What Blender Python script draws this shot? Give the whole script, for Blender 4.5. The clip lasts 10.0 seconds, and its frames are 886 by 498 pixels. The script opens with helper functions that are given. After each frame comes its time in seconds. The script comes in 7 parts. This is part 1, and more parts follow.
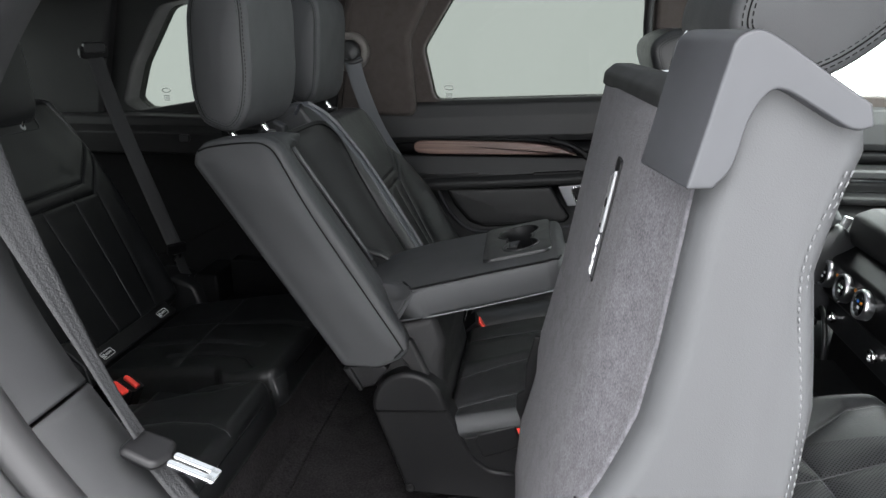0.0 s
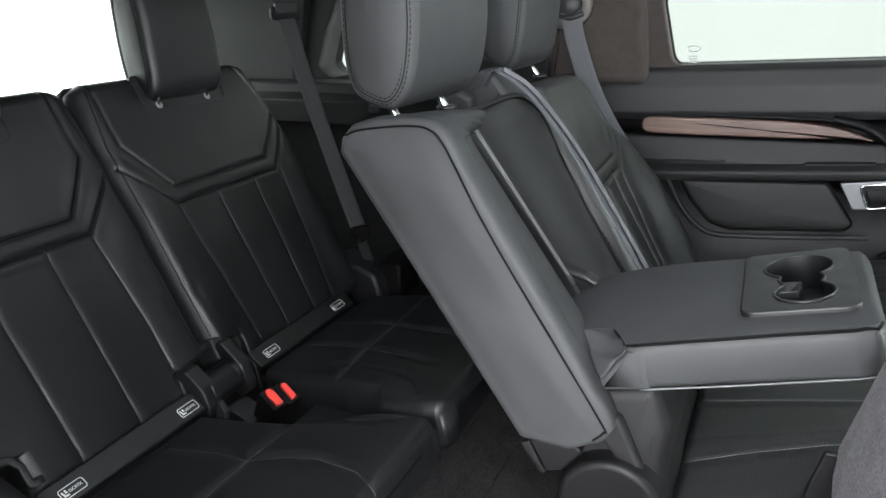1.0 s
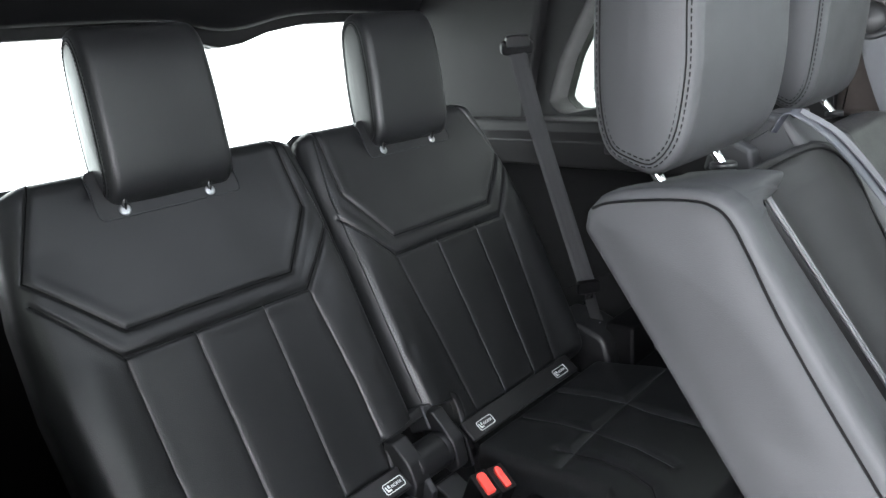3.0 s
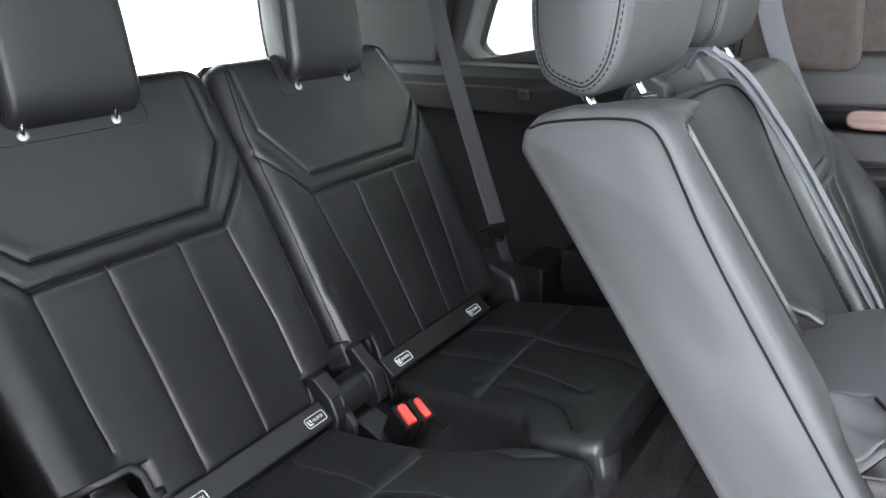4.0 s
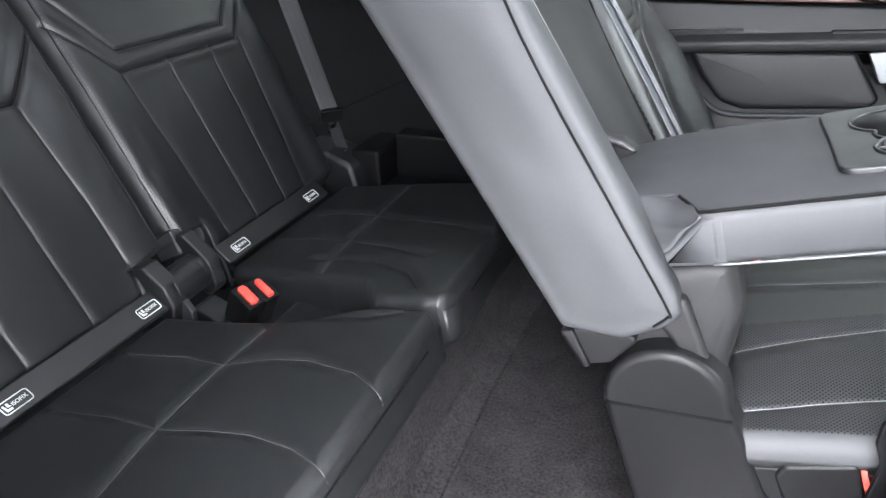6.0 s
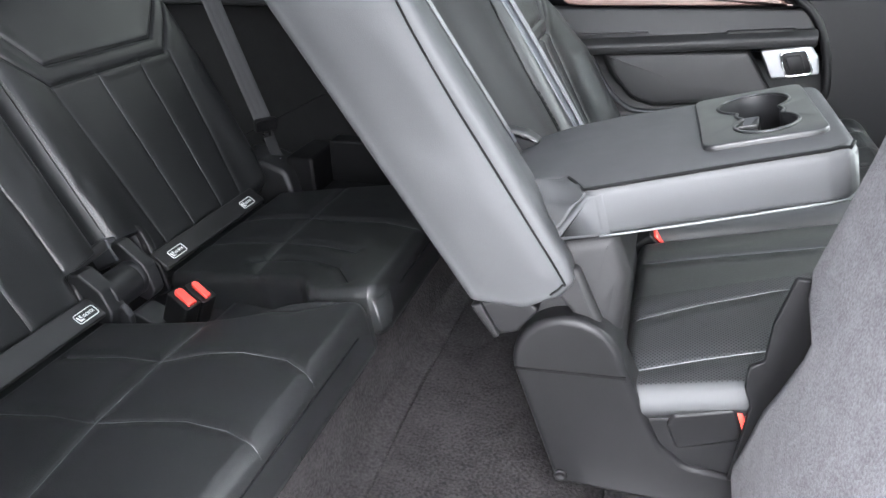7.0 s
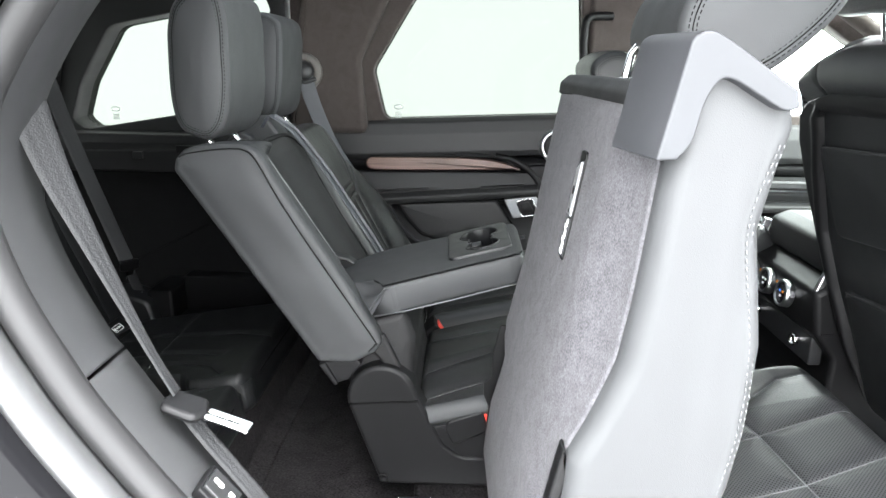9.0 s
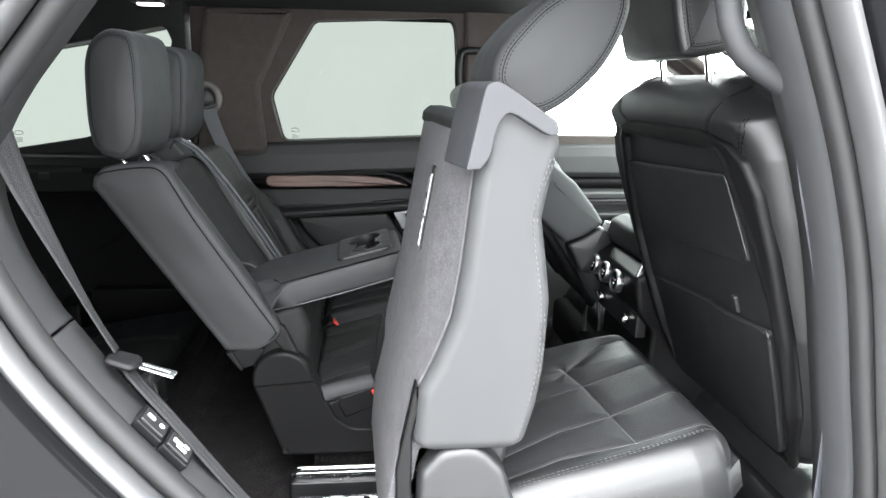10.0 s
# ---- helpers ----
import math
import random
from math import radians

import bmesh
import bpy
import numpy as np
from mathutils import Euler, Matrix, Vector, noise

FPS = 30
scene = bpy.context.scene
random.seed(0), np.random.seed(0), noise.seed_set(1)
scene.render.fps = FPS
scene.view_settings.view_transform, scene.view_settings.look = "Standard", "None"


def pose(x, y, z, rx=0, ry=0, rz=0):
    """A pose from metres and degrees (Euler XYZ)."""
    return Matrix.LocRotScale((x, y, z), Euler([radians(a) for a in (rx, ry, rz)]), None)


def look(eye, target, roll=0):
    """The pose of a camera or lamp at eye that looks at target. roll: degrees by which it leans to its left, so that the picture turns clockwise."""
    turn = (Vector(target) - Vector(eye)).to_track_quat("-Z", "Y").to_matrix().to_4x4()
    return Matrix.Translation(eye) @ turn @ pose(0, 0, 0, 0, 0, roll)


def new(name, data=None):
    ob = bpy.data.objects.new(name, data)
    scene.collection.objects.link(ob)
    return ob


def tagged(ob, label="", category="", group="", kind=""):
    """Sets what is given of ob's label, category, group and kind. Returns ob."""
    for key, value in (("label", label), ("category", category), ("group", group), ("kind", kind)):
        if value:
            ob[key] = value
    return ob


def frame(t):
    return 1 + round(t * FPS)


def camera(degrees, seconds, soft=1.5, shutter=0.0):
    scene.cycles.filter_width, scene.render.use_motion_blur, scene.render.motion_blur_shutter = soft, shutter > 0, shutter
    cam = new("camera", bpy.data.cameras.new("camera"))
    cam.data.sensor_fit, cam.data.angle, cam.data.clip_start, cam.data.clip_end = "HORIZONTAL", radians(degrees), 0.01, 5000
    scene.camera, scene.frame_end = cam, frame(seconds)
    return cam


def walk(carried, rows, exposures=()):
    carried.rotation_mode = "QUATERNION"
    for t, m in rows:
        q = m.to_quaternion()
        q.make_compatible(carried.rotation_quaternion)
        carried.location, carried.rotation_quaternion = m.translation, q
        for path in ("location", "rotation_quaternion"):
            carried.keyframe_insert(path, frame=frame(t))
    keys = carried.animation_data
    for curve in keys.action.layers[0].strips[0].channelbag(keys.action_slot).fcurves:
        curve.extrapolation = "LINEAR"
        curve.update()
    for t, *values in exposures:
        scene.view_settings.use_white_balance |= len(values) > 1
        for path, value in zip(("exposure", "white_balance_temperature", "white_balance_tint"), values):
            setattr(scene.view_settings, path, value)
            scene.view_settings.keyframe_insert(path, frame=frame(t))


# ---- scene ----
cam = camera(64.8, 10.0)
PATH = [
    (0, (0.22, -0.115, 0.96), (-0.042, 1.776, 0.361), 0.1),
    (0.5, (0.238, 0.098, 0.943), (-0.353, 1.896, 0.298), 0.1),
    (1, (0.141, 0.259, 0.925), (-0.687, 1.947, 0.244), -1.8),
    (1.5, (0.053, 0.384, 0.93), (-1.035, 1.936, 0.289), -4.2),
    (2, (0.014, 0.413, 0.948), (-1.297, 1.814, 0.382), -5.3),
    (2.2, (0.029, 0.429, 0.939), (-1.348, 1.775, 0.399), -5.5),
    (3.3, (-0.012, 0.41, 0.932), (-1.296, 1.813, 0.315), -4.1),
    (3.5, (-0.018, 0.4, 0.923), (-1.245, 1.84, 0.274), -3.1),
    (4, (-0.017, 0.374, 0.902), (-1.113, 1.89, 0.194), -2.2),
    (4.5, (-0.011, 0.353, 0.873), (-0.971, 1.93, 0.106), -1.8),
    (5, (-0.006, 0.351, 0.846), (-0.851, 1.963, 0.017), -1.2),
    (5.5, (-0.002, 0.357, 0.825), (-0.748, 1.98, -0.075), -1.1),
    (6.8, (0.049, 0.312, 0.793), (-0.515, 2.001, -0.118), -1.1),
    (7, (0.073, 0.293, 0.808), (-0.471, 2.001, -0.079), -1.3),
    (7.5, (0.147, 0.196, 0.85), (-0.372, 1.964, 0.071), -0.2),
    (8, (0.201, 0.071, 0.892), (-0.271, 1.893, 0.215), 0.2),
    (8.5, (0.199, -0.062, 0.927), (-0.118, 1.829, 0.358), 1.0),
    (9, (0.158, -0.226, 0.932), (0.094, 1.704, 0.414), 0.7),
    (9.5, (0.166, -0.351, 0.959), (0.291, 1.594, 0.509), 1.0),
    (10, (0.207, -0.489, 0.956), (0.406, 1.447, 0.497), 1.0),
]
EXPOSURES = [(0.0, 0.28, 6500, 12), (0.5, 0.95, 6500, 12), (1.0, 1.25, 6450, 11), (2.0, 1.78, 6400, 12), (3.5, 2.02, 6290, 14), (4.5, 2.4, 6300, 14), (5.5, 2.45, 6280, 14), (7.0, 2.5, 6290, 14), (7.5, 2.4, 6330, 13), (8.0, 2.0, 6400, 12), (8.5, 1.45, 6450, 11), (9.0, 1.34, 6500, 10), (9.5, 1.1, 6500, 10), (10.0, 0.80, 6500, 10)]
walk(cam, [(t, look(eye, target, roll)) for t, eye, target, roll in PATH], EXPOSURES)

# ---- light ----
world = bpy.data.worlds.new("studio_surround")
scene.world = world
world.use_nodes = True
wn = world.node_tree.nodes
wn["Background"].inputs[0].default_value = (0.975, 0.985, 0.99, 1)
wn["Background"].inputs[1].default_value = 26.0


# ---- materials ----
def material(name, color, rough=0.5, metal=0.0, grain=0.0, grain_size=0.001, mottle=0.15, mottle_size=0.05,
             spec=0.5, sheen=0.0, rough_var=0.08, kind="noise", coat=0.0):
    m = bpy.data.materials.new(name)
    m.use_nodes = True
    nt = m.node_tree
    n, l = nt.nodes, nt.links
    b = n["Principled BSDF"]
    b.inputs["Metallic"].default_value = metal
    b.inputs["Specular IOR Level"].default_value = spec
    b.inputs["Sheen Weight"].default_value = sheen
    b.inputs["Coat Weight"].default_value = coat
    co = n.new("ShaderNodeTexCoord")
    big = n.new("ShaderNodeTexNoise")
    big.inputs["Scale"].default_value = 1 / mottle_size
    big.inputs["Detail"].default_value = 4
    l.new(co.outputs["Object"], big.inputs["Vector"])
    mix = n.new("ShaderNodeMix")
    mix.data_type = "RGBA"
    mix.inputs[6].default_value = (*[c * (1 - mottle) for c in color], 1)
    mix.inputs[7].default_value = (*[min(1, c * (1 + mottle)) for c in color], 1)
    l.new(big.outputs["Fac"], mix.inputs[0])
    l.new(mix.outputs[2], b.inputs["Base Color"])
    ramp = n.new("ShaderNodeMapRange")
    ramp.inputs[3].default_value = max(0.02, rough - rough_var)
    ramp.inputs[4].default_value = min(1, rough + rough_var)
    l.new(big.outputs["Fac"], ramp.inputs[0])
    l.new(ramp.outputs[0], b.inputs["Roughness"])
    if grain:
        if kind == "cells":
            fine = n.new("ShaderNodeTexVoronoi")
            out = fine.outputs["Distance"]
        else:
            fine = n.new("ShaderNodeTexNoise")
            fine.inputs["Detail"].default_value = 3
            out = fine.outputs["Fac"]
        fine.inputs["Scale"].default_value = 1 / grain_size
        l.new(co.outputs["Object"], fine.inputs["Vector"])
        bump = n.new("ShaderNodeBump")
        bump.inputs["Strength"].default_value = grain
        bump.inputs["Distance"].default_value = grain_size * 0.4
        l.new(out, bump.inputs["Height"])
        l.new(bump.outputs["Normal"], b.inputs["Normal"])
    return m


def fabric(name, dark, light, size, rough=0.95, sheen=0.3, bump_strength=0.6, patch=0.03):
    """Pile carpet: fine fibre speckle, brushed patches and a rough nap."""
    m = material(name, dark, rough, grain=bump_strength, grain_size=size, sheen=sheen, spec=0.1)
    nt = m.node_tree
    n, l = nt.nodes, nt.links
    co = n.new("ShaderNodeTexCoord")
    fine, brush = n.new("ShaderNodeTexNoise"), n.new("ShaderNodeTexNoise")
    fine.inputs["Scale"].default_value = 1 / size
    fine.inputs["Detail"].default_value = 6
    brush.inputs["Scale"].default_value = 1 / patch
    brush.inputs["Detail"].default_value = 5
    brush.inputs["Distortion"].default_value = 1.0
    for t in (fine, brush):
        l.new(co.outputs["Object"], t.inputs["Vector"])
    add = n.new("ShaderNodeMath")
    add.operation = "MULTIPLY_ADD"
    add.inputs[1].default_value = 0.45
    l.new(brush.outputs["Fac"], add.inputs[0])
    l.new(fine.outputs["Fac"], add.inputs[2])
    rng = n.new("ShaderNodeMapRange")
    rng.inputs[1].default_value, rng.inputs[2].default_value = 0.5, 0.95
    l.new(add.outputs[0], rng.inputs[0])
    mix = n.new("ShaderNodeMix")
    mix.data_type = "RGBA"
    mix.inputs[6].default_value, mix.inputs[7].default_value = (*dark, 1), (*light, 1)
    l.new(rng.outputs[0], mix.inputs[0])
    l.new(mix.outputs[2], n["Principled BSDF"].inputs["Base Color"])
    return m


def tinted_glass(name, tint):
    m = bpy.data.materials.new(name)
    m.use_nodes = True
    n, l = m.node_tree.nodes, m.node_tree.links
    n.remove(n["Principled BSDF"])
    see, shine, mix = n.new("ShaderNodeBsdfTransparent"), n.new("ShaderNodeBsdfGlossy"), n.new("ShaderNodeMixShader")
    see.inputs[0].default_value = (*tint, 1)
    shine.inputs["Roughness"].default_value = 0.02
    fr = n.new("ShaderNodeFresnel")
    fr.inputs[0].default_value = 1.05
    l.new(fr.outputs[0], mix.inputs[0])
    l.new(see.outputs[0], mix.inputs[1])
    l.new(shine.outputs[0], mix.inputs[2])
    l.new(mix.outputs[0], n["Material Output"].inputs[0])
    return m


def insert_zone(ob, m, mat, inside):
    """Faces of a cushion whose middle lies in the zone get their own leather."""
    ob.data.materials.append(mat)
    back = m.inverted()
    base = Matrix.Translation(ob.matrix_basis.translation)
    for p in ob.data.polygons:
        q = back @ (base @ p.center)
        if q.z > -0.02 and inside(q.x, q.y):
            p.material_index = len(ob.data.materials) - 1


def perforated(name, base, color, hole, pitch):
    """Leather with rows of punched holes."""
    m = material(name, color, 0.52, grain=0.2, grain_size=0.0012, kind="cells")
    n, l = m.node_tree.nodes, m.node_tree.links
    co = n.new("ShaderNodeTexCoord")
    sep = n.new("ShaderNodeSeparateXYZ")
    l.new(co.outputs["Object"], sep.inputs[0])
    waves = []
    for axis in (0, 1):
        mul, sn = n.new("ShaderNodeMath"), n.new("ShaderNodeMath")
        mul.operation, sn.operation = "MULTIPLY", "SINE"
        mul.inputs[1].default_value = 2 * math.pi / pitch
        l.new(sep.outputs[axis], mul.inputs[0])
        l.new(mul.outputs[0], sn.inputs[0])
        waves.append(sn)
    prod = n.new("ShaderNodeMath")
    prod.operation = "MULTIPLY"
    l.new(waves[0].outputs[0], prod.inputs[0])
    l.new(waves[1].outputs[0], prod.inputs[1])
    rng = n.new("ShaderNodeMapRange")
    rng.inputs[1].default_value, rng.inputs[2].default_value = 0.3, 0.62
    l.new(prod.outputs[0], rng.inputs[0])
    mix = n.new("ShaderNodeMix")
    mix.data_type = "RGBA"
    mix.inputs[6].default_value, mix.inputs[7].default_value = (*color, 1), (*hole, 1)
    l.new(rng.outputs[0], mix.inputs[0])
    l.new(mix.outputs[2], n["Principled BSDF"].inputs["Base Color"])
    dull = n.new("ShaderNodeMapRange")
    dull.inputs[3].default_value, dull.inputs[4].default_value = 0.34, 0.08
    l.new(rng.outputs[0], dull.inputs[0])
    l.new(dull.outputs[0], n["Principled BSDF"].inputs["Specular IOR Level"])
    return m


def wood(name):
    m = material(name, (0.2, 0.11, 0.08), 0.45, mottle=0.2)
    n, l = m.node_tree.nodes, m.node_tree.links
    co = n.new("ShaderNodeTexCoord")
    mp = n.new("ShaderNodeMapping")
    mp.inputs["Scale"].default_value = (5, 160, 300)
    l.new(co.outputs["Object"], mp.inputs[0])
    no = n.new("ShaderNodeTexNoise")
    no.inputs["Scale"].default_value = 1.0
    no.inputs["Detail"].default_value = 8
    no.inputs["Distortion"].default_value = 0.12
    l.new(mp.outputs[0], no.inputs["Vector"])
    r = n.new("ShaderNodeValToRGB")
    r.color_ramp.elements[0].position, r.color_ramp.elements[1].position = 0.35, 0.68
    r.color_ramp.elements[0].color = (0.055, 0.027, 0.019, 1)
    r.color_ramp.elements[1].color = (0.165, 0.098, 0.074, 1)
    l.new(no.outputs["Fac"], r.inputs[0])
    l.new(r.outputs[0], n["Principled BSDF"].inputs["Base Color"])
    bump = n.new("ShaderNodeBump")
    bump.inputs["Strength"].default_value = 0.2
    bump.inputs["Distance"].default_value = 0.0004
    l.new(no.outputs["Fac"], bump.inputs["Height"])
    l.new(bump.outputs["Normal"], n["Principled BSDF"].inputs["Normal"])
    return m


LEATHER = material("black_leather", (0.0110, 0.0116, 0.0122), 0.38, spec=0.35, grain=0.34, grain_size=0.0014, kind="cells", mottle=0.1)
# paler, duller copy of the same leather; its tone carries the doorway's light
SMOOTH = material("paler_lit_leather", (0.0268, 0.0277, 0.0291), 0.58, spec=0.20, grain=0.22, grain_size=0.0011, kind="cells", mottle=0.08)
PERF = perforated("perforated_leather", LEATHER, (0.0145, 0.015, 0.0162), (0.0015, 0.0015, 0.0015), 0.0056)
PLASTIC = material("black_plastic", (0.0048, 0.0048, 0.0052), 0.48, spec=0.13, grain=0.2, grain_size=0.0009)
PLASTIC2 = material("grey_black_plastic", (0.010, 0.0103, 0.0112), 0.45, spec=0.38, grain=0.15, grain_size=0.0009)
LEVERGREY = material("lever_grey_plastic", (0.16, 0.163, 0.17), 0.4)
CAPGREY = material("slate_plastic", (0.021, 0.0219, 0.0243), 0.5, spec=0.22, grain=0.12, grain_size=0.0009)
TRIM = material("soft_trim", (0.0075, 0.0075, 0.0079), 0.6, spec=0.22, grain=0.25, grain_size=0.0012, kind="cells")
PILLAR = fabric("pillar_cloth", (0.028, 0.0235, 0.0215), (0.052, 0.044, 0.041), 0.0012, sheen=0.05, bump_strength=0.3)
LINER = fabric("headliner", (0.003, 0.003, 0.0032), (0.0065, 0.0065, 0.0068), 0.0015, sheen=0.02, bump_strength=0.3)
CARPET = fabric("floor_carpet", (0.0015, 0.0014, 0.0015), (0.027, 0.025, 0.0263), 0.0052, sheen=0.0, patch=0.06, bump_strength=1.0)
BACKCARPET = fabric("seat_back_carpet", (0.022, 0.0216, 0.0238), (0.064, 0.0627, 0.0685), 0.0026, sheen=0.03, patch=0.024, bump_strength=1.0)
# one webbing in paler and darker copies, standing in for each belt's light
LITBELT = material("lit_belt_webbing", (0.062, 0.064, 0.069), 0.6, spec=0.25, grain=0.7, grain_size=0.002)
DIMBELT = material("dimmed_belt_webbing", (0.0085, 0.0088, 0.0094), 0.6, spec=0.15, grain=0.9, grain_size=0.002)
SLATEBELT = material("slate_belt_webbing", (0.022, 0.024, 0.030), 0.5, grain=0.7, grain_size=0.002)
FINETHREAD = material("fine_grey_thread", (0.05, 0.0515, 0.054), 0.7)
CHROME = material("chrome", (0.8, 0.8, 0.8), 0.12, metal=1.0, mottle=0.02)
SATIN = material("satin_metal", (0.42, 0.43, 0.44), 0.36, metal=1.0, mottle=0.03)
BRUSHED = material("brushed_metal", (0.16, 0.165, 0.17), 0.45, metal=1.0, mottle=0.05)
STEEL = material("rail_steel", (0.45, 0.45, 0.46), 0.25, metal=1.0)
RED = material("red_plastic", (0.75, 0.055, 0.04), 0.35, mottle=0.05)
BELT = material("belt_webbing", (0.019, 0.0196, 0.0208), 0.6, spec=0.25, grain=0.9, grain_size=0.002)
WELTPALE = material("pale_welt", (0.052, 0.0535, 0.056), 0.5)
THREAD = material("grey_thread", (0.13, 0.133, 0.137), 0.7)
# dark stitching thread, and the near-black that draws shadow gaps along seams
THREADSHADE = material("dark_thread_and_seam_shade", (0.0025, 0.0025, 0.0026), 0.8, spec=0.08)
PIPING = material("leather_piping", (0.02, 0.02, 0.021), 0.42)
WHITE = material("white_print", (0.75, 0.76, 0.76), 0.6, mottle=0.03)
FLAPBLACK = material("flap_vinyl", (0.009, 0.0092, 0.0098), 0.5, spec=0.4, grain=0.1)
PAINT = material("black_car_paint", (0.004, 0.004, 0.0045), 0.10, mottle=0.02, spec=0.04, rough_var=0.03)
FRAMETRIM = material("frame_trim", (0.0135, 0.0139, 0.0148), 0.6, spec=0.22, grain=0.2, grain_size=0.001)
RUBBER = material("door_seal_rubber", (0.009, 0.009, 0.0095), 0.65, spec=0.25)
SEALGREY = material("grey_flock_seal", (0.034, 0.0347, 0.036), 0.6)
FRAMELIGHT = material("grey_frame_trim", (0.0165, 0.0169, 0.0178), 0.55, spec=0.28, grain=0.2, grain_size=0.001)
PILLARGREY = material("grey_pillar_trim", (0.016, 0.0167, 0.0182), 0.6, spec=0.25, grain=0.2, grain_size=0.001)
DOORTRIM = material("door_vinyl", (0.0105, 0.0106, 0.0111), 0.55, spec=0.32, grain=0.25, grain_size=0.0012, kind="cells")
TAN = material("outlet_plate", (0.075, 0.068, 0.062), 0.6, grain=0.2)
WOOD = wood("open_pore_veneer")
GROUND = material("studio_floor", (0.22, 0.22, 0.215), 0.5, mottle=0.12, mottle_size=0.6)
GLASS_DOOR = tinted_glass("privacy_glass", (0.166, 0.175, 0.166))
GLASS_QUARTER = tinted_glass("quarter_glass", (0.17, 0.18, 0.17))
# pane of the unseen roof opening; its tint sets the added top light
GLASS_ROOF = tinted_glass("unseen_roof_glass", (0.185, 0.193, 0.198))
GLASS_CLEAR = tinted_glass("clear_glass", (0.86, 0.9, 0.88))
GLASS_TAIL = tinted_glass("tailgate_glass", (0.40, 0.42, 0.406))
DECAL = material("etched_mark", (0.30, 0.32, 0.31), 0.7)
DIAL = material("dial_face", (0.01, 0.01, 0.011), 0.2)
ORANGE = material("orange_mark", (0.8, 0.25, 0.03), 0.5)
# near-black ring wall whose glow stands in for lit white studio walls
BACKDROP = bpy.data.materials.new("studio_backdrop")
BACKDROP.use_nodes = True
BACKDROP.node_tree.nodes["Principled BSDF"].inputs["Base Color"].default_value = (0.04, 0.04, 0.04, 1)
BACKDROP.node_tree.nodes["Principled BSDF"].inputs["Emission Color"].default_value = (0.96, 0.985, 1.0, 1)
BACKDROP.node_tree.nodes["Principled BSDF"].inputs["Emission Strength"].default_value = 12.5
BLUE = material("blue_mark", (0.05, 0.2, 0.7), 0.5)


# ---- mesh helpers ----
def link(name, verts, faces, mat, parent=None, label="", smooth=True, sharp=False):
    me = bpy.data.meshes.new(name)
    me.from_pydata([tuple(v) for v in verts], [], faces)
    bm = bmesh.new()
    bm.from_mesh(me)
    ends = [f for f in bm.faces if len(f.verts) > 4]
    if ends:
        bmesh.ops.triangulate(bm, faces=ends, ngon_method="EAR_CLIP")
    bmesh.ops.recalc_face_normals(bm, faces=bm.faces)
    bm.to_mesh(me)
    bm.free()
    if smooth:
        for p in me.polygons:
            p.use_smooth = True
    me.materials.append(mat)
    ob = new(name, me)
    if parent is not None:
        ob.parent = parent
    if label:
        ob["label"] = label
    if sharp:
        ob.modifiers.new("weighted", "WEIGHTED_NORMAL")
    return ob


def thing(name, label, category, at=(0, 0, 0), group="", kind=""):
    e = new(name)
    e.location = at
    e.empty_display_size = 0.05
    return tagged(e, label, category, group, kind)


def under(parent, ob):
    """Parts are built in world places; keep them there."""
    ob.parent = parent
    ob.matrix_parent_inverse = Matrix.Translation(-Vector(parent.location)) if parent.parent is None else Matrix()
    return ob


def part(name, bm_or_data, mat, parent, label="", smooth=True, sharp=False):
    """One mesh under a thing; many-sided end faces get weighted normals."""
    verts, faces = bm_or_data
    sharp = sharp or (smooth and any(len(f) > 8 for f in faces) and len(faces) < 3000)
    ob = link(name, verts, faces, mat, None, label, smooth, sharp)
    if parent is not None:
        under(parent, ob)
    return ob


def axes(origin, a, b, c):
    m = Matrix.Identity(4)
    for i, v in enumerate((a, b, c, origin)):
        for k in range(3):
            m[k][i] = v[k]
    return m


def lean(x, z, degrees, y=0.0):
    """Frame of a seat back: a across, b up along the back, c out of its front."""
    s, c = math.sin(radians(degrees)), math.cos(radians(degrees))
    return axes((x, y, z), (0, 1, 0), (-s, 0, c), (c, 0, s))


def flat(x, z, degrees=0.0, y=0.0):
    """Frame of a seat cushion: a across, b to the rear, c up; degrees: the front is raised."""
    s, c = math.sin(radians(degrees)), math.cos(radians(degrees))
    return axes((x, y, z), (0, 1, 0), (-c, 0, -s), (-s, 0, c))


def tube_data(points, r, sides=6, closed=False, flat_ratio=1.0, up=None):
    pts = [Vector(p) for p in points]
    n = len(pts)
    verts, faces = [], []
    prev = None
    for i, p in enumerate(pts):
        if closed:
            d = pts[(i + 1) % n] - pts[i - 1]
        else:
            d = pts[min(i + 1, n - 1)] - pts[max(i - 1, 0)]
        d.normalize()
        if prev is None:
            ref = Vector(up) if up else (Vector((0, 0, 1)) if abs(d.z) < 0.9 else Vector((1, 0, 0)))
        else:
            ref = prev
        s = d.cross(ref)
        if s.length < 1e-6:
            s = d.orthogonal()
        s.normalize()
        u = s.cross(d).normalized()
        prev = u
        rr = r[i] if isinstance(r, (list, tuple)) else r
        for k in range(sides):
            a = 2 * math.pi * k / sides
            verts.append(p + s * (rr * math.cos(a)) + u * (rr * flat_ratio * math.sin(a)))
    m = n if closed else n - 1
    for i in range(m):
        for k in range(sides):
            j = (i + 1) % n
            faces.append((i * sides + k, i * sides + (k + 1) % sides, j * sides + (k + 1) % sides, j * sides + k))
    if not closed:
        faces.append(tuple(range(sides)))
        faces.append(tuple((n - 1) * sides + k for k in range(sides)))
    return verts, faces


def join(*datas):
    verts, faces = [], []
    for v, f in datas:
        o = len(verts)
        verts += list(v)
        faces += [tuple(i + o for i in q) for q in f]
    return verts, faces


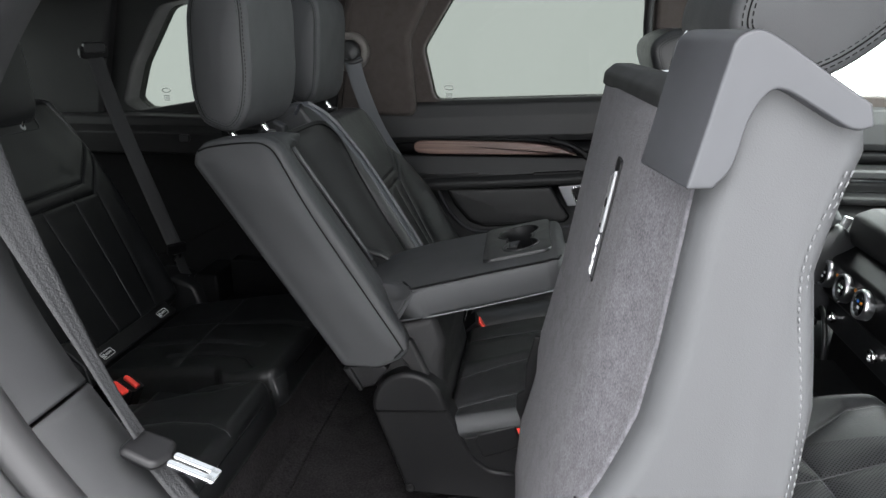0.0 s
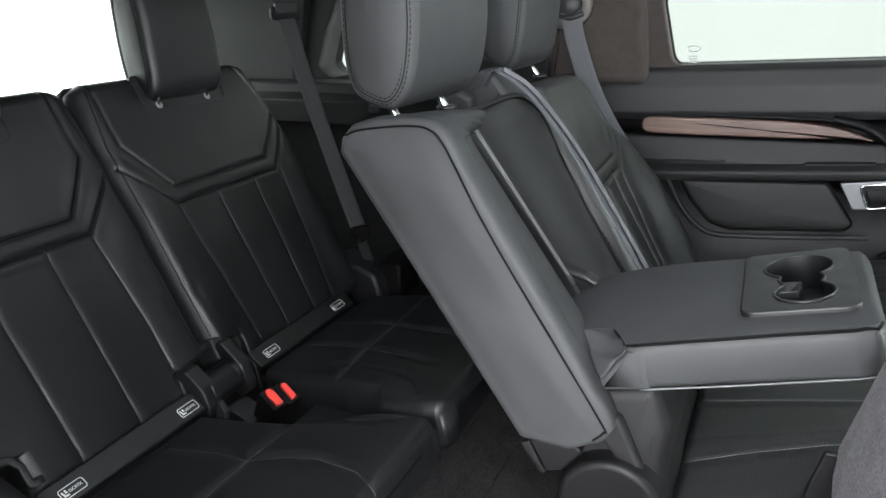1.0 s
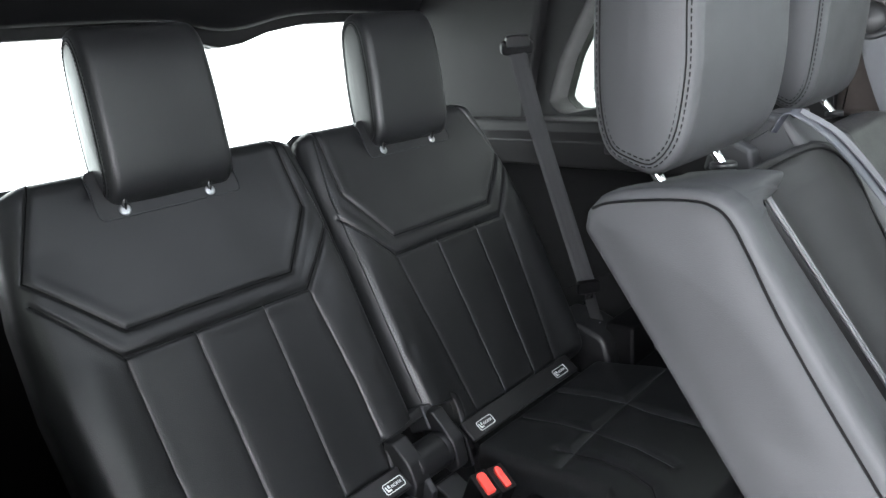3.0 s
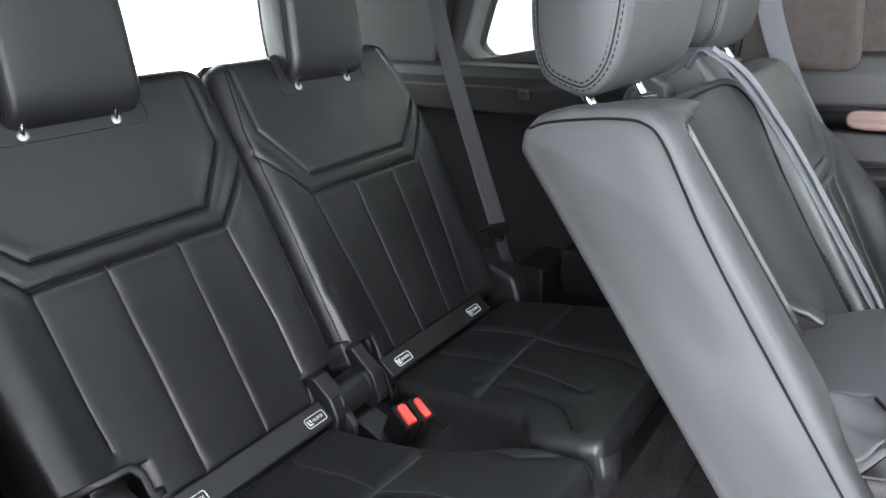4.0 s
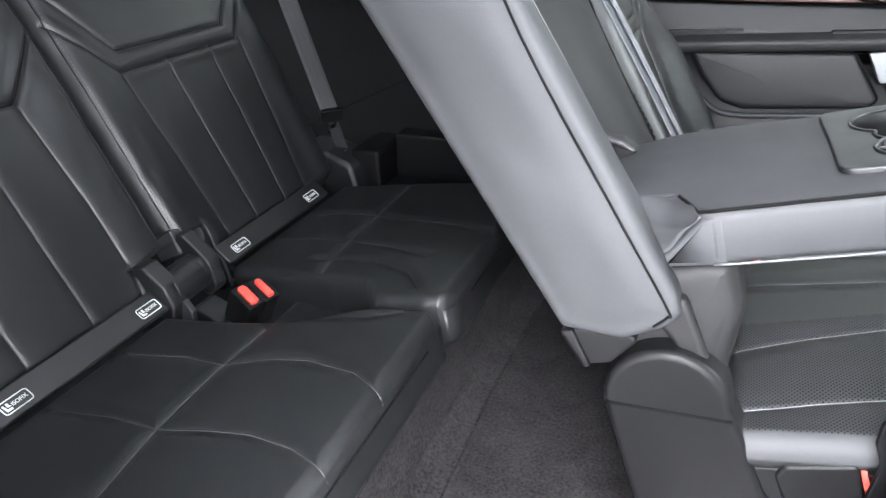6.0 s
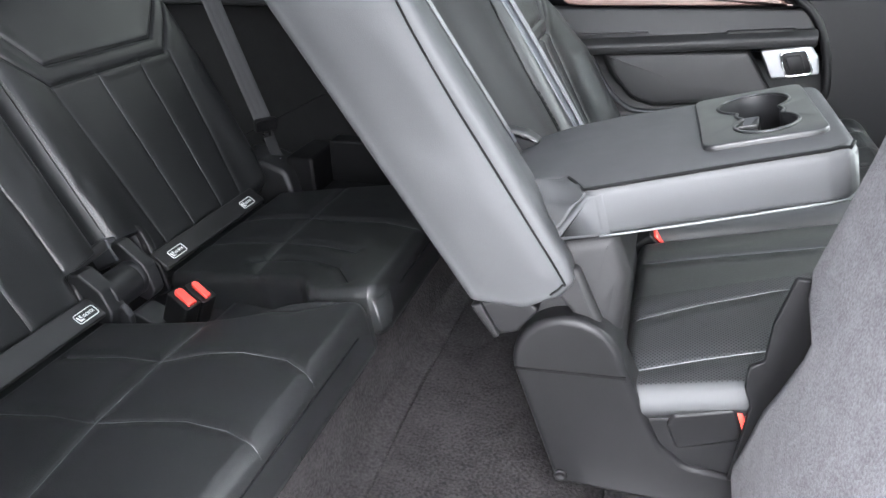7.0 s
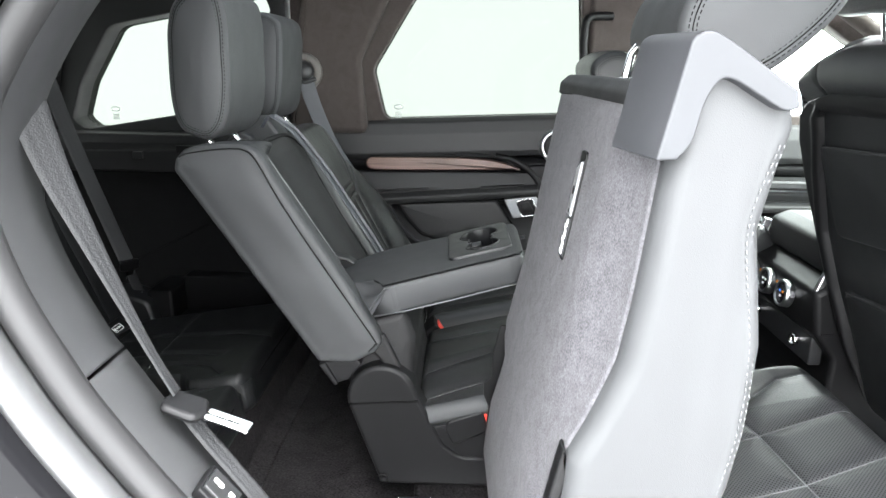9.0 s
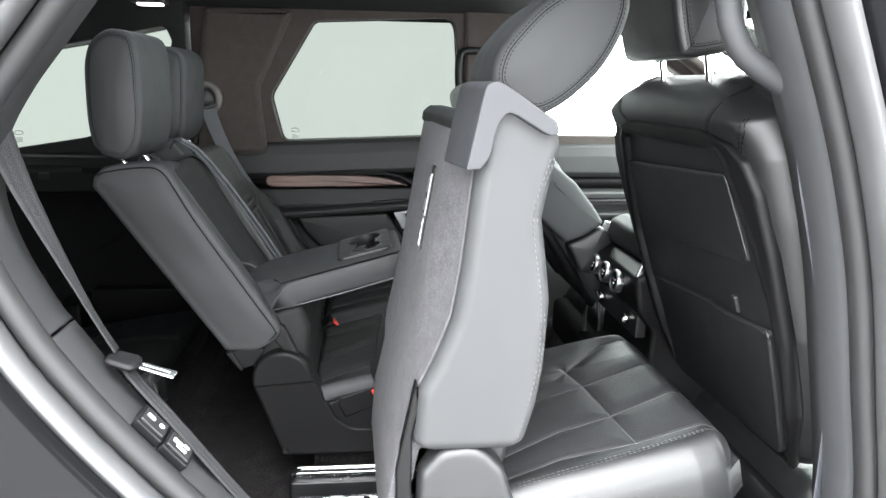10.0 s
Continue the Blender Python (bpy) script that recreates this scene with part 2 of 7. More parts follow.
def smooth_path(points, n=40, closed=False):
    """Catmull-Rom curve through the points."""
    p = [Vector(q) for q in points]
    k = len(p)
    out = []
    segs = k if closed else k - 1
    for i in range(segs):
        p0 = p[i - 1] if (closed or i > 0) else p[0] * 2 - p[1]
        p1, p2 = p[i], p[(i + 1) % k]
        p3 = p[(i + 2) % k] if (closed or i + 2 < k) else p[-1] * 2 - p[-2]
        steps = max(2, n // segs)
        for s in range(steps):
            t = s / steps
            out.append(0.5 * ((2 * p1) + (p2 - p0) * t + (2 * p0 - 5 * p1 + 4 * p2 - p3) * t * t + (3 * p1 - p0 - 3 * p2 + p3) * t ** 3))
    if not closed:
        out.append(p[-1])
    return out


def round_poly(pts, r, seg=5):
    """A polygon with its corners rounded; r one number or one a corner."""
    out = []
    n = len(pts)
    for i in range(n):
        p, a, b = Vector(pts[i]), Vector(pts[i - 1]), Vector(pts[(i + 1) % n])
        rr = r[i] if isinstance(r, (list, tuple)) else r
        da, db = (a - p), (b - p)
        la, lb = da.length, db.length
        if rr <= 0:
            out.append(p)
            continue
        da.normalize(), db.normalize()
        ang = da.angle(db)
        t = min(rr / max(math.tan(ang / 2), 1e-4), la * 0.48, lb * 0.48)
        s, e = p + da * t, p + db * t
        for k in range(seg + 1):
            u = k / seg
            out.append(s * (1 - u) ** 2 + p * 2 * u * (1 - u) + e * u * u)
    return out


def prism(outline, lo, hi, place, bevel=0.004, seg=3, dome=0.0):
    """Outline (2D) swept from lo to hi; place(u, v, w) gives the world point. Its edges are rounded, its ends may swell."""
    n = len(outline)
    c = Vector((sum(p[0] for p in outline) / n, sum(p[1] for p in outline) / n))
    area = sum(outline[i][0] * outline[(i + 1) % n][1] - outline[(i + 1) % n][0] * outline[i][1] for i in range(n))
    sign = 1 if area > 0 else -1
    normals = []
    for i in range(n):
        d = Vector(outline[(i + 1) % n]) - Vector(outline[i - 1])
        d = d.normalized() if d.length > 1e-9 else Vector((1, 0))
        normals.append(Vector((d.y, -d.x)) * sign)
    steps = [(bevel * (1 - math.sin(math.pi / 2 * k / seg)), bevel * (1 - math.cos(math.pi / 2 * k / seg))) for k in range(seg, -1, -1)]
    rings = [(lo + w, i) for w, i in steps] + [(hi - w, i) for w, i in steps[::-1]]
    loops = [[(Vector(p) - nn * inset, w) for p, nn in zip(outline, normals)] for w, inset in rings]
    if dome:
        first, last = loops[0], loops[-1]
        for f in (0.94, 0.86, 0.72, 0.5, 0.25):
            swell = dome * (1 - f ** 2.5)
            loops.insert(0, [(c + (q - c) * f, lo - swell) for q, w in first])
            loops.append([(c + (q - c) * f, hi + swell) for q, w in last])
    verts = [place(q.x, q.y, w) for loop in loops for q, w in loop]
    m = len(loops)
    faces = [(i * n + k, i * n + (k + 1) % n, (i + 1) * n + (k + 1) % n, (i + 1) * n + k) for i in range(m - 1) for k in range(n)]
    faces.append(tuple(range(n)))
    faces.append(tuple((m - 1) * n + k for k in range(n)))
    return verts, faces


def XZ(y_of=None):
    return lambda u, v, w: Vector((u, w, v))


def in_frame(m):
    return lambda u, v, w: m @ Vector((u, v, w))


def box(x0, x1, y0, y1, z0, z1, bevel=0.004, corner=0.006):
    c = min(corner, (x1 - x0) * 0.45, (z1 - z0) * 0.45)
    out = round_poly([(x0, z0), (x1, z0), (x1, z1), (x0, z1)], c, 3)
    return prism(out, y0, y1, XZ(), min(bevel, (y1 - y0) * 0.4, c * 0.99), 2)


def frame_box(m, a0, a1, b0, b1, c0, c1, corner=0.006, bevel=0.002, seg=4):
    out = round_poly([(a0, b0), (a1, b0), (a1, b1), (a0, b1)], corner, seg)
    return prism(out, c0, c1, in_frame(m), min(bevel, (c1 - c0) * 0.45), 2)


def line_distance(a, b, line):
    d = np.full(np.shape(a), 9.0)
    for (x0, y0), (x1, y1) in zip(line[:-1], line[1:]):
        vx, vy = x1 - x0, y1 - y0
        t = np.clip(((a - x0) * vx + (b - y0) * vy) / (vx * vx + vy * vy + 1e-12), 0, 1)
        d = np.minimum(d, np.hypot(a - x0 - t * vx, b - y0 - t * vy))
    return d


def creased(seams, width=0.0034, depth=0.0045, roll=0.0012, reach=0.012):
    """Firm piped lines: a sharp crease with a padded roll on both sides."""
    def h(a, b):
        d = np.full(np.shape(a), 9.0)
        for s in seams:
            d = np.minimum(d, line_distance(a, b, s))
        return roll * np.exp(-((d - reach) / (reach * 0.8)) ** 2) - depth * np.exp(-(d / width) ** 2)
    return h


def upholstery(seams, width=0.003, depth=0.003, puff=0.004, reach=0.02, extra=None, wrinkle=0.0, seed=1):
    rs = np.random.RandomState(seed)
    k = rs.uniform(-1, 1, (9, 2)) * np.array([55, 40])
    ph = rs.uniform(0, 6.28, 9)

    def h(a, b):
        d = np.full(np.shape(a), 9.0)
        for s in seams:
            d = np.minimum(d, line_distance(a, b, s))
        z = puff * (1 - np.exp(-(d / reach) ** 2)) - depth * np.exp(-(d / width) ** 2)
        if extra:
            z = z + extra(a, b)
        if wrinkle:
            z = z + wrinkle * sum(np.sin(a * kx + b * ky + p) for (kx, ky), p in zip(k, ph)) / 4
        return z
    return h


def slab(m, lim, v0, v1, thick, r, h=None, nu=60, nv=60, hole=None, outline=None, core=None):
    """A padded panel: front with rounded rim, seams from h, closed behind. lim(v) gives its two sides. Returns mesh and surface."""
    def spread(n):
        t = np.linspace(0, 1, n)
        return 0.55 * t + 0.45 * (0.5 - 0.5 * np.cos(math.pi * t))
    us, vs = spread(nu), v0 + (v1 - v0) * spread(nv)

    def height(a, b, l, rr):
        ea = np.minimum(a - l, rr - a)
        eb = np.minimum(b - v0, v1 - b)
        pa, pb = np.clip(1 - ea / r, 0, 1), np.clip(1 - eb / r, 0, 1)
        q = np.clip(np.hypot(pa, pb), 0, 1)
        if outline is not None:
            q = np.clip(1 - line_distance(a, b, outline + outline[:1]) / r, 0, 1)
        c = r * (np.sqrt(1 - q * q) - 1)
        if h is not None:
            c = c + h(a, b) * (1 - q ** 2)
        return c
    l, rr = lim(vs)
    l, rr = np.broadcast_to(l, vs.shape), np.broadcast_to(rr, vs.shape)
    A = l[:, None] + (rr - l)[:, None] * us[None, :]
    if core is not None:
        full = l.min() + (rr.max() - l.min()) * us[None, :] + 0 * A
        A = np.where(full > core, core + (full - core) * (rr[:, None] - core) / (rr.max() - core), full)
        A = np.where(full < -core, -core + (full + core) * (l[:, None] + core) / (l.min() + core), A)
    B = np.broadcast_to(vs[:, None], A.shape)
    C = height(A, B, l[:, None], rr[:, None])
    verts = [m @ Vector((A[j, i], B[j, i], C[j, i])) for j in range(nv) for i in range(nu)]
    faces = [(j * nu + i, j * nu + i + 1, (j + 1) * nu + i + 1, (j + 1) * nu + i) for j in range(nv - 1) for i in range(nu - 1)
             if hole is None or not hole(A[j, i] * 0.5 + A[j + 1, i + 1] * 0.5, B[j, i] * 0.5 + B[j + 1, i + 1] * 0.5)]
    rim = [(0, i) for i in range(nu)] + [(j, nu - 1) for j in range(1, nv)] + [(nv - 1, i) for i in range(nu - 2, -1, -1)] + [(j, 0) for j in range(nv - 2, 0, -1)]
    base = [j * nu + i for j, i in rim]
    ca, cb = float(A.mean()), float(B.mean())
    rb = min(r, thick * 0.35)
    last = base
    for depth, inset in ((thick - rb, 0), (thick - rb * 0.3, rb * 0.3), (thick, rb)):
        o = len(verts)
        for j, i in rim:
            a, b = A[j, i], B[j, i]
            a += (ca - a) / (abs(ca - a) + 1e-6) * min(inset, abs(ca - a))
            b += (cb - b) / (abs(cb - b) + 1e-6) * min(inset, abs(cb - b))
            verts.append(m @ Vector((a, b, -depth)))
        ring = list(range(o, o + len(rim)))
        k = len(ring)
        faces += [(last[q], last[(q + 1) % k], ring[(q + 1) % k], ring[q]) for q in range(k)]
        last = ring
    faces.append(tuple(last))

    def surf(a, b, lift=0.0):
        la, ra = lim(np.array([b]))
        c = float(np.ravel(height(np.array([a]), np.array([b]), np.ravel(la), np.ravel(ra)))[0])
        return m @ Vector((a, b, c + lift))
    return (verts, faces), surf


def cut_lim(outline):
    """Where rows at height v cross a closed outline."""
    def lim(v):
        lo, hi = [], []
        for b in np.ravel(v):
            xs = []
            for (x0, y0), (x1, y1) in zip(outline, outline[1:] + outline[:1]):
                if (y0 - b) * (y1 - b) <= 0 and abs(y1 - y0) > 1e-9:
                    xs.append(x0 + (x1 - x0) * (b - y0) / (y1 - y0))
            lo.append(min(xs)), hi.append(max(xs))
        return np.array(lo), np.array(hi)
    return lim


def on_surface(surf, line, step=0.008, lift=0.0008):
    out = []
    for (a0, b0), (a1, b1) in zip(line[:-1], line[1:]):
        n = max(1, int(math.hypot(a1 - a0, b1 - b0) / step))
        out += [surf(a0 + (a1 - a0) * k / n, b0 + (b1 - b0) * k / n, lift) for k in range(n)]
    out.append(surf(*line[-1], lift))
    return out


def stitch_data(points, length=0.0042, gap=0.0026, r=0.0008):
    """Short threads along a path."""
    pts = [Vector(p) for p in points]
    datas, carry = [], 0.0
    seglens = [(b - a).length for a, b in zip(pts[:-1], pts[1:])]
    total = sum(seglens)

    def at(s):
        for a, b, l in zip(pts[:-1], pts[1:], seglens):
            if s <= l:
                return a.lerp(b, s / max(l, 1e-9))
            s -= l
        return pts[-1]
    s = 0.0
    while s + length < total:
        datas.append(tube_data([at(s), at(s + length)], r, 4))
        s += length + gap
    return join(*datas)


def ribbon_data(points, across, width, thick=0.0014, ribs=0):
    """A strip of webbing along a path; across: its direction at each point."""
    verts, faces = [], []
    pts = [Vector(p) for p in points]
    prof = []
    n = 9
    for k in range(n):
        prof.append((-0.5 + k / (n - 1), 1))
    for k in range(n):
        prof.append((0.5 - k / (n - 1), -1))
    s = len(prof)
    for i, p in enumerate(pts):
        d = (pts[min(i + 1, len(pts) - 1)] - pts[max(i - 1, 0)]).normalized()
        w = Vector(across[i] if isinstance(across, list) else across)
        w = (w - d * w.dot(d)).normalized()
        nn = d.cross(w)
        ww = width[i] if isinstance(width, list) else width
        for u, side in prof:
            e = 0.6 if abs(u) > 0.49 else 1.0
            rib = 0.35 * math.cos(u * 6 * math.pi) if ribs else 0
            verts.append(p + w * (u * ww) + nn * (side * thick * (e + rib)))
    for i in range(len(pts) - 1):
        for k in range(s):
            faces.append((i * s + k, i * s + (k + 1) % s, (i + 1) * s + (k + 1) % s, (i + 1) * s + k))
    faces.append(tuple(range(s)))
    faces.append(tuple((len(pts) - 1) * s + k for k in range(s)))
    return verts, faces


def lathe_data(profile, m, sides=32):
    """Profile of (radius, height) turned about the local c axis of m."""
    verts, faces = [], []
    for r, z in profile:
        for k in range(sides):
            a = 2 * math.pi * k / sides
            verts.append(m @ Vector((r * math.cos(a), r * math.sin(a), z)))
    for i in range(len(profile) - 1):
        for k in range(sides):
            faces.append((i * sides + k, i * sides + (k + 1) % sides, (i + 1) * sides + (k + 1) % sides, (i + 1) * sides + k))
    if profile[0][0] > 1e-5:
        faces.append(tuple(range(sides)))
    if profile[-1][0] > 1e-5:
        faces.append(tuple((len(profile) - 1) * sides + k for k in range(sides)))
    return verts, faces


def holed_plate(outer, inner, lo, hi, place, n=96, lip=0.006):
    """A plate with one opening through it; both outlines are walked from the same side and joined."""
    def resample(pts, count):
        c = Vector((sum(p[0] for p in inner) / len(inner), sum(p[1] for p in inner) / len(inner)))
        out = []
        for k in range(count):
            a = 2 * math.pi * k / count
            d = Vector((math.cos(a), math.sin(a)))
            best = None
            for i in range(len(pts)):
                p, q = Vector(pts[i][:2]), Vector(pts[(i + 1) % len(pts)][:2])
                e = q - p
                den = d.x * e.y - d.y * e.x
                if abs(den) < 1e-12:
                    continue
                t = ((p.x - c.x) * e.y - (p.y - c.y) * e.x) / den
                s = ((p.x - c.x) * d.y - (p.y - c.y) * d.x) / den
                if t > 0 and -1e-6 <= s <= 1 + 1e-6 and (best is None or t > best):
                    best = t
            out.append(c + d * (best or 0.01))
        return out
    O, I = resample(outer, n), resample(inner, n)
    I2 = [i + (o - i).normalized() * lip for i, o in zip(I, O)]
    O2 = [o + (i - o).normalized() * min(0.003, (i - o).length * 0.2) for i, o in zip(I, O)]
    rings = [[place(p.x, p.y, hi) for p in O], [place(p.x, p.y, lo + 0.0025) for p in O], [place(p.x, p.y, lo) for p in O2], [place(p.x, p.y, lo) for p in I2],
             [place(p.x, p.y, lo + lip * 0.7) for p in I], [place(p.x, p.y, hi) for p in I]]
    verts = [v for r in rings for v in r]
    faces = []
    for a in range(6):
        b = (a + 1) % 6
        for k in range(n):
            j = (k + 1) % n
            faces.append((a * n + k, a * n + j, b * n + j, b * n + k))
    return verts, faces


def strap_data(path, width, lo, hi, place, ease=0.003):
    """A flat band with eased edges along a path in the plane."""
    pts = [Vector((p[0], p[1])) for p in path]
    half = width / 2
    sec = [(-half, lo), (-half, hi - ease), (-half + ease * 0.3, hi - ease * 0.3), (-half + ease, hi), (half - ease, hi), (half - ease * 0.3, hi - ease * 0.3), (half, hi - ease), (half, lo)]
    verts, faces = [], []
    for i, p in enumerate(pts):
        d = (pts[min(i + 1, len(pts) - 1)] - pts[max(i - 1, 0)]).normalized()
        verts += [place(p.x - d.y * u, p.y + d.x * u, w) for u, w in sec]
    k = len(sec)
    for i in range(len(pts) - 1):
        faces += [(i * k + q, i * k + (q + 1) % k, (i + 1) * k + (q + 1) % k, (i + 1) * k + q) for q in range(k)]
    faces += [tuple(range(k)), tuple((len(pts) - 1) * k + q for q in range(k))]
    return verts, faces


def sheet_data(fn, nu, nv, thick_vec):
    """A sheet from fn(u, v), u and v from 0 to 1, closed with a second skin."""
    t = Vector(thick_vec)
    top = [Vector(fn(i / (nu - 1), j / (nv - 1))) for j in range(nv) for i in range(nu)]
    verts = top + [p + t for p in top]
    o = nu * nv
    faces = []
    for j in range(nv - 1):
        for i in range(nu - 1):
            q = (j * nu + i, j * nu + i + 1, (j + 1) * nu + i + 1, (j + 1) * nu + i)
            faces += [q, tuple(o + k for k in reversed(q))]
    rim = [i for i in range(nu)] + [j * nu + nu - 1 for j in range(1, nv)] + [(nv - 1) * nu + i for i in range(nu - 2, -1, -1)] + [j * nu for j in range(nv - 2, 0, -1)]
    for k in range(len(rim)):
        a, b = rim[k], rim[(k + 1) % len(rim)]
        faces.append((a, b, o + b, o + a))
    return verts, faces


def inset_ring(outline, d):
    """The outline moved inwards by d."""
    n = len(outline)
    area = sum(outline[i][0] * outline[(i + 1) % n][1] - outline[(i + 1) % n][0] * outline[i][1] for i in range(n))
    sign = 1 if area > 0 else -1
    out = []
    for i in range(n):
        t = (Vector(outline[(i + 1) % n]) - Vector(outline[i - 1])).normalized()
        out.append(Vector(outline[i]) - Vector((t.y, -t.x)) * sign * d)
    return out


def headrest_pad(parent, profile, lo, hi, place, mat=None, bevel=0.016, dome=0.008, crown=0.006):
    """Head restraint: its side profile carried across, soft side panels with a twin-stitched seam round each."""
    mat = mat or LEATHER
    outline = [(p.x, p.y) for p in smooth_path([(u, v, 0) for u, v in profile], 72, True)]
    mid, half = (lo + hi) / 2, (hi - lo) / 2
    cu = sum(p[0] for p in outline) / len(outline)
    cv = sum(p[1] for p in outline) / len(outline)

    def swell(u, v, w):
        k = 1 + crown * 8 * max(0.0, 1 - ((w - mid) / half) ** 2)
        return place(cu + (u - cu) * k, cv + (v - cv) * (1 + (k - 1) * 0.3), w)
    verts, faces = prism(outline, lo, hi, swell, bevel, 5, dome)
    n = len(outline)
    # cut the wide middle into strips so that it can swell
    k = next(i for i in range(0, len(verts) // n) if i == (len(verts) // n) // 2)
    rows = [verts[i * n:(i + 1) * n] for i in range(len(verts) // n)]
    a, b = rows[k - 1], rows[k]
    ring_w = (lo + bevel, hi - bevel)
    strips = [[swell(u, v, ring_w[0] + (ring_w[1] - ring_w[0]) * f / 10) for u, v in outline] for f in range(1, 10)]
    rows = rows[:k] + strips + rows[k:]
    verts = [p for r in rows for p in r]
    m = len(rows)
    faces = [(i * n + q, i * n + (q + 1) % n, (i + 1) * n + (q + 1) % n, (i + 1) * n + q) for i in range(m - 1) for q in range(n)]
    faces += [tuple(range(n)), tuple((m - 1) * n + q for q in range(n))]
    pad = part("pad", (verts, faces), mat, parent)
    for end, way in ((lo, -1), (hi, 1)):
        seam = [swell(p.x, p.y, end + way * 0.0004) for p in inset_ring(outline, bevel * 0.96)]
        ob = link("seam", *tube_data(seam, 0.0008, 5, True), THREADSHADE)
        ob.parent = pad
        rows_at = ((bevel * 0.66, -0.06 * bevel, 0.0007), (bevel * 0.96 + 0.0040, 0.0008, 0.0007))
        for d, rise, r in rows_at:
            line = [swell(p.x, p.y, end + way * rise) for p in inset_ring(outline, d)]
            ob = link("stitching", *stitch_data(line + line[:1], 0.0042, 0.0026, r), THREADSHADE)
            ob.parent = pad
    return pad


# ---- the car's shell ----
MID = 1.245


def build_ground():
    part("ground", sheet_data(lambda u, v: (-40 + 80 * u, -40 + 80 * v, -0.62), 2, 2, (0, 0, -0.05)), GROUND, None, smooth=False)
    tagged(bpy.data.objects["ground"], "pale grey studio floor under the car", "floor", kind="structure")
    # closed ring, glowing on every side so that it also lights the cabin
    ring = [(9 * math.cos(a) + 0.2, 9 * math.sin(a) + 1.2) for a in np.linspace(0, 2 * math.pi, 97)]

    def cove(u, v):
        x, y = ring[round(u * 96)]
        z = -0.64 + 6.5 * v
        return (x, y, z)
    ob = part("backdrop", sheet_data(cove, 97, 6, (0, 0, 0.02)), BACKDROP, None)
    tagged(ob, "white studio backdrop round the car, glowing to light it", "backdrop", kind="structure")


def build_shell():
    def floor_at(u, v):
        return (-1.7 + 3.4 * u, 0.42 + 1.62 * v, 0.0)
    ob = part("floor", sheet_data(floor_at, 60, 40, (0, 0, -0.03)), CARPET, None)
    tagged(ob, "black pile carpet on the car floor", "floor", kind="structure")

    def ceil_at(u, v):
        y = 0.27 + 1.95 * v
        x = -1.75 + 2.88 * u
        s = (y - MID) / 0.97
        return (x, y, 1.265 - 0.085 * abs(s) ** 3 - 0.10 * max(0, (-x - 0.9)) ** 1.5)
    # the headliner opens for an unseen glass roof, added to bring in top light
    verts, faces = sheet_data(ceil_at, 60, 60, (0, 0, 0.05))
    x0, x1, y0, y1 = -0.64, 0.56, 0.80, 1.69
    keep = []
    for f in faces:
        cx, cy = sum(verts[k][0] for k in f) / len(f), sum(verts[k][1] for k in f) / len(f)
        if not (x0 < cx < x1 and y0 < cy < y1):
            keep.append(f)
    ob = part("ceiling", (verts, keep), LINER, None)
    tagged(ob, "black cloth headliner of the car", "ceiling", kind="structure")
    fr = part("unseen_roof_trim", holed_plate([(x0 - 0.05, y0 - 0.05), (x1 + 0.05, y0 - 0.05), (x1 + 0.05, y1 + 0.05), (x0 - 0.05, y1 + 0.05)], [tuple(p) for p in round_poly([(x0 + 0.01, y0 + 0.01), (x1 - 0.01, y0 + 0.01), (x1 - 0.01, y1 - 0.01), (x0 + 0.01, y1 - 0.01)], 0.08, 6)],
                                       1.235, 1.32, lambda u, v, w: Vector((u, v, w)), 120), LINER, None)
    tagged(fr, "black edge trim of the unseen, added glass roof", "roof trim", kind="structure")
    g = part("unseen_roof_pane", box(x0 - 0.02, x1 + 0.02, y0 - 0.02, y1 + 0.02, 1.322, 1.327, 0.001, 0.002), GLASS_ROOF, None, smooth=False)
    g.visible_shadow = False
    tagged(g, "unseen glass roof pane, added to let in top light", "window", kind="structure")


def window_outline(pts, r):
    return [tuple(p) for p in round_poly(pts, r, 5)]


DOOR_WIN = window_outline([(-0.118, 0.745), (-0.155, 0.905), (0.005, 1.165), (0.505, 1.19), (0.535, 0.765)], [0.03, 0.04, 0.03, 0.05, 0.03])
QUARTER_WIN = window_outline([(-1.105, 0.702), (-1.146, 0.735), (-1.105, 0.85), (-0.99, 1.032), (-0.76, 1.076), (-0.49, 1.134), (-0.468, 1.08), (-0.51, 0.99), (-0.62, 0.80), (-0.80, 0.752)], [0.02, 0.02, 0.15, 0.06, 0.2, 0.02, 0.03, 0.1, 0.06, 0.1])
FRONT_WIN = window_outline([(0.70, 0.775), (0.70, 1.185), (1.07, 1.195), (1.47, 0.935), (1.60, 0.82), (1.56, 0.775)], [0.03, 0.05, 0.06, 0.1, 0.02, 0.02])


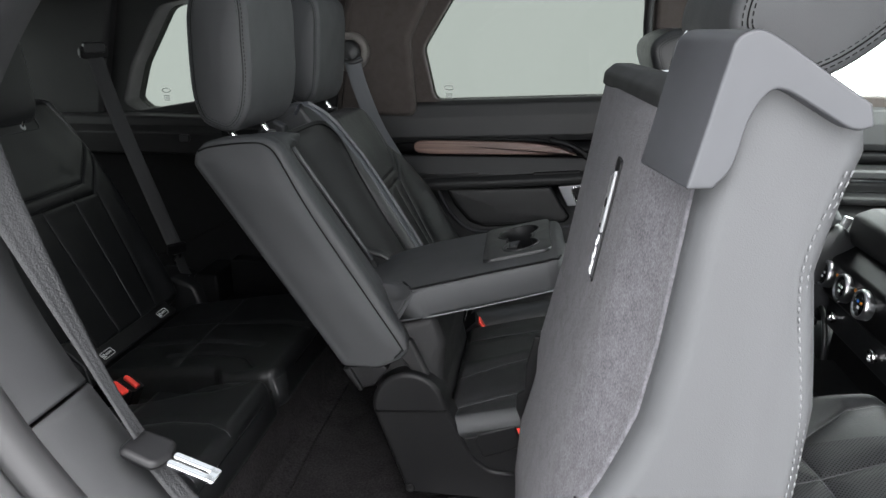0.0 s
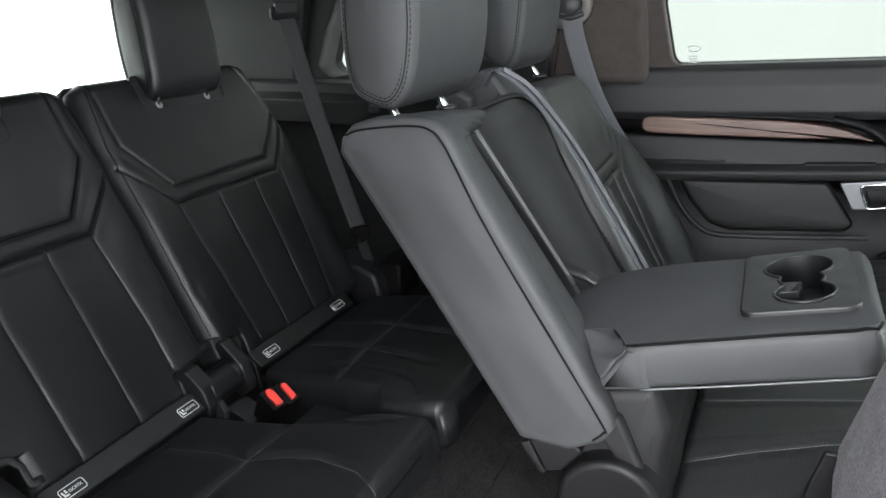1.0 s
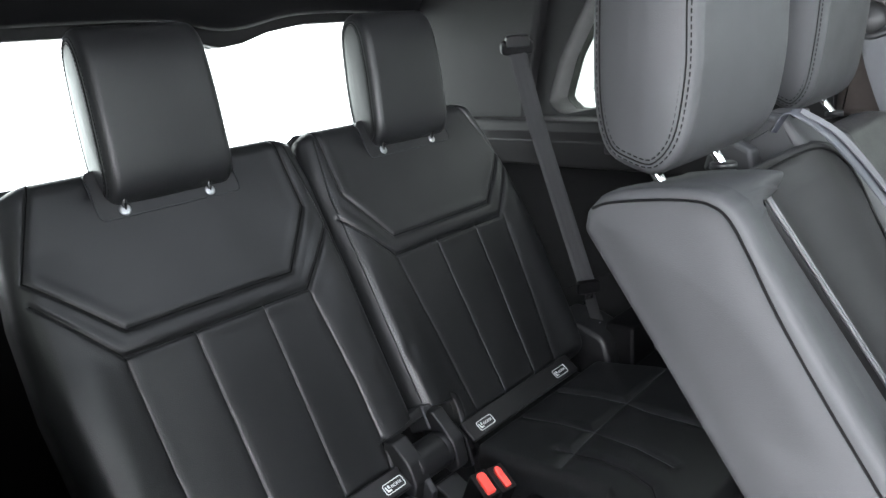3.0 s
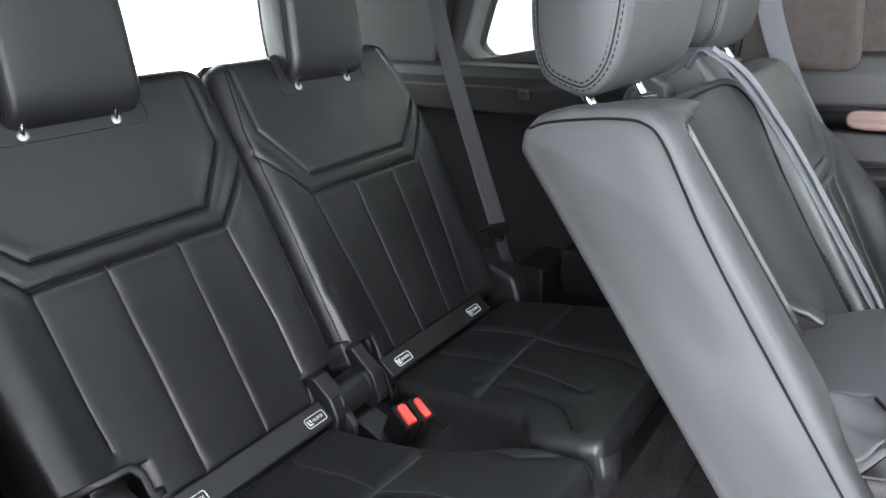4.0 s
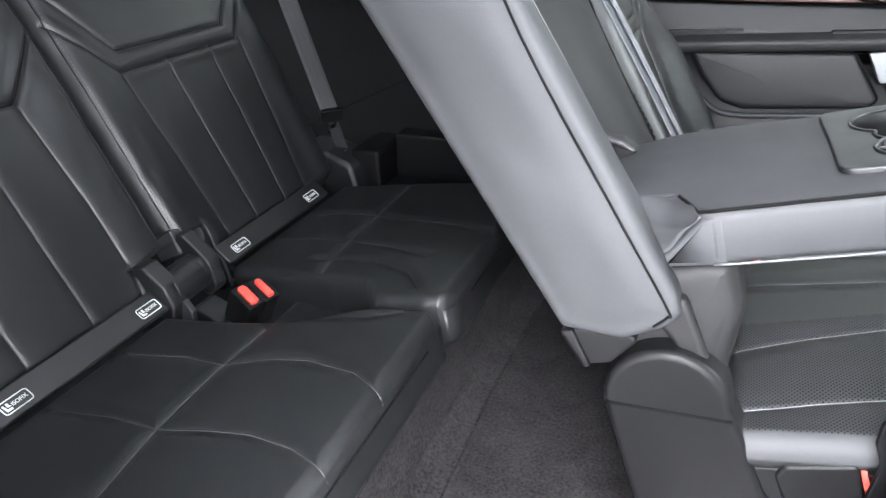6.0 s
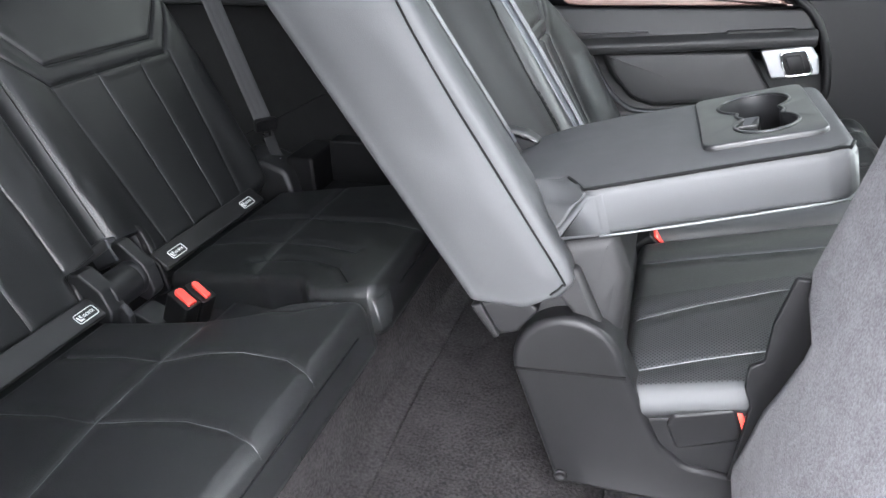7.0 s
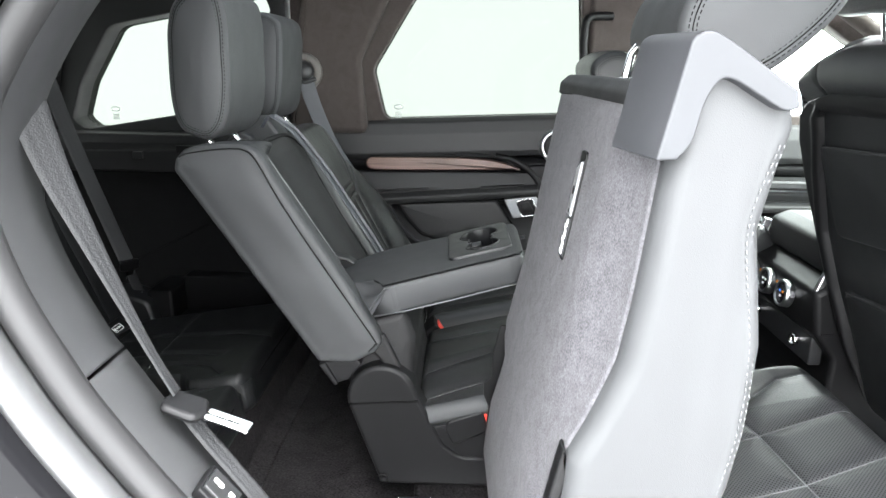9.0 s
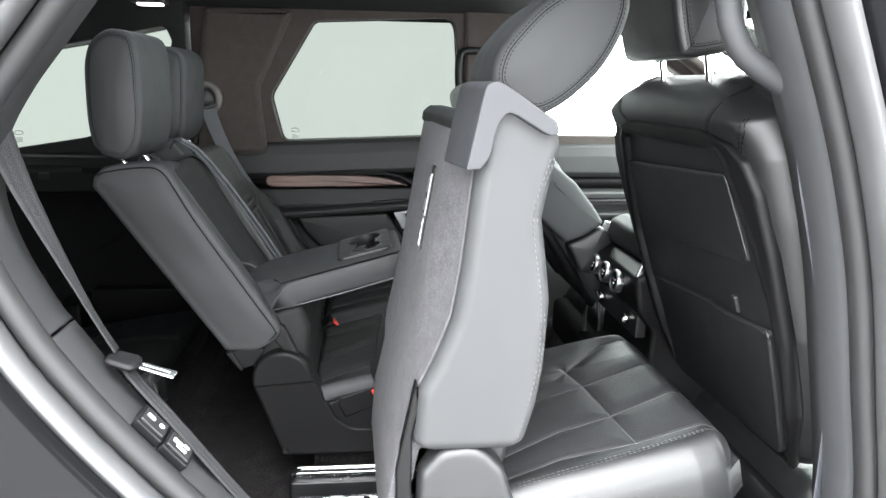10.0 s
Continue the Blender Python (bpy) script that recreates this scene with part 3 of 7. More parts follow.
def build_sides():
    # door and pillar zone on the far side
    pl = part("wall_far", holed_plate([(-0.42, 0.66), (0.64, 0.66), (0.64, 1.26), (-0.42, 1.26)], DOOR_WIN, 2.115, 2.19, XZ(), 160), PILLAR, None, sharp=True)
    tagged(pl, "brown-black cloth trim round the rear door window", "pillar trim", kind="structure")
    q = part("wall_quarter", holed_plate([(-1.45, 0.66), (-0.424, 0.66), (-0.424, 1.26), (-1.45, 1.26)], QUARTER_WIN, 2.06, 2.19, XZ(), 160), TRIM, None, sharp=True)
    tagged(q, "black quarter trim round the rear side window", "pillar trim", kind="structure")
    f = part("wall_front", holed_plate([(0.644, 0.66), (2.0, 0.66), (2.0, 0.71), (1.64, 0.86), (1.13, 1.215), (1.06, 1.26), (0.644, 1.26)], FRONT_WIN, 2.115, 2.19, XZ(), 120), PILLAR, None, sharp=True)
    tagged(f, "black trim round the front door window", "pillar trim", kind="structure")
    for name, outline, y, g, lab in (("window_1", DOOR_WIN, 2.15, GLASS_DOOR, "tinted rear door window"), ("window_2", QUARTER_WIN, 2.15, GLASS_QUARTER, "tinted rear quarter window"),
                                     ("window_3", FRONT_WIN, 2.15, GLASS_CLEAR, "clear front door window")):
        cx, cz = sum(p[0] for p in outline) / len(outline), sum(p[1] for p in outline) / len(outline)
        big = [(cx + (p[0] - cx) * 1.03, cz + (p[1] - cz) * 1.03) for p in outline]
        w = part(name, prism(big, y, y + 0.004, XZ(), 0.0005, 1), g, None, smooth=False)
        w.visible_shadow = False
        tagged(w, lab, "window", kind="structure")
    # pillar swelling between the two windows, with the belt turret
    out = round_poly([(-0.43, 0.70), (-0.17, 0.70), (-0.19, 0.93), (-0.06, 1.20), (-0.36, 1.20), (-0.40, 0.98)], [0.02, 0.03, 0.05, 0.02, 0.02, 0.06], 5)
    p = part("pillar_trim", prism([tuple(o) for o in out], 2.07, 2.13, XZ(), 0.02, 4), PILLAR, None, sharp=True)
    tagged(p, "brown-black cloth-covered pillar beside the rear door", "pillar trim", kind="structure")
    # lower quarter wall behind the third row
    ob = part("wall_cargo", box(-1.5, -0.30, 1.99, 2.12, 0.0, 0.60, 0.01, 0.01), LINER, None)
    tagged(ob, "black carpeted side wall beside the third row", "side wall", kind="structure")
    led = round_poly([(1.93, 0.585), (1.92, 0.655), (1.955, 0.672), (1.965, 0.70), (2.09, 0.70), (2.09, 0.585)], [0.01, 0.008, 0.01, 0.015, 0.0, 0.0], 3)
    ob = part("trim_ledge", prism([tuple(o) for o in led], -1.5, -0.30, lambda u, v, w: Vector((w, u, v)), 0.004, 2), TRIM, None, sharp=True)
    tagged(ob, "black moulded ledge under the quarter window", "side trim", kind="structure")


def build_tailgate():
    x = -1.62
    wave = [(0.38, 0.62), (2.12, 0.62), (2.16, 0.74), (2.07, 0.985), (1.99, 1.0), (1.62, 1.0), (1.50, 0.985), (1.42, 0.962), (1.36, 0.955), (1.28, 0.975), (1.20, 1.0), (0.50, 1.0), (0.36, 0.95)]
    outline = [tuple(p) for p in round_poly(wave, 0.02, 3)]
    outer = [(0.22, 0.0), (2.24, 0.0), (2.24, 1.27), (0.22, 1.27)]
    place = lambda u, v, w: Vector((w - 0.35 * max(0.0, 0.75 - v) * 0.3, u, v))
    t = thing("tailgate", "closed black tailgate with a heated rear window", "tailgate", (x, MID, 0.0))
    part("panel", holed_plate(outer, outline, -x, -x + 0.07, lambda u, v, w: Vector((-w, u, v)), 200), TRIM, t, sharp=True)
    g = part("pane", prism([(MID + (p[0] - MID) * 1.02, p[1] * 1.01) for p in outline], x - 0.035, x - 0.03, lambda u, v, w: Vector((w, u, v)), 0.0005, 1), GLASS_TAIL, t, "tinted rear window", smooth=False)
    g.visible_shadow = False
    # header moulding with its swelling for the high stop lamp
    path = smooth_path([(x + 0.05, 0.5, 1.06), (x + 0.05, 1.15, 1.065), (x + 0.06, 1.36, 1.035), (x + 0.05, 1.6, 1.065), (x + 0.05, 2.05, 1.05)], 60)
    part("header", ribbon_data(path, (0.5, 0, 1), 0.09, 0.008), PLASTIC, t, "black moulded header trim")
    # bright door edge on the far rear corner
    tr = part("trim_pillar_rear", prism([tuple(p) for p in round_poly([(-1.60, 0.0), (-1.30, 0.0), (-1.20, 0.72), (-1.08, 1.22), (-1.60, 1.22)], 0.03, 4)], 2.02, 2.10, XZ(), 0.015, 3), TRIM, None, sharp=True)
    tagged(tr, "black rear pillar trim with the belt outlet", "pillar trim", kind="structure")


# ---- third row ----
def third_row_seat(y0, sign, group):
    """sign: +1 when the inner side lies towards larger y."""
    t = thing("third_row_car_seat", "black leather third-row seat with stitched flutes", "car seat", (-0.86, y0, 0.0), group)
    m = lean(-0.862, 0.162, 27.5, y0)
    top = 0.70

    def lim(v):
        hi = np.interp(v, [0.0, 0.075, 0.085, 0.60, 0.68, 0.70], [0.205, 0.205, 0.283, 0.288, 0.28, 0.262])
        lo = np.interp(v, [0.0, 0.094, 0.106, 0.35, 0.50, 0.60, 0.68, 0.70], [0.148 if sign > 0 else 0.265, 0.152 if sign > 0 else 0.284, 0.285, 0.295, 0.288, 0.272, 0.255, 0.235])
        return (-lo, hi) if sign > 0 else (-hi, lo)
    yoke = [(-0.20, 0.70), (-0.262, 0.545), (-0.155, 0.432), (0.155, 0.432), (0.235, 0.545), (0.235, 0.70)]
    yoke2 = [(-0.265, 0.51), (-0.172, 0.392), (0.172, 0.392), (0.268, 0.50)]
    flutes = [[(-0.055, 0.392), (-0.05, 0.0)], [(0.075, 0.392), (0.075, 0.0)]]
    sides = [[(-0.172, 0.392), (-0.170, 0.2), (-0.166, 0.13)], [(0.172, 0.392), (0.185, 0.2), (0.185, 0.0)]]
    if sign < 0:
        flip = lambda s: [(-a, b) for a, b in s]
        yoke, yoke2 = flip(yoke), flip(yoke2)
        flutes = [[(-0.046, 0.392), (-0.045, 0.0)], [(0.084, 0.392), (0.06, 0.0)]]
        sides = [[(-0.172, 0.392), (-0.155, 0.2), (-0.14, 0.0)], [(0.185, 0.392), (0.165, 0.2), (0.136, 0.0)]]

    def extra(a, b):
        side = np.exp(-((np.abs(a) - 0.235) / 0.05) ** 2) * 0.013 * np.clip((0.58 - b) / 0.2, 0, 1)
        band = 0.005 * np.exp(-((b - 0.412) / 0.016) ** 2) * np.exp(-(np.abs(a) / 0.17) ** 8)
        hollow = -0.014 * np.exp(-((b - 0.665) / 0.02) ** 2) * np.exp(-(a / 0.12) ** 4)
        dents = -0.0035 * np.exp(-(((a - sign * 0.228) / 0.02) ** 2 + ((b - 0.27) / 0.05) ** 2)) - 0.003 * np.exp(-(((a - sign * 0.245) / 0.012) ** 2 + ((b - 0.20) / 0.02) ** 2))
        return side + band + hollow + dents
    firm = creased([yoke, yoke2])
    h = upholstery(flutes + sides, 0.0022, 0.0016, 0.0016, 0.0085, lambda a, b: extra(a, b) + firm(a, b), 0.0006, 3 if sign > 0 else 4)
    data, surf = slab(m, lim, 0.0, top, 0.12, 0.035, h, 340, 330, core=0.125)
    back = part("backrest", data, LEATHER, t)
    for f in flutes:
        ob = link("seam", *tube_data(on_surface(surf, f, 0.004, 0.0014), 0.0007, 5), FINETHREAD)
        ob.parent = back
    # near-black tubes draw the shadow gap beside each piped line
    for s in (yoke, yoke2, *sides):
        ob = link("seam", *tube_data(on_surface(surf, s, 0.004, -0.0004), 0.0017 if s in (yoke, yoke2) else 0.0012, 5), THREADSHADE)
        ob.parent = back
    gut = [(sign * 0.266, b) for b in np.linspace(0.10, 0.55, 30)] + [(sign * 0.259, 0.60), (sign * 0.249, 0.67)]
    ob = link("seam", *tube_data(on_surface(surf, gut, 0.006, 0.0), 0.0014, 5), THREADSHADE)
    ob.parent = back
    edge = [(sign * 0.262, b) for b in np.linspace(0.10, 0.55, 30)] + [(sign * 0.255, 0.60), (sign * 0.245, 0.67)]
    ob = link("stitching", *stitch_data(on_surface(surf, edge, 0.006, 0.0008), 0.004, 0.003, 0.0007), FINETHREAD)
    ob.parent = back
    # recessed tray for the head restraint
    tray = part("restraint_bezel", frame_box(m, -0.125, 0.128, 0.607, 0.694, -0.03, 0.001, 0.014, 0.003), FLAPBLACK, t, "black vinyl bezel under the head restraint")
    rimline = [m @ Vector((p.x, p.y, 0.0015)) for p in round_poly([(-0.126, 0.68), (-0.125, 0.606), (0.128, 0.606), (0.129, 0.68)], [0, 0.014, 0.014, 0], 5)]
    ob = link("bezel_edge", *tube_data(rimline, 0.0016, 6), CAPGREY)
    ob.parent = tray
    for s in (-0.082, 0.07):
        mp = m @ Matrix.Translation((s, 0.618, 0.0))
        part("post_collar", lathe_data([(0.004, -0.004), (0.010, -0.004), (0.010, 0.001), (0.008, 0.003), (0.005, 0.003)], mp, 18), SATIN, t, "small bright post collar")
        part("post", tube_data([mp @ Vector((0, 0, -0.002)), mp @ Vector((0, 0.018, 0.016))], 0.0045, 10), CHROME, t, "polished steel post")
    # cushion
    mc = flat(-0.345, 0.225, 9.0, y0)
    depth = 0.50

    def clim(v):
        hi = np.interp(v, [0, 0.006, 0.016, 0.035, 0.06, 0.10, 0.14, 0.18, 0.22, 0.27, 0.36, 0.5], [0.248, 0.253, 0.259, 0.264, 0.267, 0.266, 0.255, 0.236, 0.214, 0.198, 0.190, 0.188]) if sign > 0 else np.interp(v, [0, 0.004, 0.011, 0.022, 0.045, 0.11, 0.135, 0.155, 0.175, 0.26, 0.5], [0.250, 0.262, 0.273, 0.281, 0.286, 0.288, 0.283, 0.256, 0.240, 0.225, 0.210])
        lo = np.interp(v, [0, 0.006, 0.016, 0.035, 0.06, 0.3, 0.5], [0.23, 0.238, 0.248, 0.258, 0.264, 0.27, 0.26])
        return (-lo, hi) if sign > 0 else (-hi, lo)
    if sign < 0:
        cs = [[(-0.02, 0.01), (0.022, 0.10), (0.036, 0.166), (0.05, 0.25), (0.07, 0.305)], [(0.07, 0.305), (0.078, 0.39), (0.07, 0.48)], [(-0.12, 0.11), (-0.085, 0.20), (-0.062, 0.303)], [(-0.062, 0.303), (-0.055, 0.39), (-0.06, 0.48)],
              [(-0.20, 0.288), (-0.062, 0.303), (0.07, 0.307), (0.25, 0.31)]]
        arc = [(-0.245, 0.072), (-0.19, 0.115), (-0.158, 0.18), (-0.149, 0.234), (-0.15, 0.33)]
    if sign > 0:
        cs = [[(0.045, 0.0), (0.083, 0.06), (0.101, 0.148), (0.094, 0.21), (0.069, 0.275)], [(-0.10, 0.0), (-0.075, 0.06), (-0.063, 0.131), (-0.068, 0.20), (-0.079, 0.272)],
              [(0.069, 0.275), (0.078, 0.36), (0.07, 0.47)], [(-0.079, 0.272), (-0.07, 0.36), (-0.075, 0.47)], [(-0.26, 0.245), (-0.199, 0.252), (-0.079, 0.272), (0.069, 0.278), (0.17, 0.272)]]
        arc = [(0.262, 0.045), (0.245, 0.07), (0.222, 0.125), (0.222, 0.17), (0.205, 0.24)]
    hc = upholstery(cs + [arc], 0.0022, 0.0022, 0.0038, 0.012, None, 0.0006, 6)
    data, cs_surf = slab(mc, clim, 0.0, depth, 0.10, 0.022, hc, 280, 260)
    cush = part("cushion", data, LEATHER, t)
    for f in cs + [arc]:
        ob = link("seam", *tube_data(on_surface(cs_surf, f, 0.004, 0.0007), 0.0009, 5), FINETHREAD if f is not arc else THREADSHADE)
        ob.parent = cush
    rim = []
    for a in np.linspace(-0.19, 0.19, 24):
        rim.append(mc @ Vector((a, -0.001, -0.031)))
    ob = link("piping", *tube_data(rim, 0.0016, 6), THREADSHADE)
    ob.parent = cush
    # child-seat anchor flap with its two printed labels
    part("gap_lining", box(-0.885, -0.80, y0 - 0.19, y0 + 0.19, 0.05, 0.147, 0.012, 0.014), LEATHER, t)
    mf = lean(-0.841, 0.175, 52, y0 + sign * 0.012)
    ends = (-0.164, 0.193) if sign > 0 else (-0.199, 0.176)
    fl = part("anchor_flap", frame_box(mf, *ends, -0.019, 0.028, -0.008, 0.004, 0.006, 0.003), FLAPBLACK, t, "black vinyl flap over the child-seat anchors")
    for e, way in ((ends[0], 1), (ends[1], -1)):
        ob = link("flap_stitching", *stitch_data([mf @ Vector((e + way * 0.006, b, 0.0043)) for b in (-0.016, 0.025)], 0.003, 0.0025, 0.0006), THREADSHADE)
        ob.parent = fl
    for s in ((-0.115, 0.143) if sign > 0 else (-0.146, 0.122)):
        ml = mf @ Matrix.Translation((s, 0.001, 0)) @ Matrix.Scale(0.80, 4)
        ro = round_poly([(-0.028, -0.012), (0.028, -0.012), (0.028, 0.012), (-0.028, 0.012)], 0.006, 4)
        ob = link("label_border", *tube_data([ml @ Vector((p.x, p.y, 0.0055)) for p in ro], 0.0008, 5, True), WHITE)
        ob.parent = fl
        cu = bpy.data.curves.new("label_text", "FONT")
        cu.body, cu.size, cu.align_x, cu.align_y, cu.extrude = "ISOFIX", 0.0104, "LEFT", "CENTER", 0.0003
        tx = new("label_text", cu)
        tx.data.materials.append(WHITE)
        tx.matrix_basis = ml @ Matrix.Translation((-0.0085, 0.0, 0.0056))
        tx.parent = fl
        seat = [(-0.024, 0.006), (-0.021, 0.007), (-0.0185, -0.003), (-0.011, -0.004), (-0.0105, -0.0075), (-0.022, -0.0075)]
        ob = link("label_symbol", *prism(seat, 0.0048, 0.0056, in_frame(ml), 0.0002, 1), WHITE)
        ob.parent = fl
        child = [(-0.0165, 0.0075), (-0.012, 0.0065), (-0.0125, 0.002), (-0.0095, -0.001), (-0.0165, -0.0005)]
        ob = link("label_symbol", *prism(child, 0.0048, 0.0056, in_frame(ml), 0.0002, 1), WHITE)
        ob.parent = fl
    # head restraint
    mh = lean(-1.122, 0.722, 4, y0)
    prof = [(-0.004, 0.03), (0.0, 0.10), (-0.001, 0.18), (-0.010, 0.245), (-0.034, 0.276), (-0.070, 0.276), (-0.096, 0.245), (-0.104, 0.17), (-0.104, 0.09), (-0.094, 0.03), (-0.068, 0.004), (-0.032, -0.002)]
    headrest_pad(t, prof, -0.104, 0.120, lambda u, v, w: mh @ Vector((w * (1.0 - 0.25 * max(0.0, v - 0.05)), v, u)), None, 0.020, 0.004, 0.004)
    for s in (-0.08, 0.08):
        part("post", tube_data([m @ Vector((s, 0.62, -0.012)), mh @ Vector((s, 0.03, -0.055))], 0.005, 10), CHROME, t, "polished steel post")
    return t


def build_third_row():
    h = third_row_seat(0.945, 1, "third-row seats")
    third_row_seat(1.515, -1, "third-row seats")
    # recliner between the seats: barrel, two cover plates and a notch framed in plastic
    mm = axes((-0.850, 1.203, 0.180), (1, 0, 0), (0, 0, -1), (0, 1, 0))
    part("hinge_barrel", lathe_data([(0.014, -0.055), (0.033, -0.052), (0.035, -0.048), (0.035, 0.018), (0.0325, 0.020), (0.0325, 0.024), (0.035, 0.026), (0.035, 0.04), (0.02, 0.046)], mm, 40), PLASTIC2, h)
    arm = [tuple(p) for p in round_poly([(-0.90, 0.205), (-0.888, 0.236), (-0.866, 0.238), (-0.826, 0.206), (-0.812, 0.168), (-0.822, 0.128), (-0.85, 0.126), (-0.88, 0.15)], [0.006, 0.01, 0.01, 0.02, 0.015, 0.008, 0.006, 0.015], 4)]
    part("hinge_arm", prism(arm, 1.128, 1.166, XZ(), 0.005, 4), PLASTIC2, h)
    arm = [tuple(p) for p in round_poly([(-0.905, 0.20), (-0.884, 0.248), (-0.868, 0.250), (-0.818, 0.205), (-0.806, 0.15), (-0.83, 0.13), (-0.88, 0.15)], [0.006, 0.006, 0.008, 0.03, 0.02, 0.01, 0.015], 4)]
    part("hinge_arm", prism(arm, 1.236, 1.266, XZ(), 0.004, 4), PLASTIC2, h)
    part("hinge_arm", prism([tuple(p) for p in round_poly([(-0.875, 0.20), (-0.85, 0.22), (-0.812, 0.195), (-0.80, 0.14), (-0.83, 0.12)], 0.01, 4)], 1.268, 1.276, XZ(), 0.003, 2), PLASTIC, h)
    part("hinge_bracket", prism([tuple(p) for p in round_poly([(-0.85, 0.02), (-0.75, 0.02), (-0.765, 0.106), (-0.83, 0.135)], 0.008, 3)], 1.188, 1.245, XZ(), 0.004, 2), PLASTIC2, h)
    part("lock_tab", prism([tuple(p) for p in round_poly([(-0.84, 0.10), (-0.80, 0.10), (-0.795, 0.15), (-0.81, 0.172), (-0.83, 0.16)], 0.006, 3)], 1.150, 1.164, XZ(), 0.003, 2), CAPGREY, h)
    nm = lean(-0.862, 0.162, 27.5, 1.195)
    near = [tuple(p) for p in smooth_path([(-0.070, -0.03, 0), (-0.064, 0.03, 0), (-0.054, 0.064, 0), (-0.034, 0.080, 0), (0.0, 0.085, 0), (0.046, 0.089, 0)], 40)]
    part("notch_frame", strap_data(near, 0.020, -0.05, 0.009, in_frame(nm)), FLAPBLACK, h, "black plastic frame of the hinge notch")
    far = [tuple(p) for p in smooth_path([(0.056, 0.087, 0), (0.10, 0.089, 0), (0.128, 0.082, 0), (0.133, 0.06, 0), (0.126, 0.02, 0), (0.116, -0.03, 0)], 40)]
    part("notch_frame", strap_data(far, 0.016, -0.05, 0.009, in_frame(nm)), FLAPBLACK, h, "black plastic frame of the hinge notch")
    part("notch_tab", prism([tuple(p) for p in round_poly([(0.040, 0.100), (0.066, 0.094), (0.060, 0.062), (0.054, 0.044), (0.036, 0.050), (0.038, 0.08)], [0.006, 0.006, 0.006, 0.008, 0.006, 0.01], 4)], -0.05, 0.014, in_frame(nm), 0.005, 4), CAPGREY, h, "grey plastic tab between the seat backs")
    part("notch_back", frame_box(nm, -0.075, 0.14, -0.09, 0.09, -0.09, -0.045, 0.01, 0.004), PLASTIC, h)
    # outer recliner: an angular notch with a toothed cover plate in it
    nm = lean(-0.862, 0.162, 27.5, 0.945)
    edge = [(p.x, p.y) for p in round_poly([(-0.255, 0.1075), (-0.157, 0.099), (-0.1465, 0.080), (-0.146, 0.043), (-0.126, 0.0435)], [0, 0.016, 0.012, 0.008, 0], 6)]
    part("notch_frame", strap_data(edge, 0.013, -0.06, 0.016, in_frame(nm)), FLAPBLACK, h, "black plastic frame of the outer hinge notch")
    part("notch_back", frame_box(nm, -0.36, -0.13, -0.09, 0.106, -0.09, -0.040, 0.01, 0.004), PLASTIC, h)
    plate = [(-0.214, 0.094), (-0.172, 0.092), (-0.152, 0.036), (-0.141, 0.018), (-0.150, -0.02), (-0.170, -0.02), (-0.177, 0.026), (-0.186, 0.056), (-0.194, 0.060), (-0.198, 0.044), (-0.206, 0.064), (-0.214, 0.070)]
    part("hinge_plate", prism(plate, -0.05, -0.012, in_frame(nm), 0.0, 1), PLASTIC2, h, "dull grey toothed hinge plate")
    for a, b in ((-0.178, 0.014), (-0.222, 0.036)):
        part("rivet", lathe_data([(0.005, -0.01), (0.005, 0.002), (0.003, 0.004), (0.001, 0.004)], nm @ Matrix.Translation((a, b, -0.038)), 12), SATIN, h)
    # well between the cushions with two buckles
    w = thing("buckle_well", "black vinyl-lined well between the third-row cushions", "seat well", (-0.62, 1.2, 0.0))
    part("well_floor", box(-0.90, -0.42, 1.10, 1.335, 0.02, 0.092, 0.01, 0.02), FLAPBLACK, w)
    part("well_front", box(-0.49, -0.43, 1.10, 1.29, 0.02, 0.125, 0.012, 0.025), FLAPBLACK, w, "black vinyl lip of the well")
    part("well_pad", box(-0.686, -0.45, 1.12, 1.315, 0.02, 0.118, 0.016, 0.02), LEATHER, w, "black leather pad before the buckles")
    for y, x, wide in ((1.212, -0.718, 0.0092), (1.244, -0.706, 0.0068)):
        b = thing("seat_belt_buckle", "black seat-belt buckle with a bright red release button", "belt buckle", (x, y, 0.12), "third-row buckles")
        m = Matrix.Translation((x - 0.008, y, 0.158)) @ Matrix.Rotation(radians(-14), 4, "Z") @ Matrix.Rotation(radians(27), 4, "Y")
        part("case", frame_box(m, -0.026, 0.028, -0.0172, 0.0172, -0.06, 0.012, 0.005, 0.002), PLASTIC, b)
        part("button", prism([tuple(p) for p in round_poly([(-0.020, -0.6 * wide), (-0.014, -wide), (0.023, -wide), (0.023, wide), (-0.014, wide), (-0.020, 0.6 * wide)], 0.003, 3)], 0.010, 0.018, in_frame(m), 0.002, 3), RED, b, "bright red release button")


def belt(name, pts, across, label, width=0.047, n=40, ribs=1, mat=None):
    t = thing(name, label, "seat belt", pts[0])
    path = smooth_path(pts, n)
    if isinstance(across, list):
        ac = []
        for i in range(len(path)):
            s = i / (len(path) - 1) * (len(across) - 1)
            k = min(int(s), len(across) - 2)
            ac.append(Vector(across[k]).lerp(Vector(across[k + 1]), s - k))
        across = ac
    if isinstance(width, list):
        width = [float(w) for w in np.interp(np.linspace(0, 1, len(path)), np.linspace(0, 1, len(width)), width)]
    part("webbing", ribbon_data(path, across, width, 0.0013, ribs), mat or BELT, t)
    return t


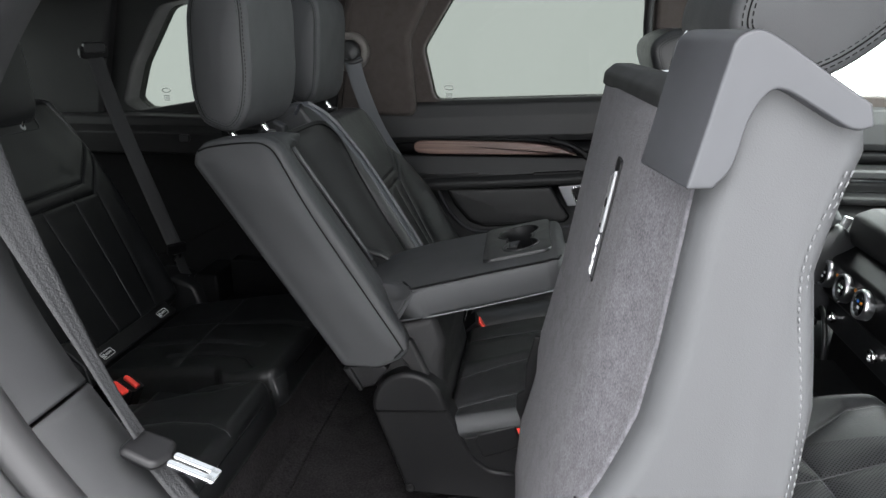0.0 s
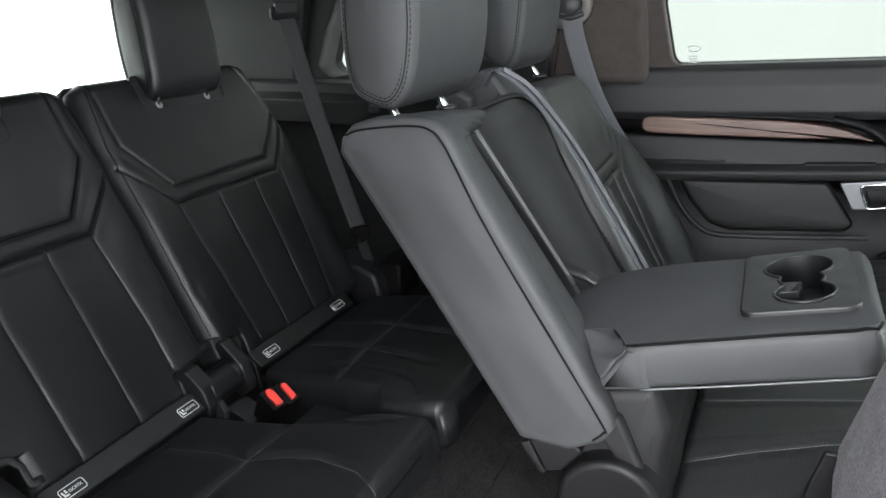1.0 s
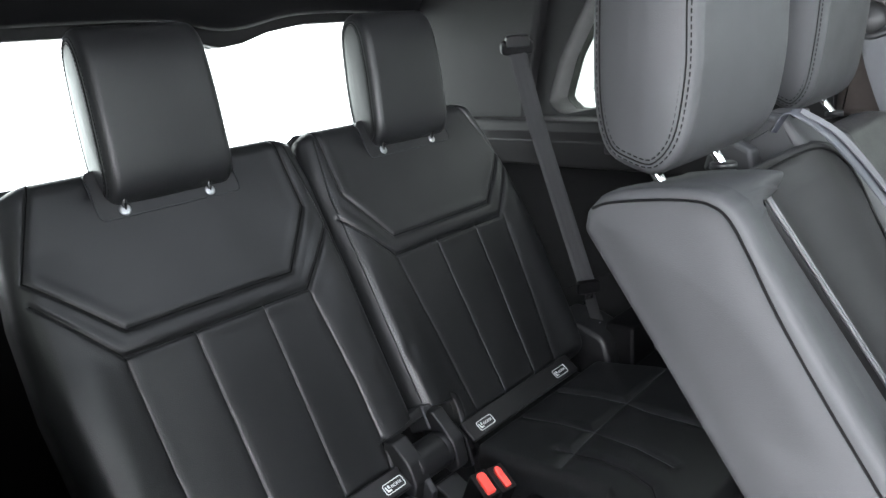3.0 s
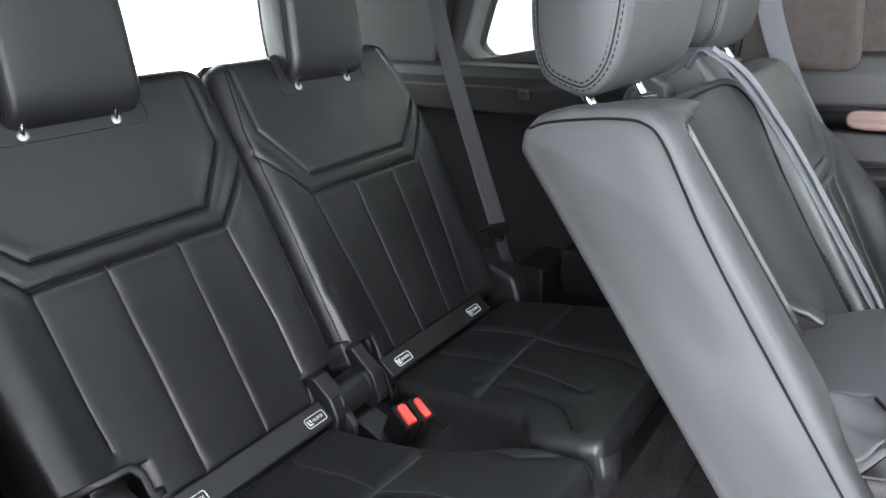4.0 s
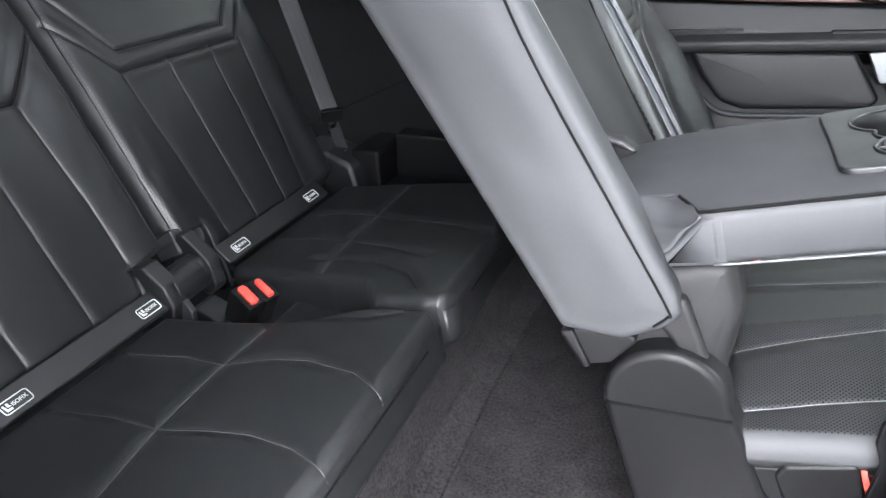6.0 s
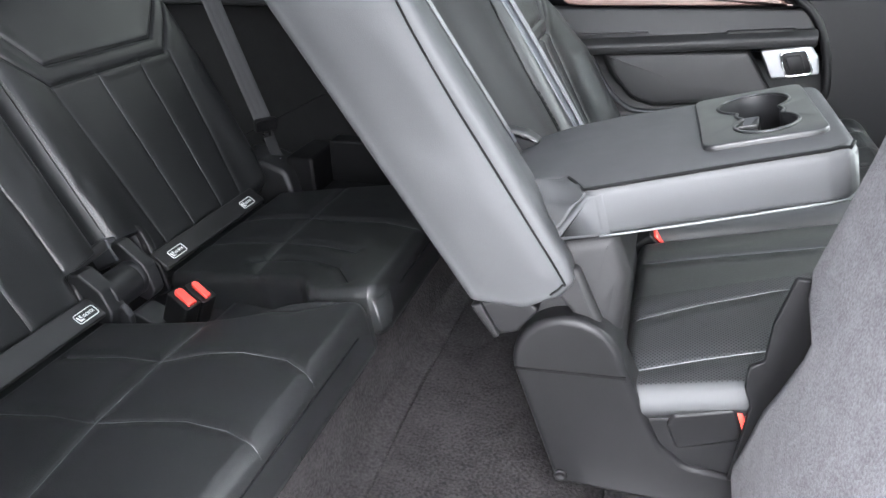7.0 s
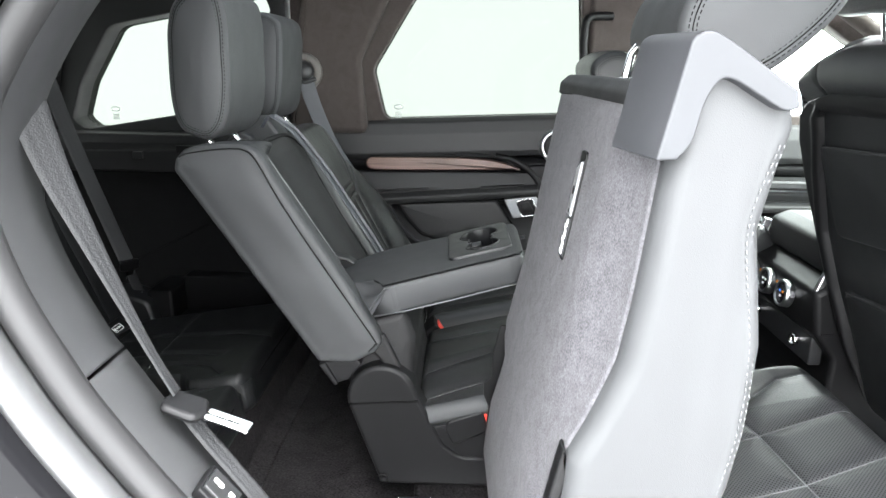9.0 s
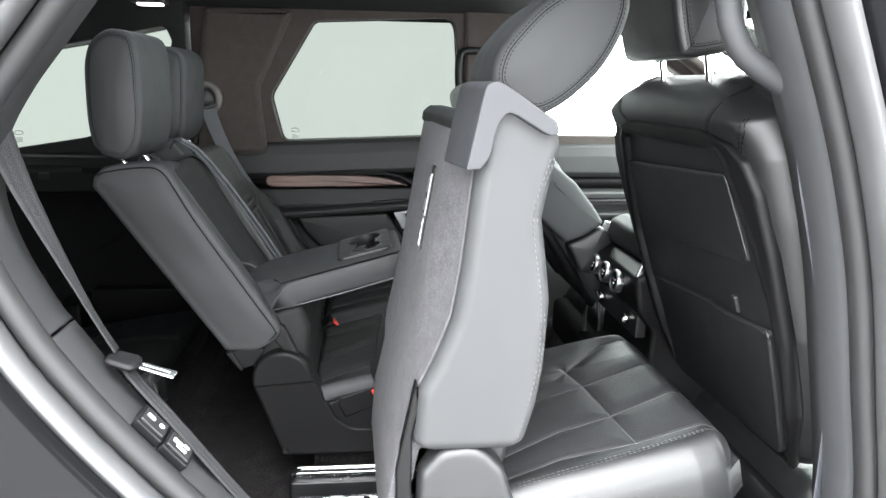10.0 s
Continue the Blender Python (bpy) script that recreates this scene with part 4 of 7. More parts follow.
def build_rear_belts():
    b = belt("third_row_belt", [(-1.10, 1.87, 0.885), (-1.05, 1.87, 0.70), (-0.96, 1.86, 0.45), (-0.905, 1.855, 0.30)], (0.6, 0.8, 0.2), "grey-black seat belt hanging beside the third-row seat", 0.045)
    m = axes((-0.902, 1.85, 0.29), (0.6, 0.8, 0), (0.2, -0.15, 0.96), (0.78, -0.58, -0.2))
    part("tongue_grip", frame_box(m, -0.03, 0.03, -0.005, 0.03, -0.008, 0.008, 0.008, 0.003), PLASTIC, b)
    part("tongue", frame_box(m, -0.012, 0.012, -0.036, 0.0, 0.004, 0.0075, 0.004, 0.0005), CHROME, b, "bright steel tongue")
    part("slot", frame_box(m, -0.006, 0.006, -0.030, -0.010, 0.006, 0.0082, 0.002, 0.0004), PLASTIC, b)
    part("lower_webbing", ribbon_data([(-0.902, 1.855, 0.28), (-0.885, 1.85, 0.235), (-0.868, 1.845, 0.205)], (0.6, 0.8, 0.2), 0.030), DIMBELT, b)
    part("anchor", tube_data([(-0.868, 1.84, 0.21), (-0.845, 1.84, 0.195)], 0.008, 10), SATIN, b, "bright steel belt anchor")
    o = thing("belt_outlet", "black plastic belt guide on the rear pillar", "belt guide", (-1.11, 1.88, 0.89))
    m = axes((-1.105, 1.875, 0.895), (0.6, 0.8, 0), (0.1, -0.1, 0.98), (0.78, -0.58, -0.15))
    part("loop", frame_box(m, -0.042, 0.042, -0.018, 0.018, -0.01, 0.012, 0.014, 0.004), PLASTIC, o)
    part("lip", frame_box(m, -0.03, 0.03, 0.0, 0.03, -0.004, 0.016, 0.008, 0.003), PLASTIC2, o)


def build_side_bins():
    b = thing("side_moulding", "black plastic moulding with an open bin beside the third-row seat", "side trim", (-0.7, 1.88, 0.0))
    arch = round_poly([(-0.97, 0.02), (-0.83, 0.02), (-0.80, 0.12), (-0.82, 0.20), (-0.89, 0.225), (-0.97, 0.23)], [0, 0.01, 0.04, 0.04, 0.03, 0.01], 5)
    part("arch", prism([tuple(p) for p in arch], 1.785, 1.90, XZ(), 0.012, 3), PLASTIC2, b)
    part("block", box(-0.845, -0.765, 1.83, 1.99, 0.02, 0.225, 0.008, 0.012), PLASTIC, b)
    part("bin_wall", box(-0.765, -0.35, 1.93, 1.99, 0.02, 0.245, 0.006, 0.01), PLASTIC, b)
    part("bin_floor", box(-0.765, -0.35, 1.80, 1.935, 0.02, 0.13, 0.006, 0.01), PLASTIC, b)
    l = thing("ledge_latch", "small black plastic button and flap on the side ledge", "latch", (-0.85, 1.92, 0.64), kind="")
    part("button", box(-0.882, -0.85, 1.907, 1.918, 0.630, 0.651, 0.002, 0.004), PLASTIC2, l)
    part("plate", box(-0.745, -0.60, 1.910, 1.918, 0.648, 0.672, 0.002, 0.004), PLASTIC, l)


# ---- second row, far pair ----
BOLSTER = [tuple(p) for p in round_poly([(-0.368, 0.738), (-0.364, 0.758), (-0.347, 0.776), (-0.318, 0.784), (-0.285, 0.788), (-0.250, 0.7895), (-0.232, 0.786), (-0.218, 0.777), (-0.207, 0.763), (-0.194, 0.738), (-0.004, 0.438), (0.004, 0.414), (-0.012, 0.394), (-0.052, 0.372), (-0.119, 0.373)],
                                        [0.012, 0.012, 0.016, 0.03, 0.03, 0.012, 0.008, 0.008, 0.01, 0.02, 0.02, 0.012, 0.012, 0.03, 0.012], 6)]


def centre_seat():
    t = thing("second_row_car_seat", "black leather centre seat with its armrest folded down", "car seat", (0.0, 1.2, 0.0), "second-row seats")
    # side bolster: soft side panel, piped rim and a rounded front band
    ms = axes((-0.002, 0.996, 0.42), (0.8625, 0, 0.506), (-0.506, 0, 0.8625), (0, -1, 0))
    flat_out = [((x + 0.002) * 0.8625 + (z - 0.42) * 0.506, -(x + 0.002) * 0.506 + (z - 0.42) * 0.8625) for x, z in BOLSTER]
    lows = [b for _, b in flat_out]
    puff = lambda a, b: 0.003 * (1 - np.exp(-(np.maximum(line_distance(a, b, flat_out + flat_out[:1]) - 0.012, 0) / 0.018) ** 2)) - 0.003 + 0.0006 * np.sin(b * 31 + a * 40)
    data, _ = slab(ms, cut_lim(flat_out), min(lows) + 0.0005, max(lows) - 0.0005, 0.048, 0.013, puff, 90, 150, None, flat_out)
    side = part("side_bolster", data, SMOOTH, t, "smooth black leather bolster with piped edge, in the paler lit tone")
    rim = smooth_path([(-0.355, 0.9985, 0.7625), (-0.335, 0.9985, 0.770), (-0.284, 0.9985, 0.7775), (-0.250, 0.9985, 0.779), (-0.236, 0.9985, 0.776), (-0.226, 0.9985, 0.770), (-0.216, 0.9985, 0.757), (-0.203, 0.9985, 0.7335), (-0.178, 0.9985, 0.686), (-0.137, 0.9985, 0.618), (-0.073, 0.9985, 0.519), (-0.012, 0.9985, 0.424), (-0.010, 0.9985, 0.412), (-0.022, 0.9985, 0.398)], 110)
    # dark tube drawn for the shadow gap along the bolster's piping
    ob = link("piping", *tube_data(rim, 0.0014, 8), THREADSHADE)
    ob.parent = side
    m = lean(-0.002, 0.42, 30.4, 0.0)
    # front band rounding inwards from the bolster to the recess behind the armrest
    line = smooth_path([(-0.004, 0, 0.438), (-0.10, 0, 0.5895), (-0.194, 0, 0.738), (-0.207, 0, 0.763), (-0.218, 0, 0.777), (-0.232, 0, 0.786), (-0.250, 0, 0.7895), (-0.285, 0, 0.788), (-0.33, 0, 0.781)], 80)
    n = len(line)

    def band(u, v):
        k = v * (n - 1)
        i = min(int(k), n - 2)
        p = line[i].lerp(line[i + 1], k - i)
        d = (line[min(i + 2, n - 1)] - line[max(i - 1, 0)]).normalized()
        inward = Vector((-d.z, 0, d.x))
        b = -0.506 * (p.x + 0.002) + 0.8625 * (p.z - 0.42)
        front = float(np.interp(d.x, [-0.95, -0.60], [0.0, 1.0]))
        deep = 0.016 + front * (0.042 + 0.016 * min(1.0, max(0.0, (0.40 - b) / 0.3)))
        end = 1.19 + front * (float(np.interp(b, [-0.02, 0.13, 0.40], [1.262, 1.228, 1.166])) - 1.19)
        q = p + inward * (0.0035 + deep * u ** 1.7)
        q.y = 1.030 + (end - 1.030) * u
        return q
    part("front_band", sheet_data(band, 30, 90, (-0.014, 0, -0.01)), SMOOTH, t, "smooth leather band rounding into the recess, in the paler lit tone")
    for da, rr, mt, lb in ((0.0, 0.0021, WELTPALE, "thin pale strip beside the recess"), (0.0068, 0.0021, WELTPALE, "thin pale strip beside the recess")):
        a0, a1 = m @ Vector((1.165 + da, 0.410, -0.048)), m @ Vector((1.226 + da, 0.13, -0.054))
        part("edge_strip", tube_data([a0.lerp(a1, k / 10) for k in range(11)], rr, 8), mt, t, lb)
    pl, ph = [-0.02, 0.13, 0.40, 0.44], [1.25, 1.236, 1.176, 1.172]
    ql, qh = [-0.02, 0.09, 0.20, 0.30, 0.36, 0.395, 0.42, 0.44], [1.43, 1.432, 1.425, 1.430, 1.446, 1.444, 1.424, 1.38]

    def hollow(a, b):
        edge = np.interp(b, ql, qh) - 0.03
        left = np.interp(b, pl, ph)
        u = np.clip((a - left) / (edge - left), 0, 1.3)
        return -0.030 * np.exp(-((u - 0.32) / 0.33) ** 2) + 0.006 * np.exp(-((a - edge) / 0.016) ** 2) - 0.003 * np.exp(-((a - edge) / 0.003) ** 2)
    mp = m @ Matrix.Translation((0, 0, -0.044))
    data, surf = slab(mp, lambda v: (np.interp(v, pl, ph), np.interp(v, ql, qh)), -0.02, 0.44, 0.10, 0.018, hollow, 90, 110)
    # darker trim material carries the shade on this turned-away panel
    fb = part("inner_panel", data, TRIM, t, "padded leather inner panel with piping, shade put into darker trim")
    line = [(1.19, 0.428), (1.30, 0.430), (1.365, 0.424), (1.398, 0.404), (1.413, 0.37), (1.404, 0.31), (1.394, 0.22), (1.398, 0.10), (1.402, 0.0)]
    curve = [(p.x, p.y) for p in smooth_path([(a, b, 0) for a, b in line], 90)]
    ob = link("piping", *tube_data(on_surface(surf, curve, 0.006, 0.0010), 0.0017, 6), THREADSHADE)
    ob.parent = fb
    ob = link("stitching", *stitch_data(on_surface(surf, [(a + 0.014, b) for a, b in curve if b < 0.16], 0.006, 0.001), 0.006, 0.004, 0.0011), THREADSHADE)
    ob.parent = fb
    # top of the seat back, carrying the two posts
    top = [tuple(p) for p in round_poly([(-0.32, 0.66), (-0.362, 0.742), (-0.345, 0.763), (-0.292, 0.771), (-0.266, 0.766), (-0.264, 0.740), (-0.27, 0.70), (-0.29, 0.66)], [0.01, 0.02, 0.02, 0.02, 0.01, 0.02, 0.01, 0.01], 5)]
    part("top_roll", prism(top, 1.064, 1.186, XZ(), 0.006, 4), SMOOTH, t, "smooth leather top of the seat back, in the paler lit tone")
    back = [tuple(p) for p in round_poly([(-0.352, 0.74), (-0.28, 0.72), (-0.06, 0.37), (-0.125, 0.385)], 0.012, 4)]
    part("back_shell", prism(back, 1.066, 1.45, XZ(), 0.006, 3), PLASTIC, t)
    fin = [tuple(p) for p in round_poly([(-0.170, 0.520), (-0.155, 0.5175), (-0.105, 0.5085), (-0.084, 0.496), (-0.10, 0.476), (-0.15, 0.455)], [0.004, 0.006, 0.012, 0.005, 0.01, 0.01], 4)]
    part("hinge_cover", prism(fin, 1.262, 1.288, XZ(), 0.005, 3), PLASTIC2, t)
    # head restraint on two slanting posts
    prof = [(-0.380, 0.95), (-0.381, 0.860), (-0.369, 0.812), (-0.342, 0.794), (-0.310, 0.790), (-0.283, 0.820), (-0.271, 0.88), (-0.270, 0.94), (-0.270, 1.00), (-0.282, 1.044), (-0.325, 1.054), (-0.360, 1.030), (-0.375, 0.995)]
    headrest_pad(t, prof, 1.042, 1.280, XZ(), SMOOTH, 0.012, 0.008, 0.004)
    for y in (1.074, 1.214):
        part("post", tube_data([(-0.366, y, 0.845), (-0.330, y, 0.79), (-0.312, y, 0.762)], 0.0058, 12), CHROME, t, "polished steel post")
        mm = Matrix.Translation((-0.314, y, 0.769))
        part("collar", lathe_data([(0.004, -0.006), (0.015, -0.006), (0.015, 0.0005), (0.013, 0.002), (0.009, 0.0025)], mm, 20), PLASTIC2, t, "flat black post collar")
    armrest(t, flat(0.268, 0.588, 14.5, 1.0))
    # lower back below the side bolster
    low = [tuple(p) for p in round_poly([(-0.10, 0.38), (-0.02, 0.45), (0.045, 0.47), (0.066, 0.41), (0.058, 0.30), (0.09, 0.17), (0.0, 0.17)], [0.03, 0.03, 0.02, 0.04, 0.05, 0.03, 0.03], 5)]
    part("lower_back", prism(low, 1.034, 1.42, XZ(), 0.018, 5, 0.003), TRIM, t)
    flap = [tuple(p) for p in round_poly([(-0.03, 0.405), (0.004, 0.43), (0.06, 0.31), (0.045, 0.30), (0.0, 0.37)], 0.01, 4)]
    part("side_flap", prism(flap, 1.016, 1.036, XZ(), 0.006, 3), TRIM, t, "loose leather flap under the bolster")
    # base cover
    dome = [(0.002 + 0.068 * math.cos(radians(g)), 0.300 + 0.068 * math.sin(radians(g))) for g in np.linspace(10, 172, 26)]
    rest = round_poly([(-0.066, 0.30), (-0.064, 0.285), (-0.002, 0.112), (0.22, 0.112), (0.22, 0.176), (0.155, 0.180), (0.122, 0.205), (0.074, 0.30)], [0.0, 0.0, 0.012, 0.0, 0.0, 0.03, 0.03, 0.0], 5)
    cov = dome + [tuple(p) for p in rest]
    cover = part("base_cover", prism(cov, 1.0, 1.06, XZ(), 0.009, 5), PLASTIC, t, "black moulded plastic base cover")
    ob = link("cover_joint", *tube_data([(-0.0615, 0.9996, 0.287), (0.0, 0.9994, 0.2915), (0.0725, 0.9996, 0.297)], 0.0022, 6), THREADSHADE)
    ob.parent = cover
    mm = axes((0.004, 0.9985, 0.128), (1, 0, 0), (0, 0, 1), (0, -1, 0))
    ob = link("bolt", *lathe_data([(0.009, -0.004), (0.009, 0.002), (0.006, 0.003), (0.004, 0.001)], mm, 16), PLASTIC)
    ob.parent = cover
    br = [tuple(p) for p in round_poly([(-0.118, 0.368), (-0.092, 0.325), (-0.062, 0.335), (-0.035, 0.37), (-0.055, 0.385)], 0.006, 3)]
    part("bracket", prism(br, 1.006, 1.04, XZ(), 0.004, 2), PLASTIC, t)
    part("bracket_pad", prism([tuple(p) for p in round_poly([(-0.121, 0.368), (-0.090, 0.324), (-0.082, 0.328), (-0.106, 0.372)], 0.004, 3)], 1.001, 1.035, XZ(), 0.003, 2), PLASTIC, t)
    # cushion
    mc = flat(0.50, 0.375, 14.0, 0.0)
    cs = [[(1.075, 0.0), (1.09, 0.16), (1.088, 0.272), (1.076, 0.35), (1.058, 0.43)], [(1.25, 0.0), (1.25, 0.15), (1.236, 0.255), (1.212, 0.35), (1.184, 0.437)], [(1.365, 0.0), (1.361, 0.2), (1.363, 0.43)]]
    h = upholstery(cs, 0.0022, 0.0028, 0.005, 0.02, None, 0.0006, 8)
    data, surf = slab(mc, lambda v: (1.002 + 0 * v, 1.445 + 0 * v), 0.0, 0.45, 0.04, 0.022, h, 220, 140)
    c = part("cushion", data, LEATHER, t, "black leather cushion with a perforated middle")
    insert_zone(c, mc, PERF, lambda a, b: 1.020 < a < 1.275 - 0.14 * max(0.0, b - 0.18) and b > 0.03)
    # the front roll takes the duller copy to hold down the doorway's glare
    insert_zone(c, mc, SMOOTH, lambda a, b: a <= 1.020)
    for f in cs:
        ob = link("seam", *tube_data(on_surface(surf, f, 0.006, 0.0006), 0.001, 5), THREAD)
        ob.parent = c
    part("cushion_base", prism([tuple(p) for p in round_poly([(0.085, 0.12), (0.49, 0.12), (0.49, 0.338), (0.085, 0.237)], 0.012, 4)], 1.006, 1.42, XZ(), 0.006, 2), PLASTIC, t)
    return t


def armrest(t, ma):
    """Folded-down centre armrest. Frame: a across, b to the rear, c up."""
    def lim(v):
        lo = np.interp(v, [0.0, 0.004, 0.012, 0.03, 0.10, 0.20, 0.262, 0.272, 0.285, 0.298, 0.36, 0.415], [0.062, 0.050, 0.041, 0.037, 0.036, 0.031, 0.026, 0.030, 0.052, 0.076, 0.082, 0.10])
        hi = np.interp(v, [0.0, 0.004, 0.012, 0.03, 0.25, 0.31, 0.415], [0.270, 0.285, 0.298, 0.305, 0.326, 0.318, 0.30])
        return lo, hi
    crown = lambda a, b: 0.004 * np.exp(-((a - 0.18) / 0.12) ** 2) - 0.012 * np.clip((b - 0.30) / 0.1, 0, 1) ** 2
    data, surf = slab(ma, lim, 0.0, 0.415, 0.060, 0.011, crown, 110, 130, lambda a, b: 0.092 < a < 0.29 and 0.03 < b < 0.142)
    arm = part("armrest", data, SMOOTH, t, "black leather armrest lowered")
    edge = on_surface(surf, [(0.060, 0.0035), (0.047, 0.009), (0.0415, 0.03), (0.0405, 0.10), (0.0355, 0.20), (0.031, 0.262), (0.036, 0.274), (0.078, 0.296)], 0.008, 0.0008)
    ob = link("piping", *tube_data(edge, 0.0021, 6), THREADSHADE)
    ob.parent = arm
    ob = link("piping_welt", *tube_data([p + ma.to_3x3() @ Vector((0.004, 0, 0.0)) for p in edge], 0.0016, 6), SMOOTH)
    ob.parent = arm
    lower = [(0.056, 0.001), (0.038, 0.014)] + [(float(lim(b)[0]) - 0.001, b) for b in np.linspace(0.03, 0.265, 22)]
    ob = link("piping", *tube_data([ma @ Vector((a, b, -0.0535 - 0.004 * math.sin(b * 9))) for a, b in lower], 0.0015, 6), WELTPALE)
    ob.parent = arm
    # tray with one opening made of two overlapping rounds
    (a1, b1, r1), (a2, b2, r2) = (0.232, 0.083, 0.041), (0.142, 0.076, 0.034)
    inner = []
    for k in range(120):
        g = 2 * math.pi * k / 120
        d = Vector((math.cos(g), math.sin(g)))
        c = Vector((0.186, 0.079))
        far = 0.0
        for a, b, r in ((a1, b1, r1), (a2, b2, r2)):
            o = c - Vector((a, b))
            q = o.dot(d)
            disc = q * q - (o.dot(o) - r * r)
            if disc > 0:
                far = max(far, -q + math.sqrt(disc))
        inner.append(tuple(c + d * max(far, 0.026)))
    outer = [tuple(p) for p in round_poly([(0.086, 0.018), (0.295, 0.022), (0.296, 0.152), (0.088, 0.146)], 0.016, 6)]
    place = lambda u, v, w: ma @ Vector((u, v, 0.0085 - w))
    tray = link("cup_tray", *holed_plate(outer, inner, 0.0, 0.052, place, 120, 0.004), PLASTIC2, sharp=True)
    tray.parent = arm
    tagged(tray, "black plastic tray with two joined cup holders")
    ob = link("cup_floor", *frame_box(ma, 0.10, 0.285, 0.034, 0.13, -0.050, -0.040, 0.02, 0.002), PLASTIC2)
    ob.parent = arm
    ob = link("cup_rim", *tube_data([ma @ Vector((p[0], p[1], 0.0085)) for p in inner], 0.0020, 6, True), PLASTIC2)
    ob.parent = arm
    # sprung cup holder wedge: a square block with four slanted faces
    mm = ma @ Matrix.Translation((0.175, 0.098, -0.002)) @ Matrix.Rotation(radians(-6), 4, "Z")
    hs, top = 0.017, 0.006
    vs = [(-hs, -hs, -0.03), (hs, -hs, -0.03), (hs, hs, -0.03), (-hs, hs, -0.03), (-hs, -hs, top), (hs, -hs, top), (hs, hs, top), (-hs, hs, top), (0.0, -0.002, top - 0.010)]
    ob = link("divider", [mm @ Vector(v) for v in vs], [(0, 1, 2, 3), (0, 1, 5, 4), (1, 2, 6, 5), (2, 3, 7, 6), (3, 0, 4, 7), (4, 5, 8), (5, 6, 8), (6, 7, 8), (7, 4, 8)], PLASTIC2, smooth=False)
    bv = ob.modifiers.new("edge", "BEVEL")
    bv.width, bv.segments = 0.0018, 2
    ob.parent = arm
    heel = [tuple(p) for p in round_poly([(0.250, -0.006), (0.272, -0.006), (0.313, -0.044), (0.316, -0.058), (0.250, -0.059)], [0.0, 0.006, 0.01, 0.008, 0.0], 4)]
    ob = link("side_heel", *prism(heel, 0.0262, 0.13, lambda u, v, w: ma @ Vector((w, u, v)), 0.006, 4), SMOOTH)
    ob.parent = arm

    def fold(u, v):
        p = Vector((0.080, 0.296, 0.003)).lerp(Vector((0.082, 0.385, 0.002)), u)
        q = Vector((0.029, 0.272, -0.003)).lerp(Vector((0.029, 0.320, -0.050)), u)
        w = p.lerp(q, v)
        w.z -= 0.005 * math.sin(math.pi * v) * math.sin(math.pi * min(1, u * 1.1)) + 0.0022 * math.sin(u * 11 + v * 7)
        return ma @ w
    ob = link("gusset", *sheet_data(fold, 20, 16, (0.002, 0.012, -0.006)), SMOOTH)
    ob.parent = arm
    return arm


